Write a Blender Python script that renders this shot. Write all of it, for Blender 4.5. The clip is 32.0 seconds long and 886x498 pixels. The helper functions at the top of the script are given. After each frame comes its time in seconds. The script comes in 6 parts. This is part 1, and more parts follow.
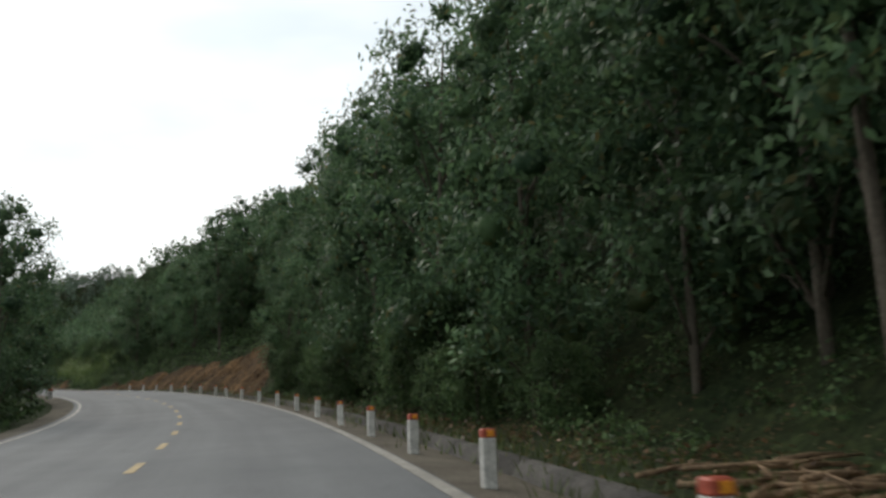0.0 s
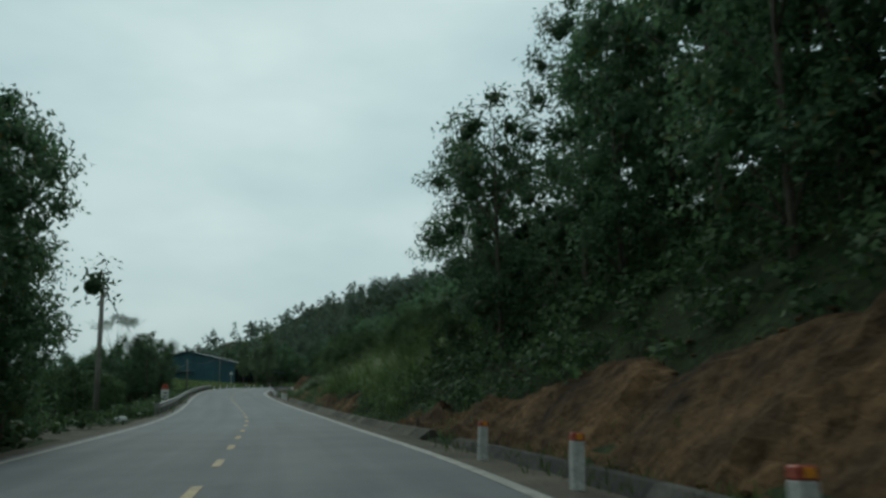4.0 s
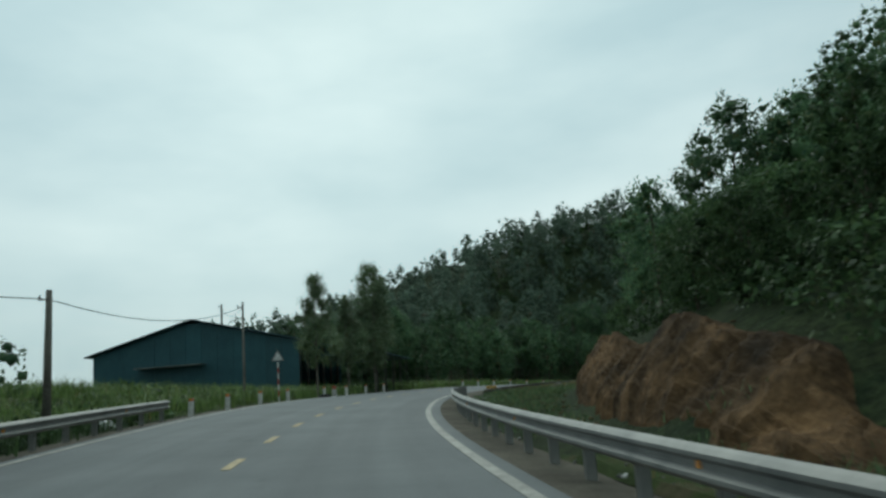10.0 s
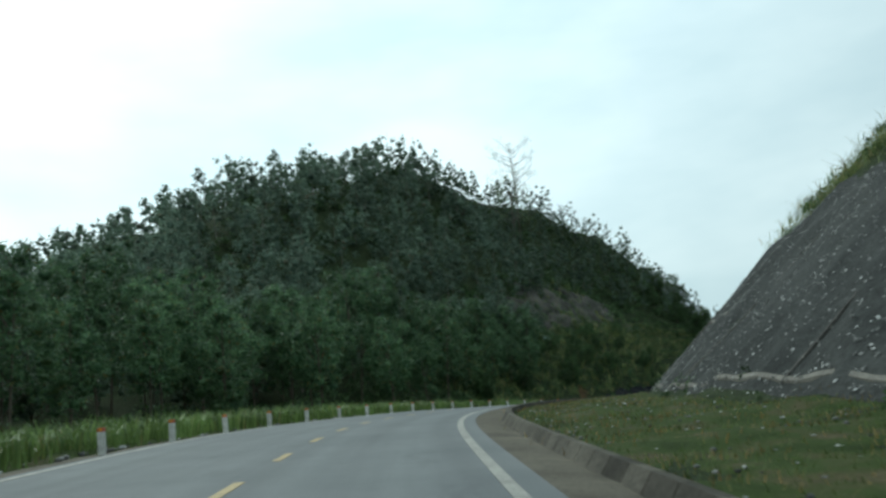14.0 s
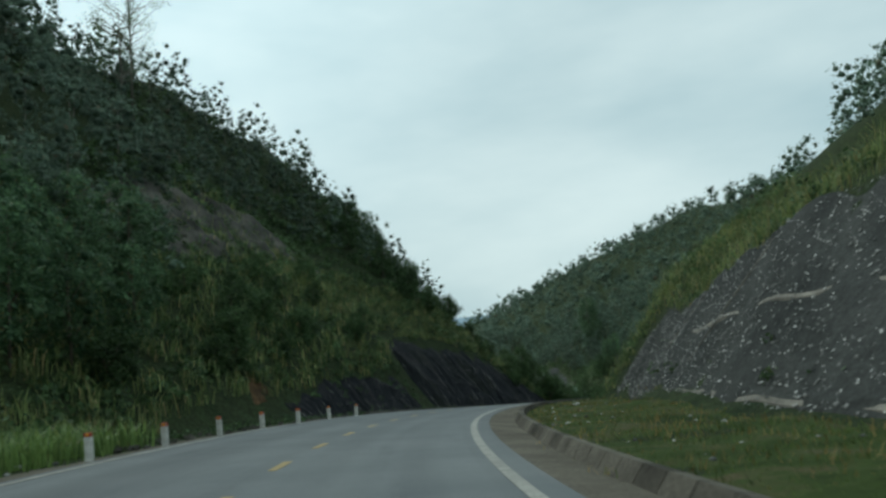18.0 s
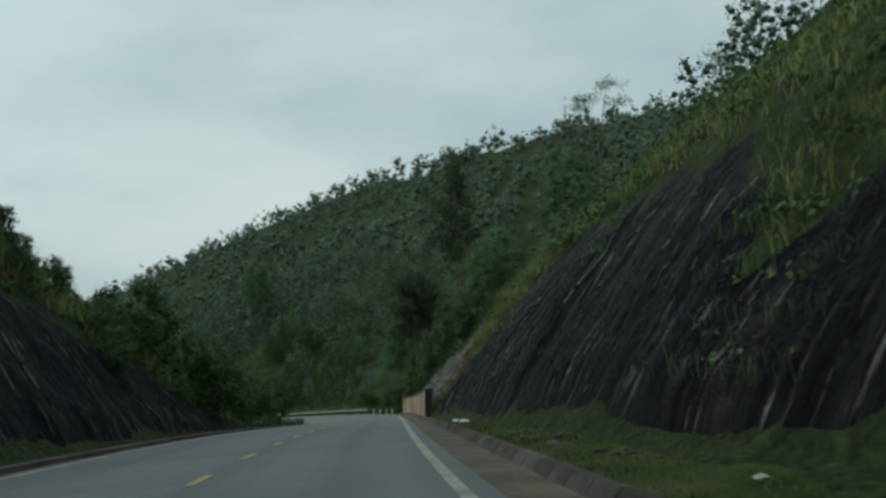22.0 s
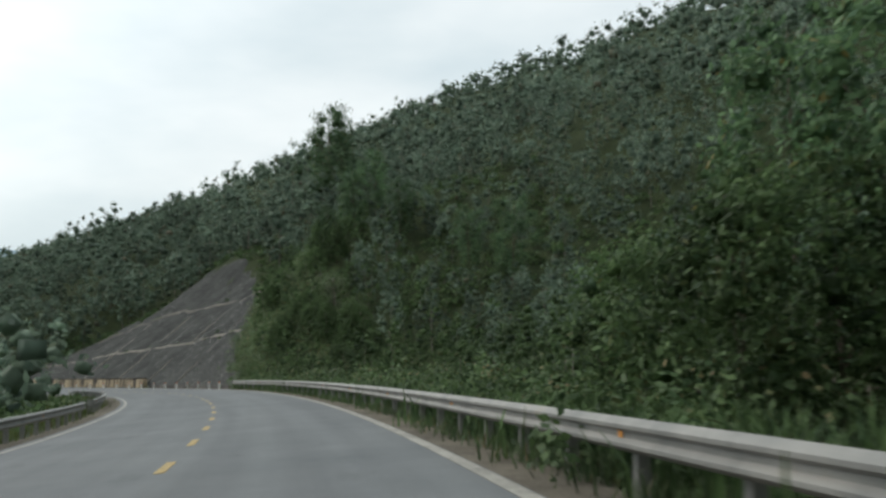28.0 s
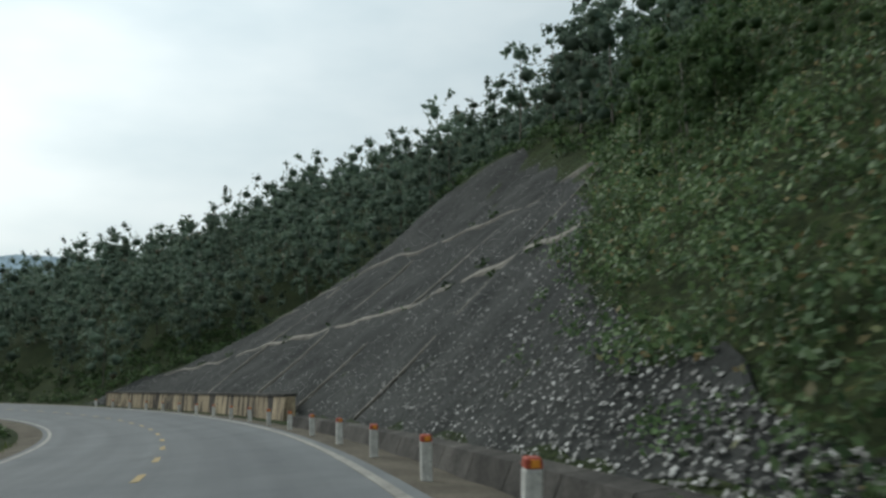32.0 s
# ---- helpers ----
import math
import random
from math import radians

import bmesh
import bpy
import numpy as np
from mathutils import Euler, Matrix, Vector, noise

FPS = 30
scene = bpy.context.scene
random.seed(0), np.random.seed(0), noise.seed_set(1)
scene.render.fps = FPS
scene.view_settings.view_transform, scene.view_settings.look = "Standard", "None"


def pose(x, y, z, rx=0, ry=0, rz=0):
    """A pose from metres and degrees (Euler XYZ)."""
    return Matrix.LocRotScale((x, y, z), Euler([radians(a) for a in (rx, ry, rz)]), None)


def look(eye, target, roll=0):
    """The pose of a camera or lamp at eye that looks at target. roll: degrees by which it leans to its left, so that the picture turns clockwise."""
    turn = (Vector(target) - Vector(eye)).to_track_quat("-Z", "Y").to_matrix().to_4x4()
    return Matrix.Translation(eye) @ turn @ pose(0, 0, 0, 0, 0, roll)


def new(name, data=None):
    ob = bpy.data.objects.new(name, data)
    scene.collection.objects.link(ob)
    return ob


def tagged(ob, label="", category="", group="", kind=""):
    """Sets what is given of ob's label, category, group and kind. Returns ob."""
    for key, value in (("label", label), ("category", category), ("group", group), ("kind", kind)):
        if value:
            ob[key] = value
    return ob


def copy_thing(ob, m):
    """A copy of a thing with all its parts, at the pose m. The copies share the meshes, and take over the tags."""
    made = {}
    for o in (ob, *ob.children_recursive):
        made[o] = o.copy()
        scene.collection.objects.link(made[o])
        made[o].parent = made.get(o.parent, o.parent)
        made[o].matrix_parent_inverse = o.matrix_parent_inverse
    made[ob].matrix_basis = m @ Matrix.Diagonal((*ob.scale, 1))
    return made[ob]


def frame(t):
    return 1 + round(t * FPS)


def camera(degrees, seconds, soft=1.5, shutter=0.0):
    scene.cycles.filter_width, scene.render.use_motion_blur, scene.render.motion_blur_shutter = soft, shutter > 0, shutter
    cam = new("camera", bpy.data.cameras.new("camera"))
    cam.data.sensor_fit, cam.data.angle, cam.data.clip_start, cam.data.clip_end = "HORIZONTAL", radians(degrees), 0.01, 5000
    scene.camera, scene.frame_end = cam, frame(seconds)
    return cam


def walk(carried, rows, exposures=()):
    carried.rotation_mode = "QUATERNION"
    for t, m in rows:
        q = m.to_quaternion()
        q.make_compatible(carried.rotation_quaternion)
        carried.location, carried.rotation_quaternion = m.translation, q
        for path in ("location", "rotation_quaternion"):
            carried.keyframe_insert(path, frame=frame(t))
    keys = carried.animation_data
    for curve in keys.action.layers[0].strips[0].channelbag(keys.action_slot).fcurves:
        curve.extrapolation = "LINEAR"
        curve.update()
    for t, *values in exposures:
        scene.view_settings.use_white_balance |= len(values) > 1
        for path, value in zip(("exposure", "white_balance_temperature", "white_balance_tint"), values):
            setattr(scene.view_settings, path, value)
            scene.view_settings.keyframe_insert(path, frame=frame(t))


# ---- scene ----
cam = camera(53.7, 32.0, soft=2.8, shutter=0.15)
METRES, EYE, TILT, LEAN, TURN = 600.0, 1.25, 0.0, 0.0, 0.0
ROWS = [
    (0.0, 0.0, 0.0, 0.0, 0.31, 10.35, 1.72),
    (0.5, -0.0029, 0.0159, 0.0006, 3.17, 10.66, 1.64),
    (1.0, -0.0065, 0.032, 0.0011, 6.16, 10.55, 1.76),
    (1.5, -0.0108, 0.0479, 0.0017, 8.9, 11.1, 2.08),
    (2.0, -0.0158, 0.0629, 0.0025, 11.67, 11.24, 1.78),
    (2.5, -0.0214, 0.0774, 0.0033, 14.66, 11.18, 1.7),
    (3.0, -0.0278, 0.0916, 0.004, 17.36, 11.14, 1.74),
    (3.5, -0.0348, 0.1053, 0.0047, 20.0, 11.3, 1.46),
    (4.0, -0.0423, 0.1185, 0.0054, 22.68, 11.42, 0.96),
    (4.5, -0.0503, 0.1312, 0.0061, 24.87, 11.36, 1.32),
    (6.5, -0.0811, 0.1778, 0.008, 28.77, 11.12, 3.87),
    (7.0, -0.0893, 0.1891, 0.0088, 29.27, 11.35, 4.25),
    (7.5, -0.0982, 0.2008, 0.0096, 29.74, 11.25, 4.36),
    (8.0, -0.1074, 0.213, 0.0104, 30.08, 11.36, 4.22),
    (8.5, -0.1165, 0.2252, 0.0113, 30.0, 11.48, 4.03),
    (9.0, -0.1255, 0.2374, 0.0122, 29.6, 11.47, 3.83),
    (9.5, -0.1343, 0.2497, 0.0131, 28.95, 11.4, 3.76),
    (10.0, -0.143, 0.2623, 0.014, 28.11, 11.26, 3.81),
    (10.5, -0.1513, 0.2747, 0.0148, 27.09, 11.35, 3.8),
    (11.0, -0.1593, 0.2872, 0.0156, 25.53, 11.4, 4.28),
    (11.5, -0.1668, 0.2999, 0.0166, 23.31, 11.59, 5.04),
    (12.0, -0.173, 0.3124, 0.0173, 20.28, 11.12, 5.55),
    (12.5, -0.1788, 0.325, 0.0182, 17.25, 11.13, 5.56),
    (13.0, -0.1838, 0.3381, 0.0188, 14.41, 10.92, 5.52),
    (13.5, -0.1883, 0.3516, 0.0195, 11.62, 10.82, 5.58),
    (15.5, -0.201, 0.4088, 0.022, 1.42, 9.67, 5.07),
    (16.0, -0.2026, 0.4237, 0.0222, -1.83, 9.12, 4.9),
    (16.5, -0.2031, 0.4388, 0.0224, -5.74, 8.52, 5.11),
    (17.0, -0.2025, 0.4539, 0.0225, -9.52, 8.3, 5.1),
    (17.5, -0.2011, 0.4692, 0.0225, -12.92, 7.94, 5.18),
    (18.0, -0.1988, 0.4845, 0.0224, -16.02, 7.61, 5.2),
    (18.5, -0.1956, 0.4998, 0.0222, -19.35, 7.34, 4.89),
    (19.0, -0.1913, 0.5152, 0.0218, -22.74, 6.94, 4.9),
    (19.5, -0.1864, 0.5303, 0.0215, -25.96, 6.85, 4.79),
    (20.0, -0.1806, 0.5452, 0.0209, -28.82, 6.17, 4.95),
    (20.5, -0.1742, 0.5596, 0.0204, -31.69, 5.92, 5.05),
    (21.0, -0.1673, 0.5732, 0.0198, -34.39, 5.82, 4.62),
    (21.5, -0.1599, 0.5866, 0.019, -36.69, 5.48, 4.06),
    (22.0, -0.152, 0.5998, 0.0183, -38.52, 5.31, 3.46),
    (22.5, -0.144, 0.6127, 0.0175, -40.04, 4.71, 3.01),
    (23.0, -0.1354, 0.6257, 0.0165, -41.14, 4.45, 3.27),
    (23.5, -0.1265, 0.6387, 0.0153, -41.89, 4.16, 3.22),
    (24.0, -0.1174, 0.6518, 0.014, -42.35, 3.79, 3.94),
    (24.5, -0.1079, 0.6653, 0.0126, -42.5, 3.45, 3.91),
    (26.5, -0.07, 0.7215, 0.0068, -38.55, 3.98, 0.95),
    (27.0, -0.0608, 0.7383, 0.0052, -35.79, 3.99, 0.41),
    (27.5, -0.0521, 0.756, 0.0036, -32.42, 3.4, 0.61),
    (28.0, -0.0447, 0.7731, 0.0022, -29.75, 3.47, 0.57),
    (28.5, -0.0388, 0.7893, 0.0008, -27.12, 3.58, -0.06),
    (29.0, -0.0332, 0.8054, -0.0005, -25.96, 3.74, -0.17),
    (29.5, -0.0283, 0.8212, -0.0018, -24.73, 4.06, 0.07),
    (30.0, -0.0241, 0.8367, -0.003, -22.92, 4.31, 0.25),
    (30.5, -0.0204, 0.8521, -0.0042, -20.85, 4.62, 0.29),
    (31.0, -0.0173, 0.8678, -0.0055, -18.94, 4.75, 0.26),
    (31.5, -0.0145, 0.8837, -0.0067, -16.85, 4.82, 0.59),
    (32.0, -0.0125, 0.8996, -0.008, -14.86, 4.79, 0.8),
]
EXPOSURES = [(0.0, -0.05, 6950, 13), (1.0, -0.3, 6850, 11), (2.0, -0.5, 6600, 5), (3.0, -0.9, 6350, -1), (4.0, -0.9, 6150, -7), (7.0, -0.65, 6130, -7), (9.0, -0.68, 6130, -7), (11.0, -0.65, 6130, -7), (13.0, -0.25, 6100, -5),
             (16.0, 0.1, 6150, -5), (17.0, -0.12, 6180, -5), (18.0, -0.2, 6200, -5), (19.0, -0.22, 6250, -5), (21.0, -0.35, 6350, -4), (22.0, -0.42, 6450, -2), (23.0, -0.4, 6600, 3), (24.0, 0.05, 6900, 11), (26.5, 0.5, 6750, 9), (28.0, 0.15, 6800, 10), (30.0, -0.2, 6600, 7), (32.0, -0.2, 6550, 6)]
walk(cam, [(t, pose(0, 0, EYE, TILT, LEAN, TURN) @ pose(METRES * x, METRES * y, METRES * z, 90 + pitch, roll, yaw)) for t, x, y, z, yaw, pitch, roll in ROWS], EXPOSURES)

# ---- world and light ----
SUN_HIGH, SUN_TURN = radians(42), radians(-34)
SUN_WAY = (math.sin(SUN_TURN) * math.cos(SUN_HIGH), math.cos(SUN_TURN) * math.cos(SUN_HIGH), math.sin(SUN_HIGH))
world = bpy.data.worlds.new("overcast_sky")
scene.world = world
world.use_nodes = True
wn, wl = world.node_tree.nodes, world.node_tree.links
wn.clear()
w_out = wn.new("ShaderNodeOutputWorld")
w_bg = wn.new("ShaderNodeBackground")
w_bg.inputs["Strength"].default_value = 1.2
w_sky = wn.new("ShaderNodeTexSky")
w_sky.sky_type = "NISHITA"
w_sky.sun_disc = False
w_sky.sun_elevation, w_sky.sun_rotation = SUN_HIGH, SUN_TURN
w_sky.dust_density, w_sky.air_density = 3.0, 1.2
w_dim = wn.new("ShaderNodeVectorMath")
w_dim.operation = "SCALE"
w_dim.inputs["Scale"].default_value = 0.07
wl.new(w_sky.outputs["Color"], w_dim.inputs[0])
w_tc = wn.new("ShaderNodeTexCoord")
w_map = wn.new("ShaderNodeMapping")
w_map.inputs["Scale"].default_value = (1.2, 1.2, 3.2)
wl.new(w_tc.outputs["Generated"], w_map.inputs["Vector"])
w_noise = wn.new("ShaderNodeTexNoise")
w_noise.inputs["Scale"].default_value, w_noise.inputs["Detail"].default_value = 1.6, 5.0
wl.new(w_map.outputs["Vector"], w_noise.inputs["Vector"])
w_ramp = wn.new("ShaderNodeValToRGB")
w_ramp.color_ramp.elements[0].position, w_ramp.color_ramp.elements[1].position = 0.36, 0.66
w_ramp.color_ramp.elements[0].color = (0.56, 0.68, 0.75, 1)
w_ramp.color_ramp.elements[1].color = (0.86, 0.93, 0.97, 1)
wl.new(w_noise.outputs["Fac"], w_ramp.inputs["Fac"])
w_mix = wn.new("ShaderNodeMix")
w_mix.data_type = "RGBA"
w_mix.inputs["Factor"].default_value = 0.88
wl.new(w_dim.outputs["Vector"], w_mix.inputs["A"])
wl.new(w_ramp.outputs["Color"], w_mix.inputs["B"])
# thin cloud glows broadly round the hidden sun
w_dot = wn.new("ShaderNodeVectorMath")
w_dot.operation = "DOT_PRODUCT"
w_dot.inputs[1].default_value = SUN_WAY
wl.new(w_tc.outputs["Generated"], w_dot.inputs[0])
w_pow = wn.new("ShaderNodeMapRange")
w_pow.interpolation_type = "SMOOTHSTEP"
for w_k, w_v in (("From Min", 0.55), ("From Max", 1.0), ("To Min", 0.9), ("To Max", 1.3)):
    w_pow.inputs[w_k].default_value = w_v
wl.new(w_dot.outputs["Value"], w_pow.inputs["Value"])
w_glow = wn.new("ShaderNodeVectorMath")
w_glow.operation = "SCALE"
wl.new(w_mix.outputs["Result"], w_glow.inputs[0])
wl.new(w_pow.outputs["Result"], w_glow.inputs["Scale"])
wl.new(w_glow.outputs["Vector"], w_bg.inputs["Color"])
wl.new(w_bg.outputs["Background"], w_out.inputs["Surface"])

sun = new("sun", bpy.data.lights.new("sun", "SUN"))
sun.data.energy, sun.data.angle, sun.data.color = 1.3, radians(32), (1.0, 0.97, 0.92)
sun.matrix_world = look([300 * a for a in SUN_WAY], (0, 0, 0))

# ---- materials ----
def material(name, build):
    m = bpy.data.materials.new(name)
    m.use_nodes = True
    nt = m.node_tree
    build(nt.nodes, nt.links, nt.nodes["Principled BSDF"])
    return m


def node(n, kind, **values):
    a = n.new(kind)
    for k, v in values.items():
        a.inputs[k].default_value = v
    return a


def noise_tex(n, l, scale, detail=4.0, rough=0.55, stretch=None, coord="Object"):
    tc = n.new("ShaderNodeTexCoord")
    out = tc.outputs[coord]
    if stretch:
        mp = n.new("ShaderNodeMapping")
        mp.inputs["Scale"].default_value = stretch
        l.new(out, mp.inputs["Vector"])
        out = mp.outputs["Vector"]
    t = node(n, "ShaderNodeTexNoise", Scale=scale, Detail=detail, Roughness=rough)
    l.new(out, t.inputs["Vector"])
    return t.outputs["Fac"]


def ramp(n, l, fac, stops):
    r = n.new("ShaderNodeValToRGB")
    while len(r.color_ramp.elements) < len(stops):
        r.color_ramp.elements.new(0.5)
    for e, (p, c) in zip(r.color_ramp.elements, stops):
        e.position, e.color = p, (*c, 1)
    l.new(fac, r.inputs["Fac"])
    return r.outputs["Color"]


def mixed(n, l, fac, a, b, mode="MIX"):
    m = n.new("ShaderNodeMix")
    m.data_type, m.blend_type = "RGBA", mode
    for sock, v in (("Factor", fac), ("A", a), ("B", b)):
        if isinstance(v, bpy.types.NodeSocket):
            l.new(v, m.inputs[sock])
        elif sock == "Factor":
            m.inputs[sock].default_value = v
        else:
            m.inputs[sock].default_value = (*v, 1)
    return m.outputs["Result"]


def bumped(n, l, p, height, strength, distance):
    b = node(n, "ShaderNodeBump", Strength=strength, Distance=distance)
    l.new(height, b.inputs["Height"])
    l.new(b.outputs["Normal"], p.inputs["Normal"])


def surface(name, stops, scale, rough=0.9, fine=None, bump=0.5, dist=0.03, fine_scale=20.0, stretch=None, spec=0.3, vary=0.0):
    """Two scales of colour from noise, relief, and a tint of its own for each object."""
    def build(n, l, p):
        big = noise_tex(n, l, scale, 5, 0.6, stretch)
        c = ramp(n, l, big, stops)
        small = noise_tex(n, l, fine_scale, 6, 0.65)
        g = ramp(n, l, small, [(0.3, (0.62, 0.62, 0.62)), (0.7, (1.25, 1.25, 1.25))] if fine is None else fine)
        c = mixed(n, l, 1.0, c, g, "MULTIPLY")
        if vary:
            own = ramp(n, l, n.new("ShaderNodeObjectInfo").outputs["Random"], [(0.0, (1 - vary, 1 - vary, 1 - vary)), (1.0, (1 + vary, 1 + vary, 1 + vary))])
            c = mixed(n, l, 1.0, c, own, "MULTIPLY")
        l.new(c, p.inputs["Base Color"])
        p.inputs["Roughness"].default_value = rough
        p.inputs["Specular IOR Level"].default_value = spec
        bumped(n, l, p, small, bump, dist)
    return material(name, build)


def leaf_material(name, dark, light, dry=(0.16, 0.12, 0.04), dry_amount=0.05, rough=0.45, clump=0.22, glow=0.3):
    def build(n, l, p):
        geo = n.new("ShaderNodeNewGeometry")
        info = n.new("ShaderNodeObjectInfo")
        isl = geo.outputs["Random Per Island"]
        c = ramp(n, l, isl, [(0.0, dark), (0.75, light), (1.0 - dry_amount, light), (1.0, dry)])
        hue = n.new("ShaderNodeHueSaturation")
        vary = node(n, "ShaderNodeMapRange")
        vary.inputs["To Min"].default_value, vary.inputs["To Max"].default_value = 0.7, 1.25
        l.new(info.outputs["Random"], vary.inputs["Value"])
        # noise brightens and darkens the colour, imitating lit and shaded leaf lobes
        big = noise_tex(n, l, clump, 3, 0.55)
        v2 = node(n, "ShaderNodeMapRange")
        v2.inputs["From Min"].default_value, v2.inputs["From Max"].default_value = 0.3, 0.7
        v2.inputs["To Min"].default_value, v2.inputs["To Max"].default_value = 0.5, 1.6
        l.new(big, v2.inputs["Value"])
        mul = n.new("ShaderNodeMath")
        mul.operation = "MULTIPLY"
        l.new(vary.outputs["Result"], mul.inputs[0])
        l.new(v2.outputs["Result"], mul.inputs[1])
        l.new(mul.outputs["Value"], hue.inputs["Value"])
        l.new(c, hue.inputs["Color"])
        l.new(hue.outputs["Color"], p.inputs["Base Color"])
        p.inputs["Roughness"].default_value = rough
        p.inputs["Specular IOR Level"].default_value = 0.16
        tr = n.new("ShaderNodeBsdfTranslucent")
        l.new(hue.outputs["Color"], tr.inputs["Color"])
        mx = n.new("ShaderNodeMixShader")
        mx.inputs["Fac"].default_value = glow
        l.new(p.outputs["BSDF"], mx.inputs[1])
        l.new(tr.outputs["BSDF"], mx.inputs[2])
        l.new(mx.outputs["Shader"], n["Material Output"].inputs["Surface"])
    return material(name, build)




def asphalt_build(n, l, p):
    big = ramp(n, l, noise_tex(n, l, 0.35, 5, 0.6), [(0.3, (0.105, 0.115, 0.122)), (0.7, (0.145, 0.155, 0.16))])
    small = noise_tex(n, l, 55.0, 6, 0.65)
    grit = ramp(n, l, small, [(0.35, (0.78, 0.78, 0.78)), (0.7, (1.14, 1.14, 1.14))])
    tracks = ramp(n, l, noise_tex(n, l, 1.0, 3, 0.5, (0.025, 1.1, 1), "UV"), [(0.35, (0.84, 0.84, 0.845)), (0.65, (1.1, 1.1, 1.09))])
    stains = ramp(n, l, noise_tex(n, l, 1.0, 6, 0.7, (0.25, 0.9, 1), "UV"), [(0.3, (0.8, 0.8, 0.8)), (0.42, (1, 1, 1)), (0.7, (1.05, 1.05, 1.03))])
    c = mixed(n, l, 1.0, mixed(n, l, 1.0, mixed(n, l, 1.0, big, grit, "MULTIPLY"), tracks, "MULTIPLY"), stains, "MULTIPLY")
    l.new(c, p.inputs["Base Color"])
    p.inputs["Roughness"].default_value, p.inputs["Specular IOR Level"].default_value = 0.8, 0.35
    bumped(n, l, p, small, 0.25, 0.004)


M_ASPHALT = material("asphalt", asphalt_build)
M_YELLOW = surface("worn_yellow_paint", [(0.3, (0.26, 0.185, 0.07)), (0.7, (0.43, 0.31, 0.12))], 3.0, 0.6, bump=0.2, dist=0.004)
M_WHITE = surface("worn_white_paint", [(0.3, (0.17, 0.163, 0.142)), (0.7, (0.35, 0.335, 0.295))], 2.0, 0.6, bump=0.2, dist=0.004)
M_GROUND = surface("leaf_litter_ground", [(0.3, (0.018, 0.03, 0.014)), (0.55, (0.032, 0.042, 0.02)), (0.75, (0.036, 0.056, 0.024))], 0.5, 0.95, bump=0.9, dist=0.12, fine_scale=4.5, fine=[(0.3, (0.4, 0.4, 0.4)), (0.5, (1.0, 1.0, 0.95)), (0.7, (1.9, 1.8, 1.5))], spec=0.08)
M_GRAVEL = surface("dusty_gravel_shoulder", [(0.3, (0.09, 0.08, 0.065)), (0.7, (0.17, 0.15, 0.12))], 0.7, 0.95, bump=0.8, dist=0.03, fine_scale=18.0, spec=0.08)
M_CLAY = surface("orange_clay", [(0.3, (0.035, 0.025, 0.017)), (0.5, (0.105, 0.064, 0.034)), (0.72, (0.22, 0.13, 0.066))], 0.45, 0.95, bump=1.0, dist=0.12, fine_scale=3.2, fine=[(0.3, (0.4, 0.4, 0.4)), (0.7, (1.45, 1.45, 1.4))], spec=0.08)
M_CONCRETE = surface("weathered_concrete", [(0.3, (0.12, 0.11, 0.095)), (0.7, (0.25, 0.23, 0.195))], 0.8, 0.88, bump=0.5, dist=0.01, fine_scale=14.0, vary=0.22)
M_DARK_CONCRETE = surface("stained_dark_concrete", [(0.3, (0.045, 0.043, 0.04)), (0.7, (0.115, 0.108, 0.098))], 0.9, 0.9, bump=0.5, dist=0.015, fine_scale=14.0, spec=0.08, vary=0.30)
M_WALL = surface("streaked_cream_concrete", [(0.42, (0.045, 0.04, 0.035)), (0.52, (0.34, 0.27, 0.18)), (0.75, (0.55, 0.46, 0.31))], 0.9, 0.9, bump=0.5, dist=0.012, fine_scale=7.0, stretch=(1.4, 1.4, 0.25), vary=0.18)
M_MORTAR = surface("dark_slope_mortar", [(0.3, (0.03, 0.032, 0.031)), (0.7, (0.07, 0.072, 0.068))], 0.35, 0.92, bump=0.9, dist=0.08, fine_scale=4.0, spec=0.08)


def stone_build(n, l, p):
    geo, info = n.new("ShaderNodeNewGeometry"), n.new("ShaderNodeObjectInfo")
    pick = n.new("ShaderNodeMath")
    pick.operation = "ADD"
    l.new(geo.outputs["Random Per Island"], pick.inputs[0])
    l.new(info.outputs["Random"], pick.inputs[1])
    wrap = n.new("ShaderNodeMath")
    wrap.operation = "FRACT"
    l.new(pick.outputs["Value"], wrap.inputs[0])
    c = ramp(n, l, wrap.outputs["Value"], [(0.0, (0.07, 0.07, 0.068)), (0.35, (0.16, 0.158, 0.15)), (0.7, (0.3, 0.295, 0.28)), (1.0, (0.56, 0.555, 0.53))])
    small = noise_tex(n, l, 11.0, 6, 0.65)
    g = ramp(n, l, small, [(0.3, (0.6, 0.6, 0.6)), (0.7, (1.2, 1.2, 1.2))])
    l.new(mixed(n, l, 1.0, c, g, "MULTIPLY"), p.inputs["Base Color"])
    p.inputs["Roughness"].default_value, p.inputs["Specular IOR Level"].default_value = 0.85, 0.15
    bumped(n, l, p, small, 0.5, 0.02)


M_STONE = material("pale_slope_stone", stone_build)


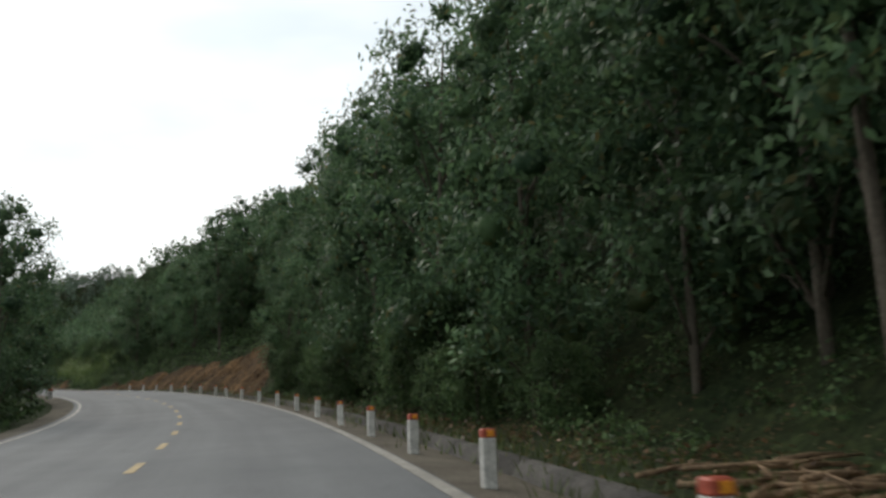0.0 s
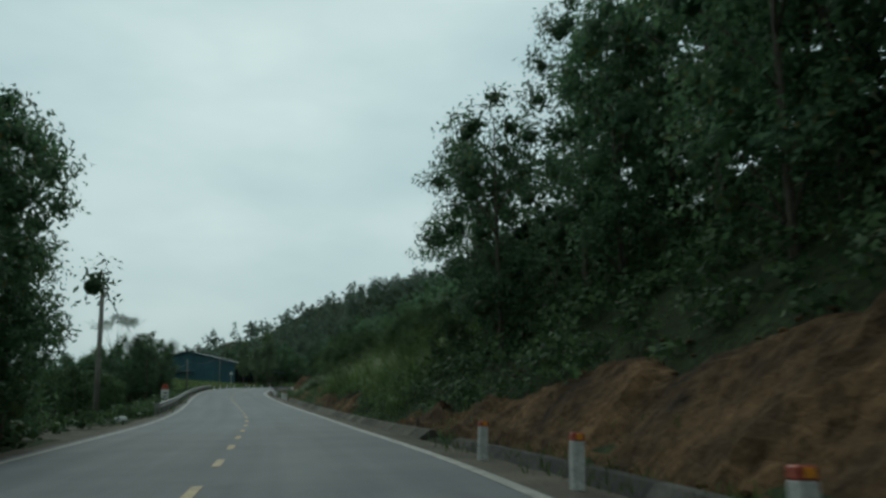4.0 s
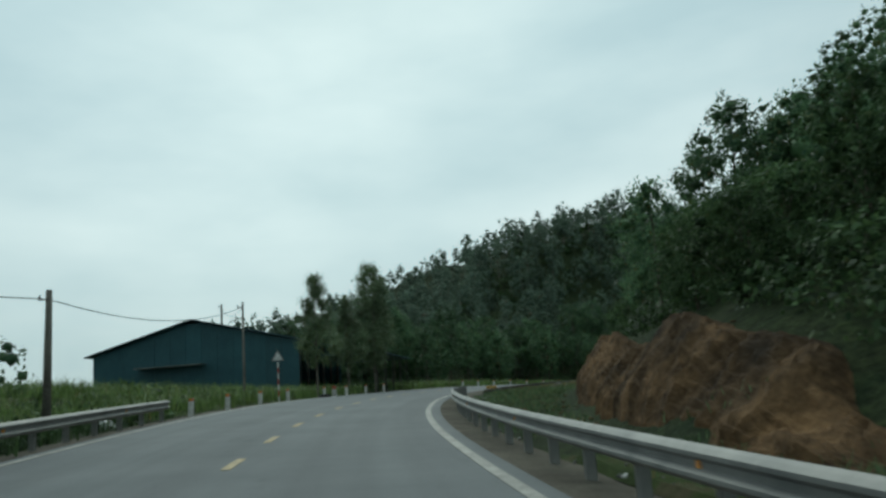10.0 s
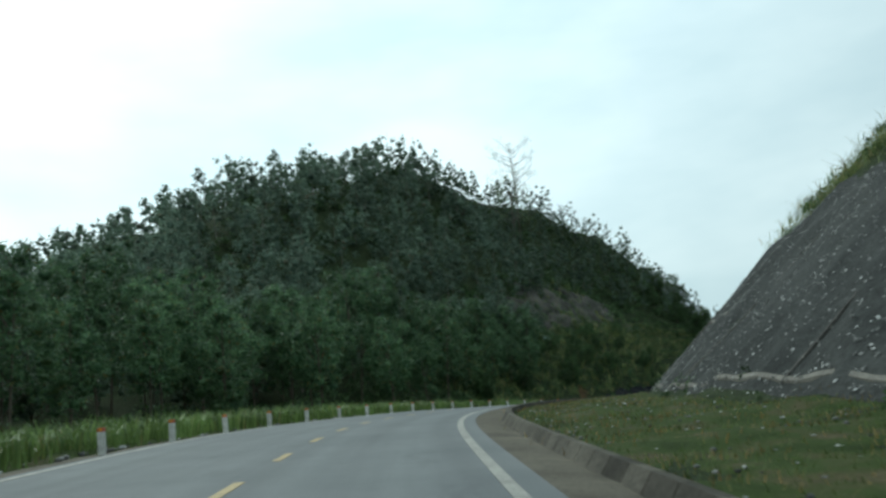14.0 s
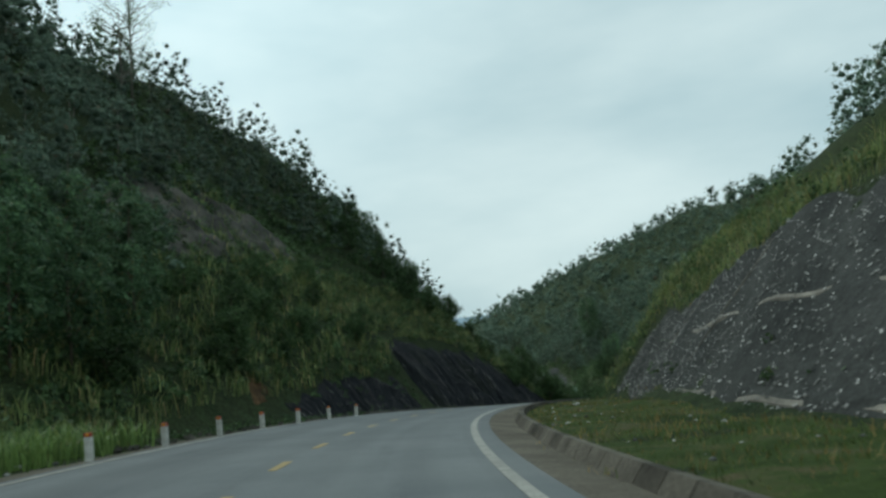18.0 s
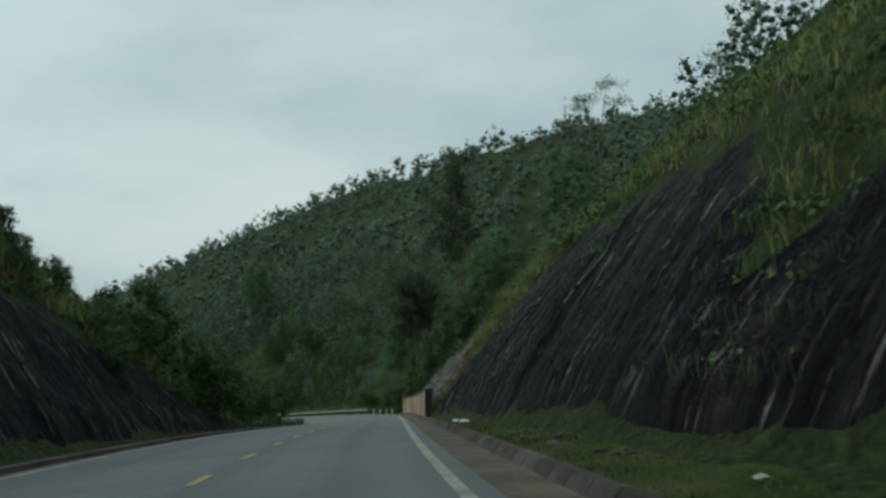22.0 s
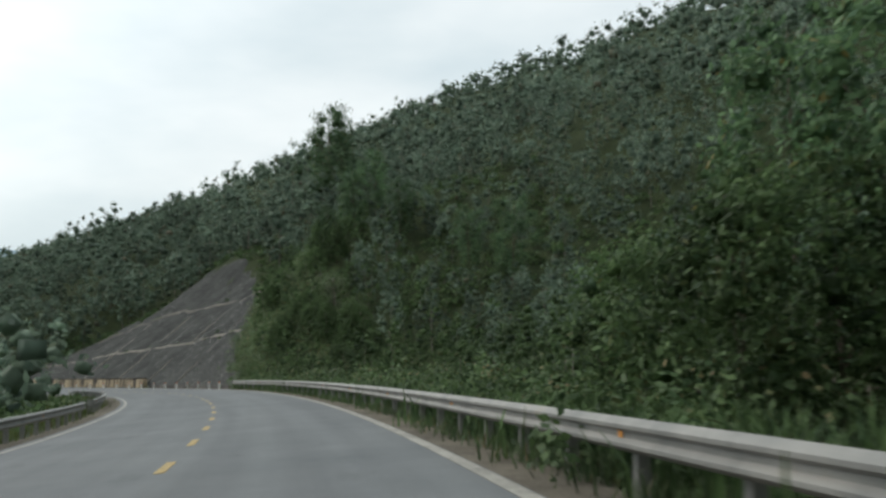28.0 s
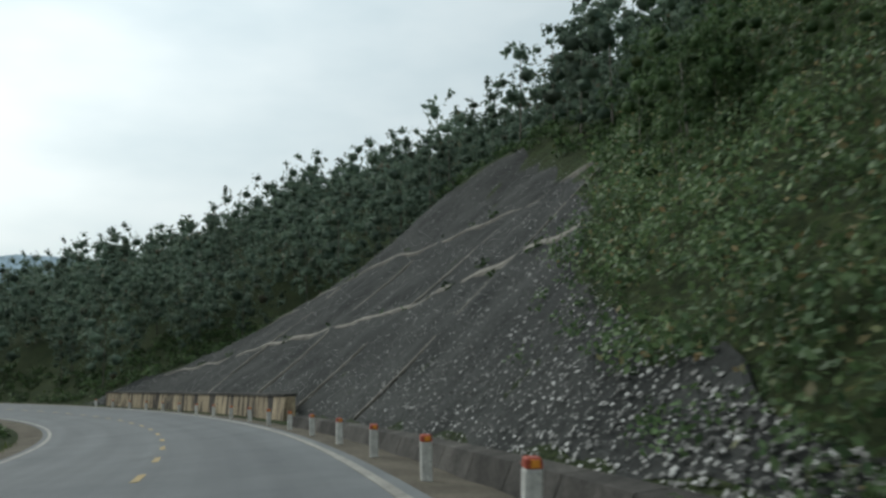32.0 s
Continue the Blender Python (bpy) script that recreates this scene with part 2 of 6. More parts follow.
def rock_build(n, l, p):
    tc = n.new("ShaderNodeTexCoord")
    facs = []
    for stretch, scale in (((0.9, 0.22, 1), 1.0), ((5.0, 2.4, 1), 1.0), ((0.16, 0.22, 1), 1.0)):
        mp = n.new("ShaderNodeMapping")
        mp.inputs["Scale"].default_value = stretch
        l.new(tc.outputs["UV"], mp.inputs["Vector"])
        t = node(n, "ShaderNodeTexNoise", Scale=scale, Detail=6.0, Roughness=0.62)
        l.new(mp.outputs["Vector"], t.inputs["Vector"])
        facs.append(t.outputs["Fac"])
    c = ramp(n, l, facs[0], [(0.36, (0.004, 0.0045, 0.006)), (0.5, (0.012, 0.0125, 0.015)), (0.62, (0.024, 0.023, 0.023)), (0.76, (0.06, 0.054, 0.046))])
    c2 = ramp(n, l, facs[1], [(0.36, (0.35, 0.35, 0.4)), (0.64, (1.5, 1.45, 1.4))])
    moss = ramp(n, l, facs[2], [(0.5, (0.95, 1, 1.1)), (0.7, (0.9, 1.05, 0.7))])
    c3 = mixed(n, l, 1.0, mixed(n, l, 1.0, c, c2, "MULTIPLY"), moss, "MULTIPLY")
    mp = n.new("ShaderNodeMapping")
    mp.inputs["Scale"].default_value = (3.4, 0.42, 1)
    l.new(tc.outputs["UV"], mp.inputs["Vector"])
    t = node(n, "ShaderNodeTexNoise", Scale=1.0, Detail=5.0, Roughness=0.75)
    l.new(mp.outputs["Vector"], t.inputs["Vector"])
    vein = ramp(n, l, t.outputs["Fac"], [(0.585, (0, 0, 0)), (0.64, (0.9, 0.9, 0.9))])
    broken = ramp(n, l, facs[1], [(0.4, (0, 0, 0)), (0.52, (1, 1, 1))])
    c3 = mixed(n, l, mixed(n, l, 1.0, vein, broken, "MULTIPLY"), c3, (0.26, 0.255, 0.235))
    l.new(c3, p.inputs["Base Color"])
    p.inputs["Roughness"].default_value, p.inputs["Specular IOR Level"].default_value = 0.75, 0.06
    bumped(n, l, p, facs[1], 0.9, 0.2)


M_ROCK = material("dark_wet_shale", rock_build)
M_SCAR = surface("grey_weathered_rock", [(0.3, (0.035, 0.034, 0.03)), (0.5, (0.08, 0.076, 0.066)), (0.75, (0.16, 0.145, 0.12))], 0.35, 0.9, bump=1.0, dist=0.2, fine_scale=1.6, spec=0.08)
M_DITCH = surface("brown_stained_concrete", [(0.3, (0.055, 0.05, 0.042)), (0.7, (0.135, 0.122, 0.1))], 0.7, 0.9, bump=0.5, dist=0.015, fine_scale=12.0, spec=0.08, vary=0.35)
M_TURF = surface("rough_turf", [(0.32, (0.024, 0.038, 0.01)), (0.5, (0.045, 0.066, 0.018)), (0.62, (0.075, 0.07, 0.034)), (0.76, (0.13, 0.105, 0.065))], 0.8, 0.95, bump=0.8, dist=0.04, fine_scale=15.0, spec=0.08)
M_BARK = surface("grey_brown_bark", [(0.3, (0.07, 0.055, 0.04)), (0.7, (0.17, 0.145, 0.115))], 3.0, 0.9, bump=0.8, dist=0.02, fine_scale=16.0, stretch=(3, 3, 0.6))
M_PALE_BARK = surface("pale_smooth_bark", [(0.3, (0.1, 0.088, 0.072)), (0.7, (0.22, 0.2, 0.17))], 2.0, 0.8, bump=0.4, dist=0.01, fine_scale=9.0, stretch=(2, 2, 0.5))
M_POST = surface("post_white_paint", [(0.3, (0.5, 0.49, 0.45)), (0.7, (0.75, 0.74, 0.7))], 3.0, 0.65, bump=0.2, dist=0.004, vary=0.12)
M_RED = surface("faded_red_paint", [(0.3, (0.3, 0.05, 0.03)), (0.7, (0.42, 0.09, 0.05))], 4.0, 0.55, bump=0.2, dist=0.003)
M_AMBER = surface("amber_reflector", [(0.3, (0.7, 0.25, 0.03)), (0.7, (0.85, 0.36, 0.05))], 9.0, 0.25, bump=0.1, dist=0.002, spec=0.6)
M_BLACK = surface("black_paint", [(0.3, (0.015, 0.015, 0.015)), (0.7, (0.04, 0.04, 0.04))], 4.0, 0.6, bump=0.2, dist=0.003)
M_STRIPE = surface("dusty_yellow_paint", [(0.3, (0.5, 0.27, 0.03)), (0.7, (0.65, 0.38, 0.06))], 4.0, 0.6, bump=0.2, dist=0.003)
M_TEAL = surface("teal_painted_sheet", [(0.3, (0.018, 0.065, 0.08)), (0.7, (0.035, 0.1, 0.115))], 0.6, 0.5, bump=0.2, dist=0.01, fine_scale=8.0, vary=0.12)
M_ROOF = surface("dull_blue_roof_sheet", [(0.3, (0.03, 0.075, 0.1)), (0.7, (0.06, 0.12, 0.15))], 0.6, 0.5, bump=0.2, dist=0.01, fine_scale=8.0)
M_WOOD = surface("cut_branch_wood", [(0.3, (0.12, 0.075, 0.045)), (0.7, (0.33, 0.22, 0.13))], 5.0, 0.85, bump=0.6, dist=0.01, fine_scale=22.0, vary=0.35)
# pale blue stands in for haze before the far ridges
M_FAR_HAZE = surface("haze_blue_ridge", [(0.3, (0.25, 0.34, 0.4)), (0.7, (0.3, 0.39, 0.45))], 0.01, 1.0, bump=0.0, dist=0.01, fine_scale=0.05)
M_PLASTIC = surface("pale_litter_plastic", [(0.3, (0.5, 0.5, 0.48)), (0.7, (0.75, 0.75, 0.72))], 5.0, 0.5, bump=0.5, dist=0.01)
M_RUBBER = surface("old_tyre_rubber", [(0.3, (0.02, 0.02, 0.02)), (0.7, (0.045, 0.045, 0.045))], 5.0, 0.8, bump=0.5, dist=0.01)


def steel_build(n, l, p):
    c = ramp(n, l, noise_tex(n, l, 1.4, 6, 0.65), [(0.3, (0.15, 0.153, 0.148)), (0.62, (0.26, 0.255, 0.238)), (0.78, (0.23, 0.2, 0.16))])
    l.new(c, p.inputs["Base Color"])
    p.inputs["Metallic"].default_value, p.inputs["Roughness"].default_value = 0.3, 0.6
    bumped(n, l, p, noise_tex(n, l, 30, 3), 0.15, 0.004)


M_STEEL = material("dull_galvanised_steel", steel_build)
L_ACACIA = leaf_material("acacia_leaves", (0.046, 0.09, 0.05), (0.115, 0.19, 0.09), rough=0.5, glow=0.35, clump=0.7)
# leaf green lifted and blued, with the hillside haze mixed into the colour
L_HAZY_FOREST = leaf_material("hazed_hill_forest_leaves", (0.082, 0.122, 0.092), (0.145, 0.195, 0.14), dry=(0.15, 0.13, 0.09), dry_amount=0.06, rough=0.65, glow=0.4)
L_BUSH = leaf_material("undergrowth_leaves", (0.03, 0.058, 0.025), (0.095, 0.15, 0.06), dry=(0.1, 0.11, 0.045), dry_amount=0.05, rough=0.6, clump=0.6)
L_REED = leaf_material("reed_blades", (0.045, 0.08, 0.036), (0.12, 0.175, 0.078), dry=(0.24, 0.17, 0.09), dry_amount=0.12, clump=0.4)
L_MEADOW = leaf_material("fresh_grass_blades", (0.07, 0.115, 0.035), (0.16, 0.23, 0.07), dry=(0.22, 0.19, 0.08), dry_amount=0.08, clump=0.4)
L_EUCA = leaf_material("eucalyptus_leaves", (0.08, 0.12, 0.062), (0.19, 0.245, 0.135))
L_GRASS = leaf_material("tall_grass_blades", (0.085, 0.125, 0.045), (0.22, 0.255, 0.095), dry=(0.34, 0.25, 0.12), dry_amount=0.22, clump=0.4)
L_DRY = leaf_material("dry_grass_blades", (0.12, 0.085, 0.035), (0.27, 0.19, 0.075), dry=(0.12, 0.15, 0.05), dry_amount=0.25, clump=0.4)
L_TURF = leaf_material("verge_grass_blades", (0.045, 0.068, 0.017), (0.105, 0.14, 0.042), dry=(0.16, 0.12, 0.06), dry_amount=0.15, clump=0.7)
L_DROOP = leaf_material("drooping_fronds", (0.026, 0.042, 0.024), (0.06, 0.085, 0.045))
L_LITTER = leaf_material("dead_leaves", (0.045, 0.03, 0.02), (0.17, 0.1, 0.055), dry=(0.06, 0.08, 0.03), dry_amount=0.1, clump=0.8)

# ---- the road's line ----
rng = np.random.default_rng(7)


def blurred(a, k):
    pad = np.concatenate([2 * a[0] - a[k:0:-1], a, 2 * a[-1] - a[-2:-k - 2:-1]])
    w = np.exp(-0.5 * (np.arange(-k, k + 1) / (k / 2.5)) ** 2)
    return np.convolve(pad, w / w.sum(), "valid")


EYE_OVER_ROAD, MOUNT_ROLL = 1.25, 3.0
_rows = np.array(ROWS)
_t = np.linspace(0, 32, 1281)
_line = np.stack([blurred(np.interp(_t, _rows[:, 0], METRES * _rows[:, k]), 40) for k in (1, 2, 3)], 1)
_st = np.r_[0, np.cumsum(np.hypot(*np.diff(_line[:, :2], axis=0).T))]
_bank = blurred(np.interp(_t, _rows[:, 0], _rows[:, 6]) - MOUNT_ROLL, 60)
ST = np.arange(0, _st[-1], 1.0)
AX, AY, AZ, BANK = (np.interp(ST, _st, a) for a in (_line[:, 0], _line[:, 1], _line[:, 2] + EYE, _bank))
HEAD = blurred(np.unwrap(np.arctan2(np.gradient(AX), np.gradient(AY))), 8)
# onwards past the end of the drive, bending left and down, and back behind its start
for k in range(200):
    h = HEAD[-1] - 1 / 165
    AX, AY, AZ = np.r_[AX, AX[-1] + math.sin(h)], np.r_[AY, AY[-1] + math.cos(h)], np.r_[AZ, AZ[-1] - 0.086 * max(0.25, 1 - k / 220)]
    ST, HEAD, BANK = np.r_[ST, ST[-1] + 1], np.r_[HEAD, h], np.r_[BANK, BANK[-1]]
for k in range(70):
    h = HEAD[0] + 1 / 230
    AX, AY, AZ = np.r_[AX[0] - math.sin(h), AX], np.r_[AY[0] - math.cos(h), AY], np.r_[AZ[0] - 0.03, AZ]
    ST, HEAD, BANK = np.r_[ST[0] - 1, ST], np.r_[h, HEAD], np.r_[BANK[0], BANK]
AZ = blurred(AZ, 12) - EYE_OVER_ROAD
CENTRE = blurred(np.interp(ST, [-50, 15, 55, 90, 145, 198, 248, 300, 357, 397, 445, 513, 577, 613, 760],
                           [-2.0, -2.05, -1.6, -1.1, -1.45, -2.1, -3.1, -1.8, -2.6, -2.5, -2.3, -1.65, -2.0, -2.6, -2.6]), 15)
LEFT_WIDTH = blurred(np.interp(ST, [-50, 25, 61, 95, 140, 172, 200, 250, 300, 357, 397, 445, 520, 590, 760], [.98, .98, .96, 1.04, .84, .87, 1.02, 1.1, 1.02, 1.1, 1.06, .94, 1.0, 1.02, 1.0]), 15)
EDGE_R, EDGE_L = 3.75, -4.2
PAVE_R, PAVE_L = 4.05, -4.5
S0, S1 = float(ST[0]), float(ST[-1])


def plan(s, u):
    """World x, y of station s, u metres to the right of the centre line; the road's level there, banked out to the shoulders."""
    s, u = np.asarray(s, float), np.asarray(u, float)
    u = np.where(u < 0, np.maximum(u, -8.0) * np.interp(s, ST, LEFT_WIDTH) + np.minimum(u + 8.0, 0), u)
    v = u + np.interp(s, ST, CENTRE)
    h = np.interp(s, ST, HEAD)
    x, y = np.interp(s, ST, AX) + v * np.cos(h), np.interp(s, ST, AY) - v * np.sin(h)
    flat = np.clip(u, -6.0, 6.0) + np.interp(s, ST, CENTRE)
    return x, y, np.interp(s, ST, AZ) - flat * np.tan(np.radians(np.interp(s, ST, BANK)))


def place(s, u, h=0.0):
    x, y, z = plan(s, u)
    return Vector((float(x), float(y), float(z) + h))


def heading(s):
    """Degrees about z by which a thing facing along the road at s is turned."""
    return -math.degrees(float(np.interp(s, ST, HEAD)))


# sides of the valley: station, foot, lower slope, its height, upper slope, crest
RIGHT = np.array([(-80, 9.6, .75, 4, .8, 45), (14, 9.6, .75, 4, .8, 45), (24, 7.8, .75, 4, .8, 45), (54, 7.8, .75, 4, .85, 36), (66, 6.6, .95, 4.2, .85, 21), (100, 6.6, .95, 3.5, .75, 13),
                  (118, 6.4, 1.0, 2.2, .6, 12), (130, 6.2, 1.2, 1.6, .5, 12), (165, 6.8, .8, 1.2, .45, 11), (192, 8, .5, 1, .5, 13), (197, 7.1, 1.15, 1.6, .5, 13), (208, 8.3, 1.2, 1.8, .5, 13), (219, 9.7, 1.2, 1.8, .5, 13), (231, 10.9, 1.15, 2.1, .6, 15), (235, 11.8, .8, 2.4, .7, 18),
                  (240, 13.5, .7, 3, .8, 22), (246, 13.5, .9, 7.5, 1.0, 31), (275, 12.3, .86, 11, 1.0, 33), (295, 12.0, .86, 10.5, .85, 29)])
RIGHT = np.vstack([RIGHT, [(330, 11.5, .85, 7.5, .5, 17), (360, 11.0, 1.2, 6, .55, 20), (378, 10.5, 1.4, 5.5, .65, 24), (390, 8.2, 1.4, 9, .62, 26), (440, 6.6, 1.35, 9, .85, 31), (456, 5.8, 1.3, 8, .8, 34),
                           (493, 5.8, 1.1, 6, .7, 40), (500, 10, .5, 3, .6, 60), (515, 15, .25, 3, .45, 94), (585, 15, .25, 4, .415, 100),
                           (598, 8, .7, 4, .43, 101), (604, 6.6, .9, 7, .44, 101), (615, 6.4, 1.0, 15, .46, 101), (640, 6.4, .8, 19, .495, 105), (665, 6.4, .74, 19, .495, 107), (692, 7, .42, 10, .51, 107), (705, 7, .6, 8, .48, 106), (735, 7, .7, 8, .38, 80), (755, 7, .5, 6, .3, 62), (775, 7, .4, 5, .22, 46), (820, 7, .3, 4, .18, 34)]])
LEFT = np.array([(-80, 7, -.12, -1.5, -.1, -6), (60, 7, -.05, -1, -.1, -6), (118, 7.5, -.1, -1, -.1, -6), (135, 6, -.35, -2, -.1, -6), (205, 7, -.2, -1.5, -.05, -4),
                 (212, 7, -.1, -.6, -.03, -2), (221, 7.5, .14, 1.1, .02, 1.6), (246, 8, .1, .9, .02, 1.4), (258, 9, .02, .2, .02, 1), (285, 14, .1, 1, .15, 2.5), (315, 15, .2, 2, .4, 8), (345, 11, .6, 4, .7, 25), (365, 9, 1.0, 4, .85, 39)])
LEFT = np.vstack([LEFT, [(395, 8.3, 1.3, 8, 1.0, 51), (420, 8, 1.3, 8, 1.05, 48), (434, 8, 1.3, 8, 1.1, 37), (446, 8, 1.2, 8, 1.05, 25), (456, 8, 1.0, 6, .6, 11),
                         (468, 7.5, .1, .6, -.1, -4), (480, 7, -.25, -2, -.2, -10), (560, 7, -.15, -1.5, -.2, -14), (820, 7, -.2, -2, -.25, -20)]])


def relief(x, y, amount, size):
    return amount * (np.sin(x / size + 1.3 * np.sin(y / size * 0.7)) + np.sin(y / size * 1.3 + 1.7 * np.sin(x / size * 0.6))) * 0.5


def rise(s, u):
    """Height of the hillside over the road's level."""
    s, u = np.asarray(s, float), np.asarray(u, float)
    out = np.zeros(np.broadcast(s, u).shape)
    for side, tab in ((1, RIGHT), (-1, LEFT)):
        f, m1, h1, m2, cap = (np.interp(s, tab[:, 0], tab[:, k]) for k in range(1, 6))
        d = np.maximum(u * side - f, 0)
        d1 = np.abs(h1 / np.where(np.abs(m1) < 0.02, 0.02, m1))
        h = np.where(d < d1, m1 * d, h1 + m2 * (d - d1))
        up = cap > h1
        soft = np.where(up, np.minimum(h, np.maximum(cap, 0)), np.maximum(h, np.minimum(cap, 0)))
        out = np.where(u * side > 0, soft, out)
    return out


def land(s, u):
    """World place of the ground at s, u."""
    x, y, z = plan(s, u)
    far = np.clip((np.abs(u) - 9) / 25, 0, 1)
    verge = -0.12 * np.clip((np.abs(u) - 4.3) / 0.8, 0, 1)
    return x, y, z + rise(s, u) + verge + far * (relief(x, y, 1.6, 9.0) + relief(x + 40, y, 0.5, 2.7)) + np.clip((np.abs(u) - 6) / 4, 0, 1) * relief(x, y + 9, 0.12, 1.1)


def hashed(i, j):
    return np.modf(np.abs(np.sin(i * 127.1 + j * 311.7) * 43758.5453))[0]


def vnoise(x, y):
    """Smooth value noise from 0 to 1."""
    i, j = np.floor(x), np.floor(y)
    a, b = x - i, y - j
    a, b = a * a * (3 - 2 * a), b * b * (3 - 2 * b)
    return (hashed(i, j) * (1 - a) + hashed(i + 1, j) * a) * (1 - b) + (hashed(i, j + 1) * (1 - a) + hashed(i + 1, j + 1) * a) * b


# ---- mesh helpers ----
def mesh_from(name, verts, faces, mat, smooth=False):
    """A mesh from arrays; faces all of one size."""
    verts, faces = np.asarray(verts, np.float32), np.asarray(faces, np.int32)
    m = bpy.data.meshes.new(name)
    k = faces.shape[1]
    m.vertices.add(len(verts))
    m.vertices.foreach_set("co", verts.ravel())
    m.loops.add(faces.size)
    m.loops.foreach_set("vertex_index", faces.ravel())
    m.polygons.add(len(faces))
    m.polygons.foreach_set("loop_start", np.arange(0, faces.size, k, dtype=np.int32))
    m.polygons.foreach_set("loop_total", np.full(len(faces), k, np.int32))
    m.update(calc_edges=True)
    m.polygons.foreach_set("use_smooth", np.full(len(m.polygons), smooth))
    m.materials.append(mat)
    return m


def grid_faces(nr, nc):
    i = np.arange((nr - 1) * (nc - 1))
    a = i // (nc - 1) * nc + i % (nc - 1)
    return np.stack([a, a + 1, a + nc + 1, a + nc], 1)


def part(name, mesh, parent=None, label="", m=None):
    """Links a mesh as one object under a thing or under a part."""
    ob = new(name, mesh)
    if m is not None:
        ob.matrix_basis = m
    ob.parent = parent
    return tagged(ob, label) if label else ob


def bm_mesh(name, bm, mat, smooth=False):
    me = bpy.data.meshes.new(name)
    bmesh.ops.recalc_face_normals(bm, faces=bm.faces)
    bm.to_mesh(me)
    bm.free()
    for p in me.polygons:
        p.use_smooth = smooth
    me.materials.append(mat)
    return me


def box(bm, sx, sy, sz, at=(0, 0, 0), bevel=0.0, taper=1.0, turn=0.0):
    """A bevelled block standing on at."""
    r = bmesh.ops.create_cube(bm, size=1.0)
    vs = r["verts"]
    for v in vs:
        k = taper if v.co.z > 0 else 1.0
        v.co = Vector((v.co.x * sx * k, v.co.y * sy * k, (v.co.z + 0.5) * sz))
    if bevel:
        es = {e for v in vs for e in v.link_edges}
        vs = list({v for f in bmesh.ops.bevel(bm, geom=list(es), offset=bevel, segments=1, affect="EDGES")["faces"] for v in f.verts} | {v for v in vs if v.is_valid})
    bmesh.ops.transform(bm, matrix=Matrix.Translation(at) @ Matrix.Rotation(turn, 4, "Z"), verts=vs)
    return vs


def tube(bm, points, radii, sides=7):
    """A tapered tube through points."""
    rings = []
    for k, (p, r) in enumerate(zip(points, radii)):
        d = (Vector(points[min(k + 1, len(points) - 1)]) - Vector(points[max(k - 1, 0)])).normalized()
        a = d.orthogonal().normalized()
        b = d.cross(a)
        rings.append([bm.verts.new(Vector(p) + (a * math.cos(i * math.tau / sides) + b * math.sin(i * math.tau / sides)) * r) for i in range(sides)])
    for r0, r1 in zip(rings, rings[1:]):
        for i in range(sides):
            bm.faces.new((r0[i], r0[(i + 1) % sides], r1[(i + 1) % sides], r1[i]))
    bm.faces.new(rings[0][::-1])
    bm.faces.new(rings[-1])


def sweep(name, s_list, section, mat, smooth=False, drop=None, shift=None):
    """A solid ribbon along the road: section is a closed ring of (u, h)."""
    sec = np.array(section, float)
    vs = []
    for s in s_list:
        x, y, z = plan(np.full(len(sec), s), sec[:, 0] + (shift(s) if shift else 0.0))
        vs.append(np.stack([x, y, z + sec[:, 1] - (drop(s) if drop else 0.0)], 1))
    n, k = len(s_list), len(sec)
    v = np.concatenate(vs)
    a = (np.arange(n - 1)[:, None] * k + np.arange(k)[None]).ravel()
    b = (np.arange(n - 1)[:, None] * k + (np.arange(k) + 1)[None] % k).ravel()
    bm = bmesh.new()
    bv = [bm.verts.new(p) for p in v]
    for i, j in zip(a, b):
        bm.faces.new((bv[i], bv[j], bv[j + k], bv[i + k]))
    bm.faces.new(bv[:k][::-1])
    bm.faces.new(bv[-k:])
    return bm_mesh(name, bm, mat, smooth)


# ---- ground and road ----
US_R = np.array([0, 2, 4.0, 4.4, 5.0, 5.6, 6.2, 7, 7.8, 8.6, 9.5, 10.5, 11.5, 12.5, 14, 15.5, 17, 19, 21, 24, 27, 31, 36, 42, 50, 60, 72, 86, 100, 130, 165, 200, 240, 290])
SS = np.arange(S0 + 1, S1 - 1, 1.5)
US = np.r_[-US_R[:0:-1][4:], US_R]


def far_limit(s, u):
    k = np.where(u > 60, 60 + (u - 60) * np.interp(s, [400, 480], [0.22, 1.0]), u)
    return np.where(u < -60, -60 + (u + 60) * 0.6, k)


sg, ug = np.meshgrid(SS, US, indexing="ij")
ug = far_limit(sg, ug)
gx, gy, gz = land(sg, ug)
gz = np.where(np.abs(ug) < 5.3, gz - 0.25, gz)
ground = new("ground", mesh_from("ground", np.stack([gx, gy, gz], -1).reshape(-1, 3), grid_faces(len(SS), len(US)), M_GROUND, True))
tagged(ground, "hilly valley ground of brown leaf litter and thin green growth", "ground", kind="structure")

bm = bmesh.new()
rings = [[bm.verts.new((r * math.cos(a * math.tau / 48), 350 + r * math.sin(a * math.tau / 48), -34)) for a in range(48)] for r in (0.05, 500, 2200, 4500)]
for r0, r1 in zip(rings, rings[1:]):
    for a in range(48):
        bm.faces.new((r0[a], r0[(a + 1) % 48], r1[(a + 1) % 48], r1[a]))
tagged(new("valley_floor", bm_mesh("valley_floor", bm, M_GROUND)), "low wooded valley floor reaching to the horizon", "ground", kind="structure")

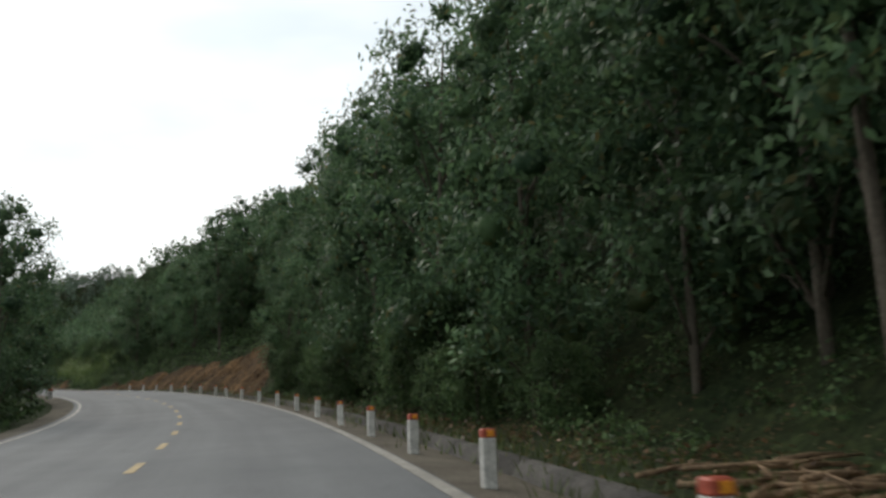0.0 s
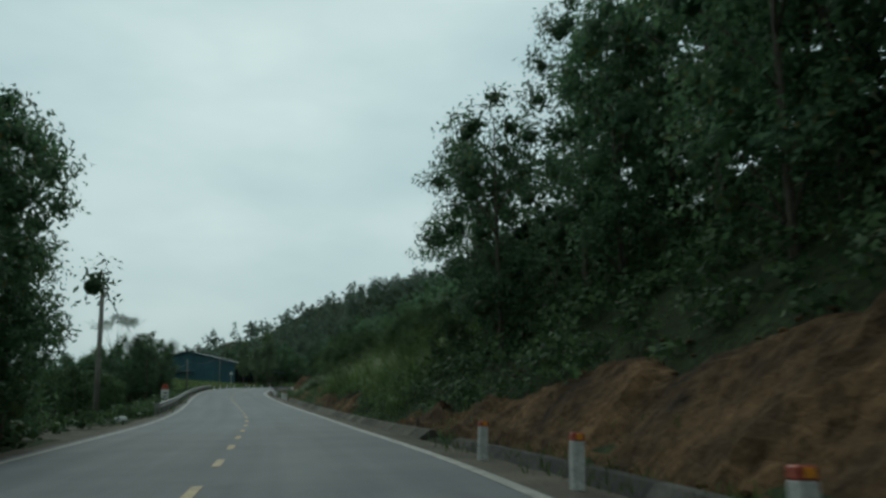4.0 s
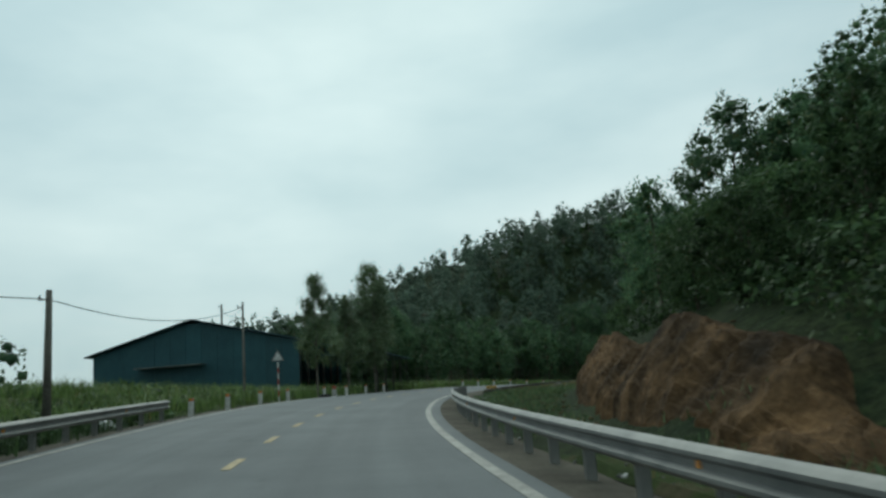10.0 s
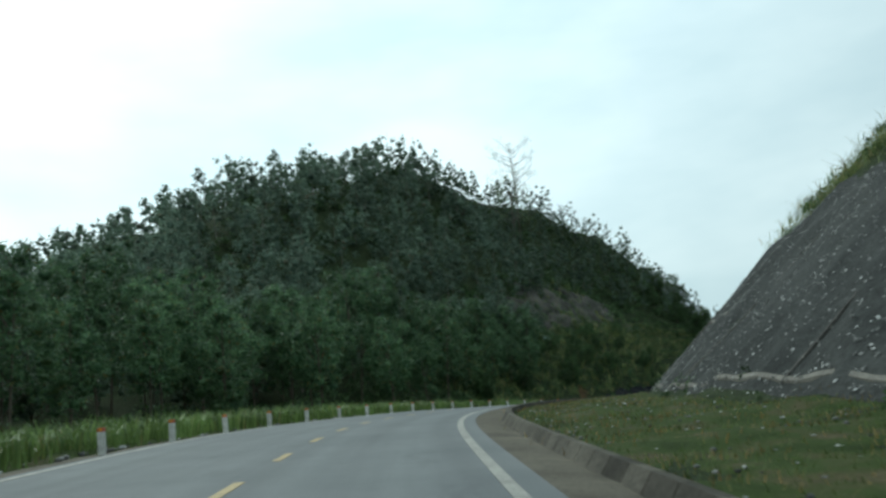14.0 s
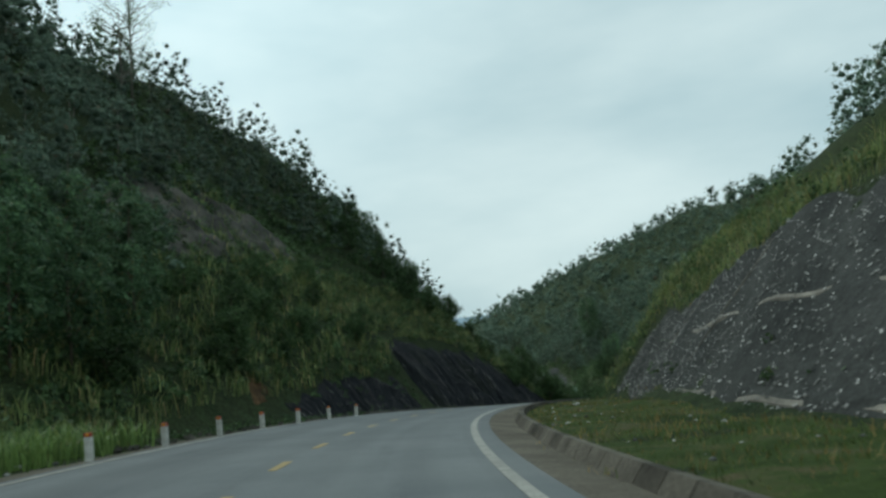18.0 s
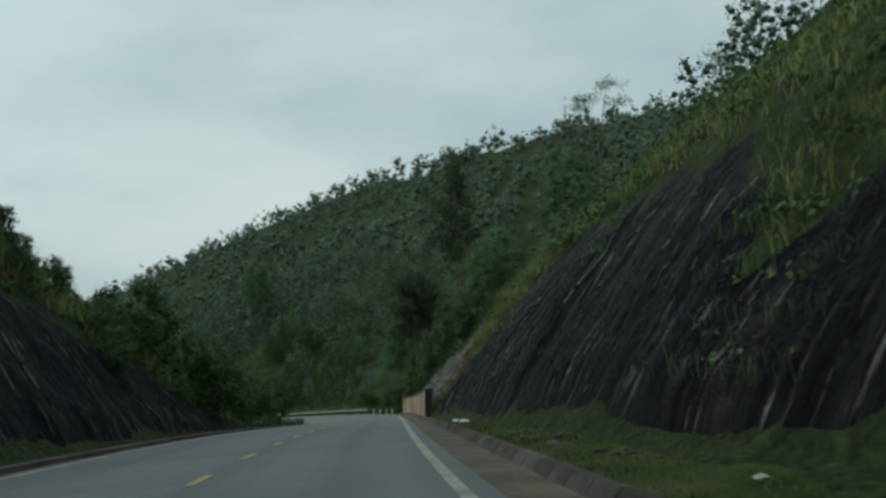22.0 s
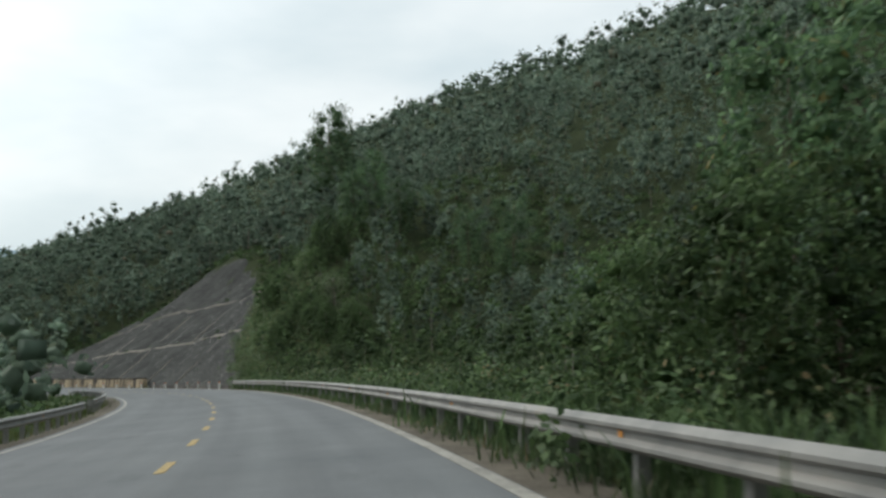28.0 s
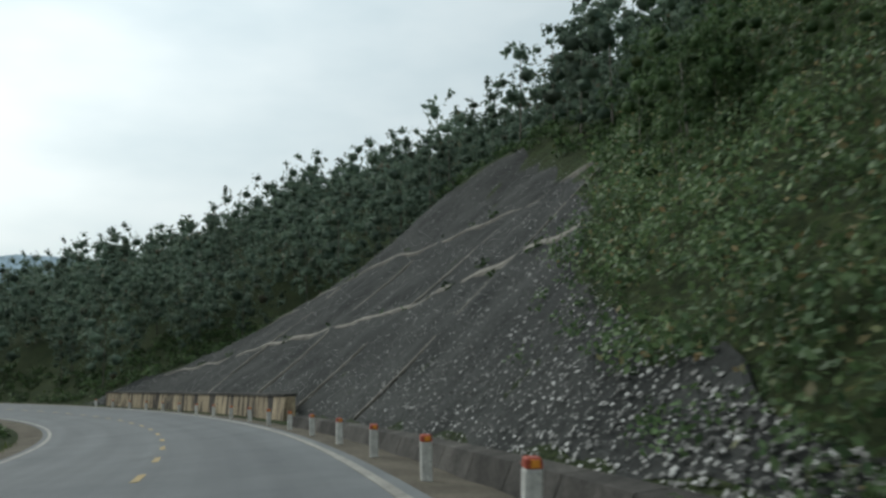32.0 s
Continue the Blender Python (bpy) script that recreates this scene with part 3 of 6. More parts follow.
sr = np.arange(S0 + 1, S1 - 1, 1.0)
ur = np.array([PAVE_L, -3, -1.5, 0, 1.5, 3, PAVE_R])
a, b = np.meshgrid(sr, ur, indexing="ij")
x, y, z = plan(a, b)
v = np.stack([x, y, z], -1)
v2 = np.concatenate([v, v[:, -1:] - (0, 0, 0.3), v[:, :1] - (0, 0, 0.3)], 1).reshape(-1, 3)
road = new("road", mesh_from("road", v2, grid_faces(len(sr), len(ur) + 2), M_ASPHALT, False))
uv = road.data.uv_layers.new(name="UVMap")
loops = np.empty(len(road.data.loops), np.int32)
road.data.loops.foreach_get("vertex_index", loops)
w_uv = np.stack(np.meshgrid(sr, np.r_[ur, PAVE_R, PAVE_L], indexing="ij"), -1).reshape(-1, 2)
uv.data.foreach_set("uv", w_uv[loops].astype(np.float32).ravel())
tagged(road, "two-lane grey asphalt mountain road bending through hills", "road", kind="structure")


def stripe(name, s_a, s_b, u_a, u_b, mat, step=1.0, label="", shift=None):
    n = max(2, int((s_b - s_a) / step) + 1)
    return part(name, sweep(name, np.linspace(s_a, s_b, n), [(u_a, 0.004), (u_b, 0.004), (u_b, 0.008), (u_a, 0.008)], mat, shift=shift), road, label)


stripe("edge_line", S0 + 2, S1 - 2, EDGE_R - 0.09, EDGE_R + 0.09, M_WHITE, 1.5, "worn solid white edge line", lambda s: float(np.interp(s, [90, 175, 225, 375, 450, 520, 572, 605], [0.17, 0.03, -0.16, -0.16, 0.0, 0.18, 0.18, 0.0])))
stripe("edge_line", S0 + 2, S1 - 2, EDGE_L - 0.08, EDGE_L + 0.08, M_WHITE, 1.5, "worn solid white edge line")

# shoulders of dusty gravel
for nm, ua, ub in (("shoulder", PAVE_R - 0.02, 5.4), ("shoulder", PAVE_L + 0.02, -5.9)):
    ul = np.linspace(ua, ub, 6)
    a, b = np.meshgrid(np.arange(S0 + 2, S1 - 2, 1.0), ul, indexing="ij")
    x, y, z = plan(a, b)
    z = z - 0.015 + relief(x, y, 0.02, 0.6) * (np.abs(b - ua) > 0.3) - 0.16 * (np.abs(b - ua) / abs(ub - ua)) ** 2
    z[:, -1] -= 0.15
    tagged(new(nm, mesh_from(nm, np.stack([x, y, z], -1).reshape(-1, 3), grid_faces(*a.shape), M_GRAVEL, True)), "dusty gravel road shoulder beside the asphalt", "shoulder", kind="structure")


def patch(name, sa, sb, fa, fb, mat, label, category, ds=0.7, nu=26, lift=0.1, rough=0.25, streak=0.0, kind="structure", edge=0.6):
    """A strip of bare slope on the ground between the offsets fa(s) and fb(s), uneven and tucked in at its rim."""
    ss = np.arange(sa, sb, ds)
    q = np.linspace(0, 1, nu)
    s2, q2 = np.meshgrid(ss, q, indexing="ij")
    u2 = fa(s2) + (fb(s2) - fa(s2)) * q2
    wob = relief(s2 * 3, u2 * 2, 0.6, 2.3) * edge
    u2 = u2 + wob * q2
    x, y, z = land(s2, u2)
    rim = np.minimum(np.minimum((s2 - sa) / 2.5, (sb - s2) / 2.5), np.minimum(q2 / (0.2 if streak else 0.04), (1 - q2) / (0.3 if streak else 0.06)))
    rim = np.clip(rim, 0, 1)
    st = np.zeros(s2.shape)
    if streak:
        a = s2 + 0.3 * u2 + 0.8 * vnoise(s2 * 0.2, u2 * 0.2)
        rid = lambda v: 1 - np.abs(2 * v - 1)
        st = streak * (1.0 * rid(vnoise(a * 0.45, u2 * 0.10)) + 0.55 * rid(vnoise(a * 1.3 + 7, u2 * 0.22)) + 0.3 * rid(vnoise(a * 3.1, u2 * 1.6 + 3)) - 0.8)
    jit = rng.normal(0, 1, s2.shape)
    z = z + lift * (2 * rim - 1) + rim * (relief(x * 1.0, y, rough, 1.3) + relief(x, y + 7, rough * 0.6, 0.5) + st * 0.5 + jit * rough * 0.15)
    side = np.sign(u2.mean())
    h = np.interp(s2, ST, HEAD)
    push = rim * st * side
    x, y = x - push * np.cos(h) * 0.8, y + push * np.sin(h) * 0.8
    me = mesh_from(name, np.stack([x, y, z], -1).reshape(-1, 3), grid_faces(*s2.shape), mat, False)
    uv = me.uv_layers.new(name="UVMap")
    loops = np.empty(len(me.loops), np.int32)
    me.loops.foreach_get("vertex_index", loops)
    uv.data.foreach_set("uv", np.stack([s2 + 0.3 * u2, u2], -1).reshape(-1, 2)[loops].astype(np.float32).ravel())
    return tagged(new(name, me), label, category, kind=kind)


def tabu(*rows):
    r = np.array(rows, float)
    return lambda s: np.interp(s, r[:, 0], r[:, 1])


patch("clay_bank", 58, 116, tabu((58, 6.2), (64, 6.0), (116, 5.9)), tabu((58, 6.6), (61, 8.4), (64, 10.2), (66, 11.2), (68.5, 11.8), (72, 10.2), (78, 9.6), (90, 9.2), (96, 8.3), (104, 7.6), (116, 6.8)), M_CLAY, "bare orange clay bank cut beside the road", "clay bank", rough=0.2, lift=0.25, ds=0.35, nu=34, streak=0.3)
patch("clay_bank", 127, 153, tabu((127, 6.05), (153, 6.3)), tabu((127, 6.3), (130, 7.1), (136, 7.3), (139, 6.8), (142, 7.4), (149, 7.6), (153, 6.7)), M_CLAY, "low crumbling orange clay bank under bushes", "clay bank", rough=0.14, lift=0.16, ds=0.22, nu=22, edge=0.7, streak=0.16)
patch("turf_verge", 151, 197, tabu((151, 5.9), (197, 5.2)), tabu((151, 6.6), (154, 8.2), (168, 8.6), (197, 8.6)), M_TURF, "rough grass verge with litter past the clay bank", "grass verge", rough=0.08, lift=0.06, edge=0.0)
patch("clay_bank", 153.5, 163, tabu((153.5, 7.2), (163, 8.2)), tabu((153.5, 7.4), (156, 7.9), (160, 8.7), (163, 8.5)), M_CLAY, "low orange clay scarp behind a grass verge", "clay bank", rough=0.12, lift=0.16, ds=0.25, edge=0.4, streak=0.25)
patch("clay_bank", 189, 232, tabu((189, 7.2), (197, 7.0), (219, 9.5), (232, 10.8)), tabu((189, 7.5), (192, 9.2), (196, 9.8), (200, 9.6), (208, 10.3), (216, 11.6), (224, 12.4), (232, 12.6)), M_CLAY, "eroded orange clay outcrop below dense trees", "clay bank", rough=0.2, lift=0.25, ds=0.3, nu=34, streak=0.45)
patch("clay_bank", 370, 376, tabu((370, -9.8), (376, -10.2)), tabu((370, -10.2), (372, -11.2), (374, -11.8), (376, -10.6)), M_CLAY, "small orange clay scar at the slope's foot", "clay bank", rough=0.12, lift=0.12, ds=0.35)
patch("rock_cut", 374, 402, tabu((374, -7.4), (402, -7.6)), tabu((374, -10), (388, -11.5), (402, -10.5)), M_ROCK, "low dark layered rock face below green slope", "rock face", rough=0.12, lift=0.15, streak=0.25, ds=0.3, nu=40)
patch("rock_cut", 403, 459, tabu((403, -7.5), (459, -7.4)), tabu((403, -10), (406, -15), (412, -14.5), (425, -14), (436, -13.6), (448, -12), (459, -8.6)), M_ROCK, "dark streaked rock slope cut beside the road", "rock face", rough=0.16, lift=0.25, streak=0.26, ds=0.25, nu=60)
patch("rock_cut", 397, 455, tabu((397, 8.2), (440, 6.3), (455, 5.9)), tabu((397, 9.5), (400, 13.5), (406, 14.2), (410, 11.2), (412, 9.4), (414, 11.4), (417, 13), (425, 13.4), (441, 13.6), (449, 11.8), (455, 7.5)), M_ROCK, "tall dark streaked shale slope, wet in places", "rock face", rough=0.16, lift=0.25, streak=0.24, ds=0.2, nu=84)
patch("rock_cut", 372, 410, tabu((372, -20), (410, -20)), tabu((372, -27), (390, -31), (410, -29)), M_SCAR, "grey rocky scar high on the green hillside", "rock face", rough=0.5, lift=0.5, streak=0.5, ds=0.5)
SLOPE_TOP = ((601, 6.6), (606, 7.3), (609, 8.0), (614, 9.0), (621, 11), (626, 14.5), (632, 17.5), (640, 22), (650, 27), (659, 30.5), (672, 30), (684, 24), (691, 15), (697, 8), (706, 6.4))
RIP = [patch("stone_slope", 245, 387, tabu((245, 13.4), (256, 13.0), (275, 12.0), (330, 11.3), (378, 10.3), (387, 9)), tabu((245, 17), (250, 21), (262, 23.8), (275, 24.8), (300, 23.2), (330, 20), (360, 16.2), (380, 14.3), (387, 11.5)), M_MORTAR,
             "mortared rubble slope with pale stones set in dark mortar", "stone slope", rough=0.1, lift=0.15, ds=0.8, nu=30),
       patch("stone_slope", 458, 496, tabu((458, 5.9), (496, 5.9)), tabu((458, 8), (466, 13), (480, 13), (490, 11), (496, 8)), M_MORTAR, "rubble-faced slope above a concrete wall", "stone slope", rough=0.1, lift=0.15),
       patch("stone_slope", 601, 697, tabu((601, 6.2), (612, 6.1), (697, 6.2)), tabu(*SLOPE_TOP), M_MORTAR, "tall terraced rubble slope of grey stones", "stone slope", rough=0.1, lift=0.15, nu=46)]
patch("turf_verge", 236, 392, tabu((236, 5.25), (392, 5.25)), tabu((236, 13.5), (256, 13.3), (275, 12.1), (330, 11.5), (378, 10.5), (392, 8.3)), M_TURF, "uneven grass verge between gutter and slope", "grass verge", rough=0.06, lift=0.05, edge=0.0)
patch("turf_verge", 392, 462, tabu((392, 5.25), (462, 5.25)), tabu((392, 8.3), (440, 6.7), (462, 5.9)), M_TURF, "narrow mossy grass verge at the rock's foot", "grass verge", rough=0.05, lift=0.05, edge=0.0)
patch("turf_verge", 262, 345, tabu((262, -5.6), (345, -5.6)), tabu((262, -13), (300, -14), (345, -10.5)), M_TURF, "weedy grass strip behind the marker posts", "grass verge", rough=0.1, lift=0.06)
patch("turf_verge", 212, 254, tabu((212, -5.7), (254, -5.7)), tabu((212, -26), (254, -30)), M_TURF, "grassy field before the metal shed", "grass verge", rough=0.1, lift=0.06, nu=20)
patch("gravel_yard", 252, 268, tabu((252, -4.7), (268, -4.7)), tabu((252, -13), (268, -11)), M_GRAVEL, "pale dusty gravel yard entrance", "gravel yard", rough=0.05, lift=0.06)
patch("gravel_yard", 105, 117, tabu((105, -4.7), (117, -4.7)), tabu((105, -9), (111, -13), (117, -11)), M_GRAVEL, "pale dirt side track joining the road", "dirt track", rough=0.05, lift=0.05)

# concrete gutter along the cut: sloping apron, channel and a low inner wall
gut = new("gutter")
tagged(gut, "concrete roadside gutter with a sloping inner wall", "gutter", kind="structure")
for sa in np.arange(236, 492, 2.0):
    part("apron", sweep("apron", np.linspace(sa + 0.01, sa + 1.99, 3), [(4.02, -0.05), (4.55, -0.07), (4.55, -0.4), (4.02, -0.4)], M_CONCRETE), gut)
    hi = 0.16 if sa < 380 else 0.1
    for half in (0.0, 1.0):
        part("channel_wall", sweep("channel_wall", np.linspace(sa + half + 0.02, sa + half + 0.98, 2), [(4.56, -0.3), (4.78, -0.28), (5.08, hi), (5.26, hi - 0.02), (5.4, -0.35), (4.56, -0.5)], M_DARK_CONCRETE if sa > 376 else M_DITCH), gut)
ditch = new("ditch_wall")
tagged(ditch, "low slanting concrete ditch wall at the bank's foot", "ditch wall", kind="structure")
for sa in np.arange(102, 164, 2.0):
    part("panel", sweep("panel", np.linspace(sa + 0.03, sa + 1.97, 3), [(4.7, -0.3), (4.95, -0.32), (5.55, 0.1), (5.72, 0.1), (5.95, -0.4), (4.7, -0.55)], M_DITCH), ditch)
for sa in np.arange(-14, 98, 2.0):
    part("panel", sweep("panel", np.linspace(sa + 0.012, sa + 1.988, 3), [(4.8, -0.3), (5.2, -0.3), (5.45, 0.02), (5.65, 0.02), (5.9, -0.4), (4.8, -0.5)], M_DARK_CONCRETE), ditch)
for sa in np.arange(598, 636, 2.0):
    part("panel", sweep("panel", np.linspace(sa + 0.02, sa + 1.98, 3), [(5.15, -0.4), (5.4, 0.22), (5.75, 0.24), (6.3, 0.1), (6.3, -0.5)], M_DARK_CONCRETE), ditch)
kerb = new("gutter")
tagged(kerb, "low dark stone gutter at the rock's foot", "gutter", kind="structure")
for sa in np.arange(376, 470, 2.0):
    part("channel_wall", sweep("channel_wall", np.linspace(sa + 0.012, sa + 1.988, 3), [(-4.95, -0.3), (-5.05, 0.08), (-5.3, 0.1), (-5.5, -0.3)], M_DARK_CONCRETE), kerb)

# ---- roadside furniture ----
def marker_post():
    """White concrete post with a red cap and amber reflectors on two faces."""
    e = new("marker_post")
    bm = bmesh.new()
    box(bm, 0.16, 0.16, 0.72, (0, 0, -0.15), 0.012)
    part("post", bm_mesh("post", bm, M_POST), e)
    bm = bmesh.new()
    box(bm, 0.166, 0.166, 0.1, (0, 0, 0.571), 0.015, 0.92)
    part("cap", bm_mesh("cap", bm, M_RED), e, "faded red painted cap")
    for k in (-1, 1):
        bm = bmesh.new()
        box(bm, 0.08, 0.012, 0.07, (0.01, k * 0.086, 0.585), 0.003)
        part("reflector", bm_mesh("reflector", bm, M_AMBER), e, "amber reflector plate")
    return tagged(e, "white concrete marker post with a red top", "marker post", "marker posts along the road")


_post = marker_post()
right_posts = [162.0, 165.0, 168.0, 4.6, 9.8, 14.7, 19.6, 24.8, 29.9, 35.1, 40.4, 45.9, 51.3, 56.3, 61.4, 66.5, 71.7, 76.6, 81.5, 86.4, 91.6] + [499.6, 504.5, 509.4, 514.2] + [601.0 + 5.0 * k for k in range(18)]
left_posts = [213.4, 218.4, 223.7, 228.8, 236.3, 241.1, 245.4, 249.6, 272.0, 277.0, 282.0, 287.0, 292.0, 297.1] + [302.1 + 5.03 * k for k in range(15)]
spots = [(s, 5.05 if 160 < s < 170 else 4.65 if 80 < s < 100 else 4.75 if 60 < s < 80 else 5.1 if 490 < s < 520 else 4.42) for s in right_posts] + [(s, -4.78) for s in left_posts]
for k, (s, u) in enumerate(spots):
    m = Matrix.Translation(place(s, u, -0.05)) @ pose(0, 0, 0, rng.normal(0, 1.2), rng.normal(0, 1.2), heading(s) + rng.normal(0, 4))
    if k:
        copy_thing(_post, m)
    else:
        _post.matrix_basis = m


def w_beam(s_list, u, h, flip, drop=None):
    """A length of corrugated steel rail, 31 cm deep."""
    prof = [(0.0, -0.155), (0.035, -0.135), (0.08, -0.1), (0.08, -0.065), (0.02, -0.025), (0.02, 0.025), (0.08, 0.065), (0.08, 0.1), (0.035, 0.135), (0.0, 0.155)]
    ring = [(u - flip * a, h + b) for a, b in prof] + [(u - flip * (a - 0.012), h + b) for a, b in prof[::-1]]
    return sweep("beam", s_list, ring, M_STEEL, drop=drop)


def guardrail(sa, sb, u, label, post_gap=2.0, drop=lambda s: 0.0):
    e = new("guardrail")
    flip = 1 if u > 0 else -1
    n = int(round((sb - sa) / post_gap))
    bm = bmesh.new()
    box(bm, 0.13, 0.13, 1.05, (0, 0, -0.45), 0.012)
    pm = bm_mesh("rail_post", bm, M_STEEL)
    bm = bmesh.new()
    box(bm, 0.1, 0.18, 0.26, (0, 0, 0.36), 0.01)
    bk = bm_mesh("spacer", bm, M_STEEL)
    bm = bmesh.new()
    box(bm, 0.012, 0.09, 0.07, (0, 0, 0), 0.003)
    rf = bm_mesh("reflector", bm, M_AMBER)
    for k in range(n + 1):
        s = sa + (sb - sa) * k / n
        m = Matrix.Translation(place(s, u + flip * 0.17, -drop(s))) @ pose(0, 0, 0, 0, 0, heading(s))
        part("rail_post", pm, e, "", m)
        part("spacer", bk, e, "", Matrix.Translation(place(s, u + flip * 0.06, -drop(s))) @ pose(0, 0, 0, 0, 0, heading(s)))
        if k % 4 == 1:
            part("reflector", rf, e, "small amber reflector", Matrix.Translation(place(s, u - flip * 0.03, 0.47 - drop(s))) @ pose(0, 0, 0, 0, 0, heading(s)))
    for k in range(0, n, 2):
        a, b = sa + (sb - sa) * k / n - 0.12, sa + (sb - sa) * min(k + 2, n) / n + 0.12
        part("beam", w_beam(np.linspace(a, b, 7), u + 0.002 * (k % 4), 0.5, flip, drop), e)
    for s, way in ((sa - 0.1, -1), (sb + 0.1, 1)):
        bm = bmesh.new()
        outer, inner = ([(flip * (0.13 - r * math.cos(k * math.pi / 10)), way * 1.3 * r * math.sin(k * math.pi / 10)) for k in range(11)] for r in (0.13, 0.118))
        rows = [[bm.verts.new((x, y, z)) for x, y in side] for side in (outer, inner) for z in (-0.15, 0.15)]
        for p, q in ((rows[0], rows[1]), (rows[3], rows[2]), (rows[1], rows[3]), (rows[2], rows[0])):
            for k in range(10):
                bm.faces.new((p[k], p[k + 1], q[k + 1], q[k]))
        bmesh.ops.recalc_face_normals(bm, faces=bm.faces)
        part("end_piece", bm_mesh("end_piece", bm, M_STEEL), e, "curled steel end piece", Matrix.Translation(place(s, u - flip * 0.03, 0.5 - drop(s))) @ pose(0, 0, 0, 0, 0, heading(s)))
    return tagged(e, label, "guardrail")


guardrail(125, 211, -4.9, "long galvanised steel guardrail on short posts")
guardrail(170.2, 227.4, 4.55, "curved galvanised guardrail beside a dirt verge", drop=lambda s: float(np.interp(s, [170, 171, 172, 174, 177, 217, 223], [0.3, 0.29, 0.2, 0.1, 0.0, 0.0, 0.11])))
guardrail(517.5, 596, 4.8, "long weathered guardrail on the outside of the bend")
guardrail(477, 560, -5.2, "dull steel guardrail on the inside of the bend")
guardrail(566, 625, -5.4, "dull steel guardrail before a grassy drop")


def retaining_wall(sa, sb, u, h0, h1, label, bay=4.0):
    e = new("retaining_wall")
    n = int(round((sb - sa) / bay))
    for k in range(n):
        a, b = sa + (sb - sa) * k / n + 0.012, sa + (sb - sa) * (k + 1) / n - 0.012
        h = h0 + (h1 - h0) * k / max(n - 1, 1)
        part("bay", sweep("bay", np.linspace(a, b, 4), [(u, -0.4), (u + 0.14, h), (u + 0.62, h), (u + 0.62, -0.4)], M_WALL), e)
        part("coping", sweep("coping", np.linspace(a, b, 4), [(u + 0.09, h + 0.002), (u + 0.09, h + 0.13), (u + 0.7, h + 0.13), (u + 0.7, h + 0.002)], M_DARK_CONCRETE), e, "mossy dark coping")
    return tagged(e, label, "retaining wall")


retaining_wall(457, 492.0, 5.35, 1.75, 1.55, "cream concrete retaining wall with black water streaks")
retaining_wall(640, 688, 5.75, 1.0, 1.05, "low stained cream retaining wall below a stone slope")

# kilometre stones
def km_stone(s, u, size, label):
    e = new("kilometre_stone")
    bm = bmesh.new()
    box(bm, 0.5 * size, 0.26 * size, 0.62 * size, (0, 0, -0.1), 0.02)
    part("block", bm_mesh("block", bm, M_POST), e)
    bm = bmesh.new()
    pts = [(0.25 * math.cos(a * math.pi / 10), 0.25 * math.sin(a * math.pi / 10)) for a in range(11)]
    f = bm.faces.new([bm.verts.new((px * size, -0.13 * size, (0.52 + pz * 0.95) * size)) for px, pz in pts])
    ex = bmesh.ops.extrude_face_region(bm, geom=[f])
    bmesh.ops.translate(bm, vec=(0, 0.26 * size, 0), verts=[q for q in ex["geom"] if isinstance(q, bmesh.types.BMVert)])
    part("cap", bm_mesh("cap", bm, M_RED), e, "rounded red painted top")
    for k, w in enumerate((0.3, 0.22, 0.34)):
        bm = bmesh.new()
        box(bm, w * size, 0.006, 0.05 * size, (0, -0.134 * size, (0.36 - 0.12 * k) * size), 0.0)
        part("line_of_text", bm_mesh("line_of_text", bm, M_BLACK), e, "dark painted line")
    e.matrix_basis = Matrix.Translation(place(s, u, -0.05)) @ pose(0, 0, 0, 0, 0, heading(s) + 5) @ Matrix.Diagonal((0.72, 0.72, 1.25, 1))
    return tagged(e, label, "kilometre stone")


km_stone(150.5, -6.4, 1.6, "white kilometre stone with a red domed top")
km_stone(71.5, -5.0, 0.85, "small white roadside distance stone")
km_stone(239.0, -4.95, 0.75, "small white stone with a red top beside posts")


def pole(s, u, height, label, lean=0.0, girth=1.0):
    e = new("utility_pole")
    bm = bmesh.new()
    tube(bm, [(0, 0, -0.5), (0, 0, height * 0.5), (lean, 0, height)], [0.15 * girth, 0.13 * girth, 0.1 * girth], 10)
    part("shaft", bm_mesh("shaft", bm, M_CONCRETE, True), e)
    bm = bmesh.new()
    box(bm, 0.3, 0.05, 0.05, (lean - 0.2, 0, height - 0.32), 0.008)
    part("bracket", bm_mesh("bracket", bm, M_DARK_CONCRETE), e)
    bm = bmesh.new()
    tube(bm, [(lean - 0.3, 0, height - 0.28), (lean - 0.3, 0, height - 0.16)], [0.04, 0.03], 8)
    part("insulator", bm_mesh("insulator", bm, M_BLACK, True), e)
    x, y, z = land(s, u)
    e.matrix_basis = Matrix.Translation((float(x), float(y), float(z))) @ pose(0, 0, 0, 0, 0, heading(s))
    tagged(e, label, "utility pole")
    return Vector((float(x), float(y), float(z) + height - 0.3))


tops = [pole(123, -8.0, 7.0, "grey concrete utility pole beside the guardrail"), pole(209.2, -8.0, 4.7, "concrete utility pole among roadside trees"), pole(230.4, -7.6, 5.9, "slim concrete utility pole near a warning sign", 0.0, 0.55), pole(262, -26, 8.5, "concrete utility pole by the metal shed")]
for a, b in zip(tops, tops[1:]):
    bm = bmesh.new()
    sag = 0.75 if (b - a).length < 60 else 2.4
    tube(bm, [a.lerp(b, k / 14) - Vector((0, 0, sag * 4 * (k / 14) * (1 - k / 14))) for k in range(15)], [0.018] * 15, 5)
    tagged(new("overhead_cable", bm_mesh("overhead_cable", bm, M_BLACK)), "thin black overhead cable sagging between poles", "cable")

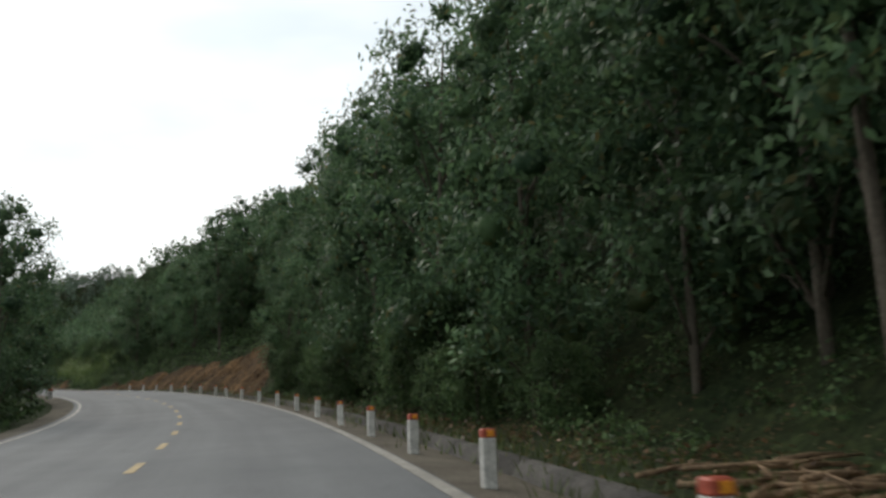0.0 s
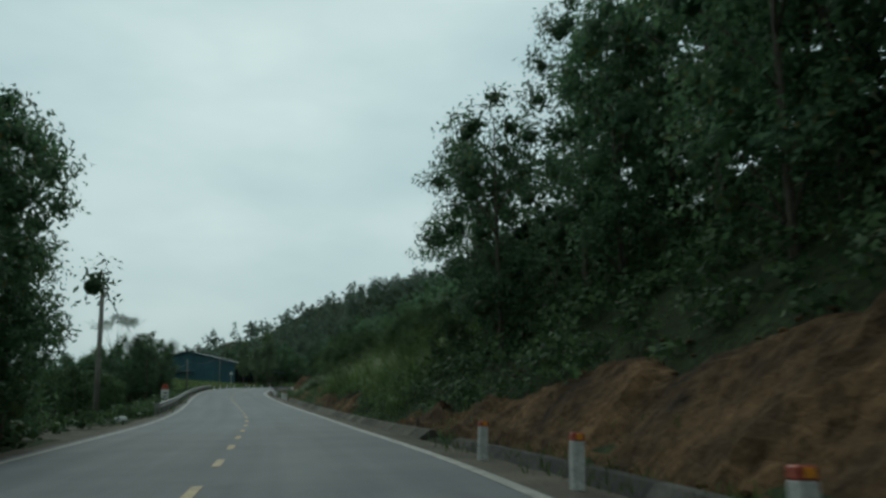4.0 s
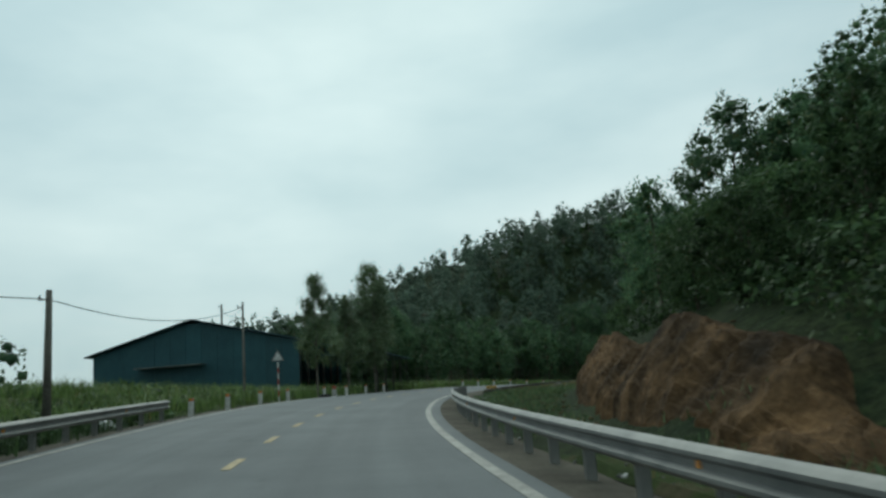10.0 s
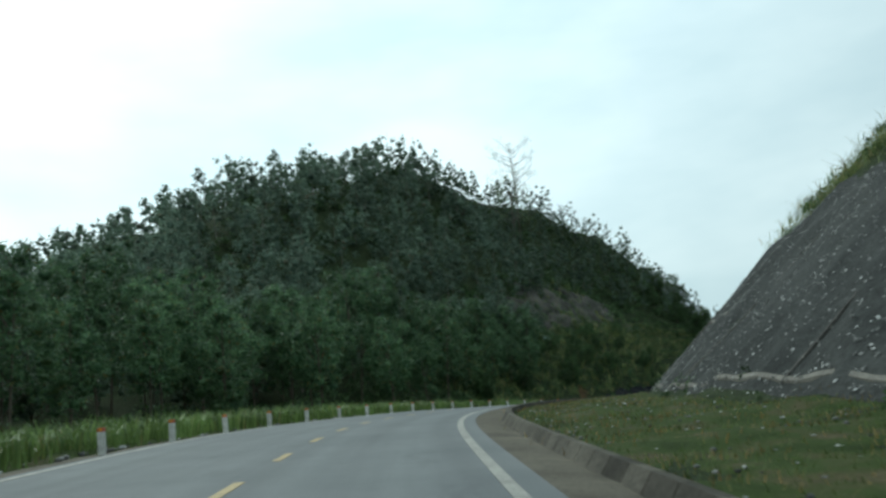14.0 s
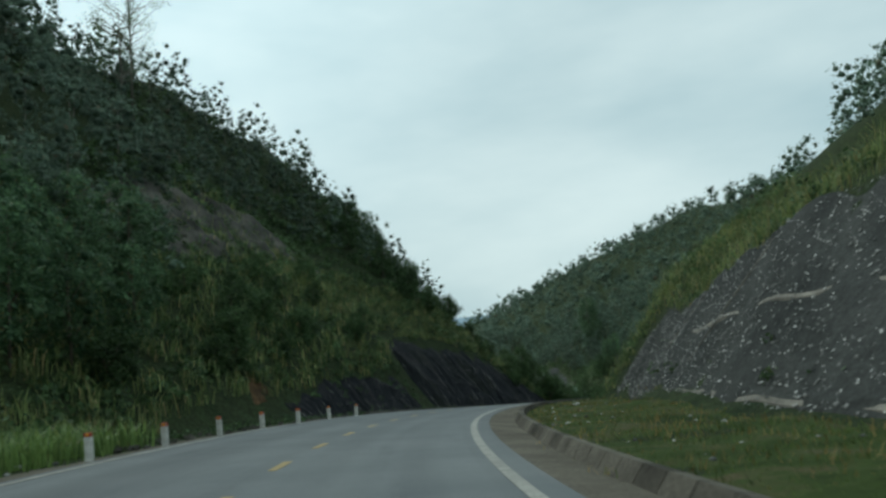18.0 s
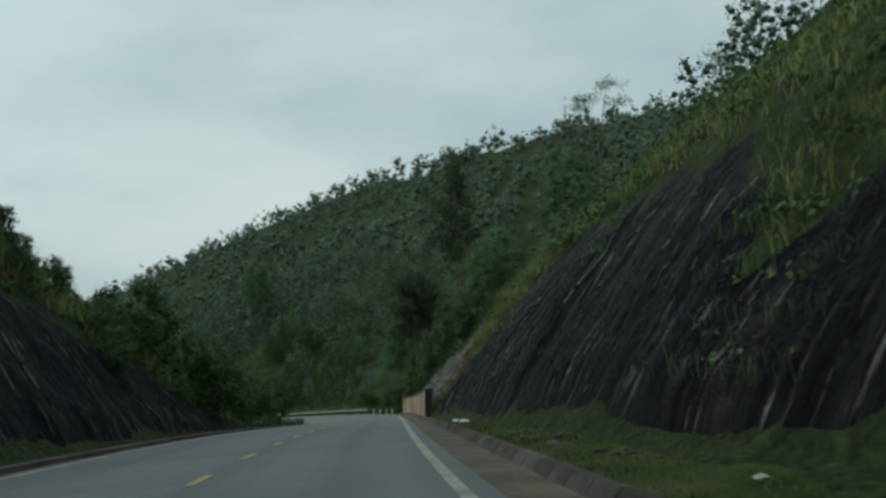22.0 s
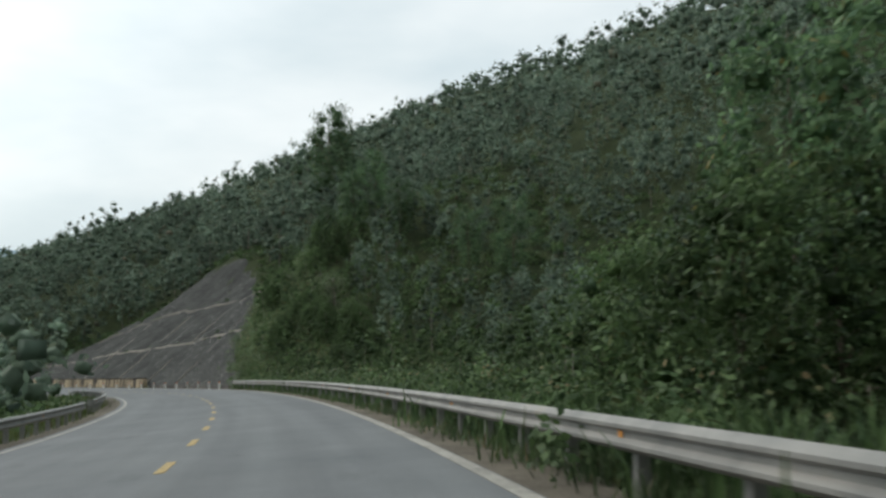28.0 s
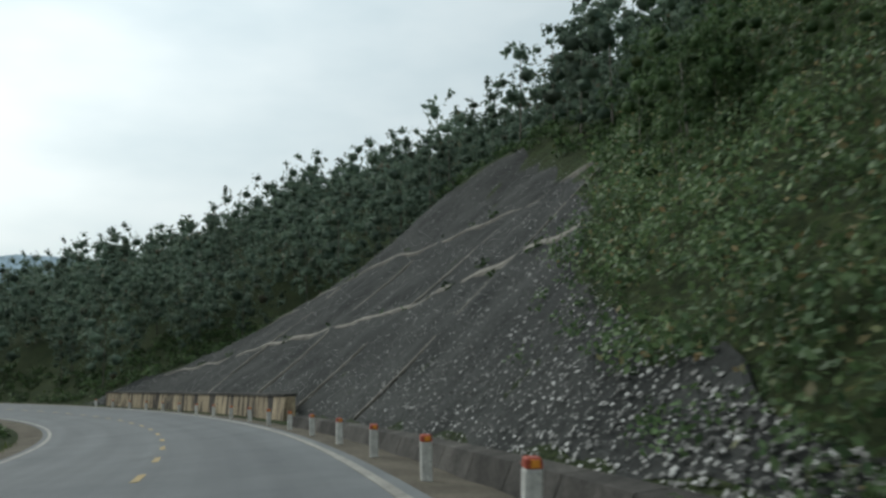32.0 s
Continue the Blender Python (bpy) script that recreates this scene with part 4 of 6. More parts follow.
# triangular warning sign on a striped pole
e = new("warning_sign")
for k in range(7):
    bm = bmesh.new()
    tube(bm, [(0, 0, 0.32 * k - 0.2), (0, 0, 0.32 * k + 0.115)], [0.04, 0.04], 10)
    part("pole_band", bm_mesh("pole_band", bm, M_RED if k % 2 else M_POST), e)
bm = bmesh.new()
r = 0.42
tri = [(r * math.sin(a), -0.05, 2.3 + r * math.cos(a)) for a in (0, math.tau / 3, 2 * math.tau / 3)]
f = bm.faces.new([bm.verts.new(p) for p in tri])
ex = bmesh.ops.extrude_face_region(bm, geom=[f])
bmesh.ops.translate(bm, vec=(0, 0.02, 0), verts=[q for q in ex["geom"] if isinstance(q, bmesh.types.BMVert)])
part("plate", bm_mesh("plate", bm, M_STEEL), e, "triangular grey plate")
bm = bmesh.new()
f = bm.faces.new([bm.verts.new((p[0] * 0.72, -0.056, 2.3 + (p[2] - 2.3) * 0.72)) for p in tri])
ex = bmesh.ops.extrude_face_region(bm, geom=[f])
bmesh.ops.translate(bm, vec=(0, -0.004, 0), verts=[q for q in ex["geom"] if isinstance(q, bmesh.types.BMVert)])
part("face", bm_mesh("face", bm, M_PLASTIC), e, "faded pale sign face")
e.matrix_basis = Matrix.Translation(place(230, -5.6, 0.1)) @ pose(0, 0, 0, 0, 0, heading(229) + 8)
tagged(e, "triangular warning sign on a red and white pole", "traffic sign")

# striped barrier block in the gutter
e = new("barrier_block")
bm = bmesh.new()
box(bm, 0.52, 1.0, 0.4, (0, 0, 0), 0.03, 0.86)
part("block", bm_mesh("block", bm, M_STRIPE), e)
for face, n in ((0, 3), (1, 5)):
    for k in range(n):
        bm = bmesh.new()
        L = 0.5 if face == 0 else 0.98
        x0 = -L / 2 + L * (k + 0.15) / n
        w = L / n * 0.5
        lean = 0.07
        q = [(x0, 0.02), (x0 + w, 0.02), (min(x0 + w + lean, L / 2 - 0.02), 0.37), (min(x0 + lean, L / 2 - 0.06), 0.37)]
        if face == 0:
            vs = [(px * (1 - 0.14 * pz / 0.4), -0.503 + 0.07 * pz / 0.4, pz) for px, pz in q]
            vec = (0, -0.004, 0)
        else:
            vs = [(-0.263 + 0.036 * pz / 0.4, px * (1 - 0.14 * pz / 0.4), pz) for px, pz in q]
            vec = (-0.004, 0, 0)
        f = bm.faces.new([bm.verts.new(p) for p in vs])
        ex = bmesh.ops.extrude_face_region(bm, geom=[f])
        bmesh.ops.translate(bm, vec=vec, verts=[v for v in ex["geom"] if isinstance(v, bmesh.types.BMVert)])
        part("stripe", bm_mesh("stripe", bm, M_BLACK), e, "slanting black stripe")
e.matrix_basis = Matrix.Translation(place(244.2, 4.45, -0.06)) @ pose(0, 0, 0, 0, 0, heading(244) - 28) @ Matrix.Scale(0.82, 4)
tagged(e, "yellow and black striped concrete barrier block", "barrier block")

# old tyre round a marker post
bm = bmesh.new()
ring = []
for k in range(20):
    a = k * math.tau / 20
    ring.append([bm.verts.new(((0.26 + 0.1 * math.cos(b * math.tau / 8)) * math.cos(a), (0.26 + 0.1 * math.cos(b * math.tau / 8)) * math.sin(a), 0.11 + 0.1 * math.sin(b * math.tau / 8))) for b in range(8)])
for k in range(20):
    for b in range(8):
        bm.faces.new((ring[k][b], ring[(k + 1) % 20][b], ring[(k + 1) % 20][(b + 1) % 8], ring[k][(b + 1) % 8]))
tyre = new("tyre", bm_mesh("tyre", bm, M_RUBBER, True))
tyre.matrix_basis = Matrix.Translation(place(236.3, -4.78, -0.06))
tagged(tyre, "old black tyre lying round a marker post", "tyre")

# metal shed: dark teal gabled hall on columns
def shed():
    e = new("metal_shed")
    half, depth, eave, apex = 10.0, 12.0, 5.0, 7.5
    zb = -0.6
    for y0 in (0.0, depth):
        for k in range(-6, 7):
            bm = bmesh.new()
            xa, xb = k * half / 6.5 - half / 13, k * half / 6.5 + half / 13
            lo = zb
            za, zz = eave + (apex - eave) * (1 - abs(xa) / half), eave + (apex - eave) * (1 - abs(xb) / half)
            f = bm.faces.new([bm.verts.new(p) for p in ((xa + 0.01, y0, lo), (xb - 0.01, y0, lo), (xb - 0.01, y0, zz - 0.1), (xa + 0.01, y0, za - 0.1))])
            ex = bmesh.ops.extrude_face_region(bm, geom=[f])
            bmesh.ops.translate(bm, vec=(0, 0.06, 0), verts=[v for v in ex["geom"] if isinstance(v, bmesh.types.BMVert)])
            part("wall_sheet", bm_mesh("wall_sheet", bm, M_TEAL), e)
    bm = bmesh.new()
    box(bm, 0.06, depth - 0.2, eave - zb - 0.1, (-half + 0.1, depth / 2, zb), 0.0)
    part("side_wall", bm_mesh("side_wall", bm, M_TEAL), e)
    for side in (-1, 1):
        for k in range(8):
            bm = bmesh.new()
            ya, yb = k * (depth + 1.2) / 8 - 0.6, (k + 1) * (depth + 1.2) / 8 - 0.6
            q = [(0, apex), (side * (half + 0.6), eave - 0.14)]
            f = bm.faces.new([bm.verts.new((p[0], yy, p[1])) for p, yy in ((q[0], ya + 0.01), (q[1], ya + 0.01), (q[1], yb - 0.01), (q[0], yb - 0.01))])
            ex = bmesh.ops.extrude_face_region(bm, geom=[f])
            bmesh.ops.translate(bm, vec=(0, 0, 0.09), verts=[v for v in ex["geom"] if isinstance(v, bmesh.types.BMVert)])
            part("roof_sheet", bm_mesh("roof_sheet", bm, M_ROOF), e)
    bm = bmesh.new()
    box(bm, 6.5, 1.2, 0.06, (-2, -0.65, 3.4), 0.0)
    part("awning", bm_mesh("awning", bm, M_STEEL), e, "pale sheet awning")
    for k in range(6):
        bm = bmesh.new()
        box(bm, 0.22, 0.22, eave - zb - 0.15, (half - 0.2, 0.6 + k * (depth - 1.2) / 5, zb), 0.01)
        part("column", bm_mesh("column", bm, M_DARK_CONCRETE), e)
    bm = bmesh.new()
    box(bm, 6.6, depth, 0.08, (half + 3.9, depth / 2, 3.35), 0.0)
    part("lean_to_roof", bm_mesh("lean_to_roof", bm, M_ROOF), e)
    for k in range(5):
        bm = bmesh.new()
        box(bm, 0.11, 0.11, 3.34 - zb, (half + 6.9, 0.5 + k * (depth - 1) / 4, zb), 0.01)
        part("column", bm_mesh("column", bm, M_DARK_CONCRETE), e)
    e.matrix_basis = Matrix.Translation(place(254, -24.0, 0.2)) @ pose(0, 0, 0, 0, 0, heading(254) + 4)
    return tagged(e, "dark teal sheet-metal shed with a shallow gabled roof", "shed")


shed()

# heap of cut branches below the forest
pile = new("log_pile")
for k in range(64):
    s, u, lay = rng.uniform(5.2, 10.5), rng.uniform(6.5, 8.9), k // 26
    L, r = rng.uniform(0.7, 1.7), rng.uniform(0.018, 0.045)
    a = radians(heading(s)) + rng.normal(0.15, 0.35)
    d = Vector((math.cos(a), math.sin(a), 0))
    e0, e1 = (Vector([float(w) for w in land(s + k2 * d.y * L / 2, u + k2 * d.x * L / 2)]) for k2 in (-1, 1))
    lift = Vector((0, 0, 0.04 + 0.07 * lay))
    bm = bmesh.new()
    tube(bm, [e0 + lift, (e0 + e1) / 2 + lift + Vector((0, 0, 0.03)), e1 + lift], [r, r * 0.95, r * 0.8], 7)
    part("branch", bm_mesh("branch", bm, M_WOOD, True), pile)
tagged(pile, "loose heap of cut brown branches at the forest edge", "log pile")
for k in range(26):
    s, u = rng.uniform(161, 169), rng.uniform(5.6, 7.6)
    x, y, z = land(s, u)
    a = rng.uniform(0, math.pi)
    d = Vector((math.cos(a), math.sin(a), 0)) * rng.uniform(0.3, 0.8)
    c = Vector((float(x), float(y), float(z) + 0.05 + 0.006 * k))
    bm = bmesh.new()
    tube(bm, [c - d, c + d], [0.05, 0.045], 6)
    if k == 0:
        scrap = new("log_pile")
        tagged(scrap, "scattered pale offcuts of wood on the verge", "log pile")
    part("branch", bm_mesh("branch", bm, M_WOOD, True), scrap)

# loose litter and stones
def lump(size, mat, squash=0.6):
    bm = bmesh.new()
    bmesh.ops.create_icosphere(bm, subdivisions=2, radius=size)
    for v in bm.verts:
        k = 1 + 0.35 * noise.noise(v.co * (2.2 / size) + Vector((size * 70, 0, 0)))
        v.co = Vector((v.co.x * k, v.co.y * k, v.co.z * k * squash))
    return bm_mesh("lump", bm, mat, False)


for s, u, size, mat, nm, label in ((435, 6.2, 0.24, M_PLASTIC, "rubbish_bag", "pale plastic bag lying on the verge"), (438.5, 6.1, 0.18, M_PLASTIC, "rubbish_bag", "crumpled white rubbish bag on the grass"),
                                   (249, 8.6, 0.3, M_CONCRETE, "rubbish_bag", "crumpled grey sheet on the grass verge"), (606, 6.4, 0.2, M_STONE, "boulder", "pale loose boulder at the slope's foot"),
                                   (120, -6.2, 0.3, M_PLASTIC, "rubbish_bag", "white bag at the foot of a pole"), (209, -6.2, 0.35, M_PLASTIC, "rubbish_bag", "white rubbish bag behind the guardrail"),
                                   (370, 7.5, 0.2, M_STONE, "boulder", "small pale stone on the verge"), (407, 7.0, 0.12, M_STONE, "boulder", "small pale stone at the rock's foot")):
    x, y, z = land(s, u)
    o = new(nm, lump(size, mat))
    o.matrix_basis = Matrix.Translation((float(x), float(y), float(z) + size * 0.3)) @ pose(0, 0, 0, 0, 0, 40 * s)
    tagged(o, label, nm.replace("_", " "))

# ---- plants ----
def leaves(centres, per, sigma, length, droop=0.0, width=0.42, out=None, stray=0.5):
    """Rhombic leaves strewn round centres, facing outwards where that is given: verts and quads."""
    c = np.repeat(np.asarray(centres), per, 0)
    n = len(c)
    p = c + np.clip(rng.normal(0, 1, (n, 3)), -1.7, 1.7) * sigma
    d = rng.normal(0, 1, (n, 3))
    if out is None:
        d[:, 2] -= droop
        d /= np.linalg.norm(d, axis=1)[:, None]
        w = np.cross(d, rng.normal(0, 1, (n, 3)) + (0, 0, 1.2))
    else:
        nrm = np.repeat(out / (np.linalg.norm(out, axis=1)[:, None] + 1e-6), per, 0) + rng.normal(0, stray, (n, 3))
        nrm /= np.linalg.norm(nrm, axis=1)[:, None]
        d[:, 2] -= droop
        d -= nrm * np.sum(d * nrm, 1)[:, None]
        d /= np.linalg.norm(d, axis=1)[:, None] + 1e-6
        w = np.cross(nrm, d)
    w /= np.linalg.norm(w, axis=1)[:, None] + 1e-6
    L = (length * rng.uniform(0.6, 1.25, n))[:, None]
    mid = p + d * L * 0.45
    v = np.stack([p, mid + w * L * width * 0.5, p + d * L, mid - w * L * width * 0.5], 1).reshape(-1, 3)
    return v, np.arange(n * 4).reshape(-1, 4)


def crown_centres(n, base, top, radius, shape="round", lobes=26, size=0.34):
    """Clump centres on the shells of leafy lobes, their outward ways, and the lobes."""
    q = (np.arange(lobes) + rng.uniform(0, 1, lobes)) / lobes
    if shape == "cone":
        prof = np.clip(1.05 - q, 0.08, 1) ** 0.75 * np.clip(q * 7, 0.35, 1)
    else:
        prof = np.sin(np.pi * (0.12 + 0.8 * q)) ** 0.6
    a = rng.uniform(0, math.tau) + np.arange(lobes) * 2.4 + rng.normal(0, 0.3, lobes)
    big = radius * size * rng.uniform(0.65, 1.3, lobes) * (0.55 + 0.45 * prof)
    rr = np.maximum(radius * prof * rng.uniform(0.45, 1.05, lobes) - big * 0.5, 0)
    hub = np.stack([rr * np.cos(a), rr * np.sin(a), base + big * 0.5 + (top - base - big) * q], 1)
    k = rng.choice(lobes, n, p=big ** 2 / np.sum(big ** 2))
    o = rng.normal(0, 1, (n, 3)) + (0, 0, 0.35) + np.stack([np.cos(a), np.sin(a), np.zeros(lobes)], 1)[k] * 0.45
    o /= np.linalg.norm(o, axis=1)[:, None]
    c = hub[k] + o * (big[k] * rng.uniform(0.62, 1.06, n))[:, None] * (1, 1, 0.8)
    return c, o + (0, 0, 0.25), hub, big


BALL = np.array([(x, y, z) for x in (-1, 0, 1) for y in (-1, 0, 1) for z in (-1, 0, 1) if x or y or z], float)
BALL_FACES = []
for axis in range(3):
    for way in (-1.0, 1.0):
        for a0 in (-1.0, 0.0):
            for b0 in (-1.0, 0.0):
                quad = []
                for a1, b1 in ((0, 0), (1, 0), (1, 1), (0, 1)):
                    q = [a0 + a1, b0 + b1]
                    q.insert(axis, way)
                    quad.append(int(np.argmin(np.abs(BALL - q).sum(1))))
                BALL_FACES.append(quad if (way > 0) == (axis != 1) else quad[::-1])
BALL_FACES = np.array(BALL_FACES)
BALL = BALL / np.linalg.norm(BALL, axis=1)[:, None]
CUBE = np.array([(x, y, z) for x in (-1, 1) for y in (-1, 1) for z in (-1, 1)]) * 0.62
CUBE_FACES = np.array([(0, 1, 3, 2), (4, 6, 7, 5), (0, 4, 5, 1), (2, 3, 7, 6), (0, 2, 6, 4), (1, 5, 7, 3)])


def hearts(hub, size, first, coarse=False):
    """Dense leafy hearts of the lobes, one lopsided lump each, with shared corners: verts and quads."""
    shape, quads = (CUBE, CUBE_FACES) if coarse else (BALL, BALL_FACES)
    vs, fs = [], []
    for h, r in zip(hub, size):
        m = np.array(Matrix.Rotation(rng.uniform(0, math.tau), 3, "Z") @ Matrix.Rotation(rng.uniform(0, 0.9), 3, "X"))
        vs.append(h + (shape * rng.uniform(0.74, 1.16, (len(shape), 1))) @ m.T * r * (1, 1, 0.85))
        fs.append(quads + first)
        first += len(shape)
    return np.concatenate(vs), np.concatenate(fs)


def tree_meshes(height, crown_base, radius, clumps, per, leaf, mat, bark, shape="round", droop=0.2, girth=0.13, sigma=0.2, lean=0.25, lobes=26, heart=0.34):
    c, o, hub, big = crown_centres(clumps, crown_base, height, radius, shape, lobes)
    v = leaves(c, per, sigma, leaf, droop, 0.42, o, 0.6)[0]
    k = rng.integers(0, len(hub), clumps)
    way = rng.normal(0, 1, (len(k), 3)) + (0, 0, 0.3)
    way /= np.linalg.norm(way, axis=1)[:, None]
    inner = hub[k] + way * (big[k] * rng.uniform(0.1, 0.6, len(k)))[:, None]
    v = np.concatenate([v, leaves(inner, 4, sigma * 0.6, leaf * 1.15, droop, 0.5, way, 0.5)[0]])
    f = np.arange(len(v)).reshape(-1, 4)
    hv, hf = hearts(hub, big * heart, len(v))
    crown = mesh_from("crown", np.concatenate([v, hv]), np.concatenate([f, hf]), mat, True)
    bm = bmesh.new()
    bend = rng.normal(0, lean, 2)
    axis = lambda z: Vector((bend[0] * (z / height) ** 2, bend[1] * (z / height) ** 2, z))
    tube(bm, [axis(z) for z in np.linspace(-0.6, height * 0.93, 7)], np.linspace(girth, girth * 0.22, 7), 7)
    for k in range(9):
        tip = Vector(hub[int(rng.integers(len(hub)))])
        z = max(crown_base * 0.75, tip.z - rng.uniform(0.6, 1.8) - tip.xy.length * 0.4)
        z = min(z, height * 0.85)
        root = axis(z)
        mid = root.lerp(tip, 0.55) + Vector((0, 0, 0.15))
        tube(bm, [root, mid, tip], [girth * 0.42, girth * 0.26, girth * 0.1], 5)
    return bm_mesh("trunk", bm, bark, True), crown


def tree_thing(name, meshes, label, category="tree", group=""):
    e = new(name)
    part("trunk", meshes[0], e)
    part("crown", meshes[1], e)
    return tagged(e, label, category, group)


def stand(s, u, sink=0.0):
    x, y, z = land(s, u)
    return Vector((float(x), float(y), float(z) - sink))


def put(proto, s, u, scale=1.0, turn=None, sink=0.15):
    m = Matrix.Translation(stand(s, u, sink)) @ pose(0, 0, 0, rng.normal(0, 2), rng.normal(0, 2), rng.uniform(0, 360) if turn is None else turn)
    o = copy_thing(proto, m)
    o.scale = (scale, scale, scale * rng.uniform(0.92, 1.1))
    return o


ACACIA = [tree_thing("acacia_tree", tree_meshes(h, b, r, 250, 10, 0.29, L_ACACIA, M_BARK, "round", 0.1, 0.1), "tall dark green broad-leaved tree on the wooded slope", "tree", "trees of the roadside wood")
          for h, b, r in ((9.5, 2.0, 2.6), (11, 3.0, 2.5), (8.5, 1.0, 2.7), (10.5, 3.8, 2.3))]
LOW = [tree_thing("small_tree", tree_meshes(h, b, r, 180, 10, 0.25, L_BUSH, M_BARK, "round", 0.15, 0.07), "bushy low green tree among the undergrowth", "tree", "low trees of the verge")
       for h, b, r in ((4.6, 0.4, 1.9), (5.4, 0.8, 1.8), (3.6, 0.2, 1.7))]
FINE = [tree_thing("acacia_tree", tree_meshes(h, b, r, 520, 13, 0.19, L_ACACIA, M_BARK, "round", 0.1, 0.1), "broad-leaved green tree at the edge of the wood", "tree", "trees of the roadside wood")
        for h, b, r in ((9.0, 0.8, 2.6), (10.5, 2.2, 2.5))]
FINE_LOW = [tree_thing("small_tree", tree_meshes(h, b, r, 380, 13, 0.16, L_BUSH, M_BARK, "round", 0.15, 0.06), "leafy green bush-like tree beside the road", "tree", "low trees of the verge")
            for h, b, r in ((4.6, 0.2, 1.9), (3.8, 0.1, 1.8))]
for o in (*ACACIA, *LOW, *FINE, *FINE_LOW):
    o.matrix_basis = Matrix.Translation(stand(-55 - 3 * rng.uniform(0, 2), 14 + 4 * rng.uniform(0, 3)))


def scatter(sa, sb, ua, ub, gap, jitter=0.42):
    """Places on a jittered lattice; ua and ub may be functions of s."""
    out = []
    for i, s in enumerate(np.arange(sa, sb, gap)):
        lo, hi = (f(s) if callable(f) else f for f in (ua, ub))
        for w in np.arange(lo, hi, gap) if hi > lo else -np.arange(-lo, -hi, gap):
            out.append((s + rng.normal(0, jitter * gap), w + rng.normal(0, jitter * gap * 0.6) + (0.5 * gap if i % 2 else 0) * np.sign(w)))
    return out


near = []
# the wood where the drive begins
for s, u in scatter(19, 59, 7.6, 8.4, 2.9):
    near.append((LOW[int(rng.integers(3))], s, rng.uniform(7.3, 8.6), rng.uniform(0.6, 1.0)))
for s, u in scatter(-12, 60, 9.2, 15, 3.4):
    near.append((ACACIA[int(rng.integers(4)) if u > 10 or s < 18 else 2 * int(rng.integers(2))], s, max(u, 8.4 if s > 18 else 10.4), rng.uniform(0.9, 1.2) * (1.25 if s < 46 else 1.0)))
for s, u in scatter(65, 112, tabu((65, 13), (74, 12.4), (90, 11.5), (112, 10.5)), tabu((65, 18), (112, 17)), 3.6):
    near.append((ACACIA[int(rng.integers(4))], s, u, rng.uniform(0.95, 1.28)))
for s, u in scatter(116, 150, 9.2, 17, 3.6):
    near.append((LOW[int(rng.integers(3))], s, u, rng.uniform(0.6, 0.9)))
for s, u in scatter(152, 194, tabu((152, 10.4), (172, 10.6), (180, 12.2), (194, 12.4)), 18, 3.2):
    near.append((LOW[int(rng.integers(3))] if u < 12 else ACACIA[2 * int(rng.integers(2))], s, u, rng.uniform(0.7, 1.0) if u < 12 else rng.uniform(0.38, 0.52)))
for s, u in scatter(194, 241, tabu((194, 10.4), (210, 12.0), (222, 13.8), (241, 16)), tabu((194, 18), (241, 20)), 3.1):
    near.append((ACACIA[2] if s > 212 and rng.uniform() < 0.6 else LOW[int(rng.integers(3))], s, u, rng.uniform(0.6, 0.8)))
# left: the trees along the first bend, the line behind the guardrail
for s, u in scatter(37, 106, -7.0, -12, 4.6):
    near.append((ACACIA[2 * int(rng.integers(2))], s, min(u, -6.8), rng.uniform(0.85, 1.15)))
for s, u in ((98.5, -6.1), (101, -7.6), (95, -7.2), (104, -9.0), (97, -6.6)):
    near.append((ACACIA[2], s, u, 0.95))
for s, u in scatter(164, 190, -15, -24, 3.6):
    near.append((LOW[int(rng.integers(3))], s, u, rng.uniform(0.75, 1.05)))
for s, u in scatter(190, 206, -10.0, -22, 3.0):
    near.append((ACACIA[2] if rng.uniform() < 0.7 else LOW[int(rng.integers(3))], s, u, rng.uniform(0.75, 1.0)))
# left wood at the hill's foot
for s, u in scatter(276, 346, tabu((276, -16), (346, -13)), tabu((276, -25), (346, -23)), 4.2):
    near.append((ACACIA[int(rng.integers(4))], s, u, rng.uniform(0.8, 1.15)))
for s, u in scatter(346, 374, -11, -19, 3.6):
    near.append((ACACIA[2] if u < -13 else LOW[int(rng.integers(3))], s, u, rng.uniform(0.6, 0.9)))
for s, u in scatter(374, 398, -12.5, -19, 3.4):
    near.append((LOW[int(rng.integers(3))], s, u, rng.uniform(0.5, 0.8)))
for s, u in scatter(440, 457, -11, -17, 3.2):
    near.append((LOW[int(rng.integers(3))], s, u, rng.uniform(0.4, 0.65)))
for s, u in scatter(424, 450, -19, -30, 3.6):
    near.append((LOW[int(rng.integers(3))], s, u, rng.uniform(0.6, 0.95)))
# right, past the retaining wall and behind the long guardrail
for s, u in scatter(498, 540, tabu((498, 8.2), (512, 8.2), (540, 10)), 18, 3.4):
    near.append((LOW[int(rng.integers(3))] if u < 10 or rng.uniform() < 0.45 else ACACIA[int(rng.integers(4))], s, u, rng.uniform(0.85, 1.15)))
for s, u in scatter(456, 482, -8.6, -17, 3.2):
    near.append((LOW[int(rng.integers(3))], s, u, rng.uniform(0.85, 1.15)))
for p, s, u, k in near:
    if abs(u) < 12.5 and not 230 < s < 500:
        p = FINE_LOW[int(rng.integers(2))] if p in LOW else FINE[0 if p in (ACACIA[0], ACACIA[2]) else 1]
    put(p, s, u, k)

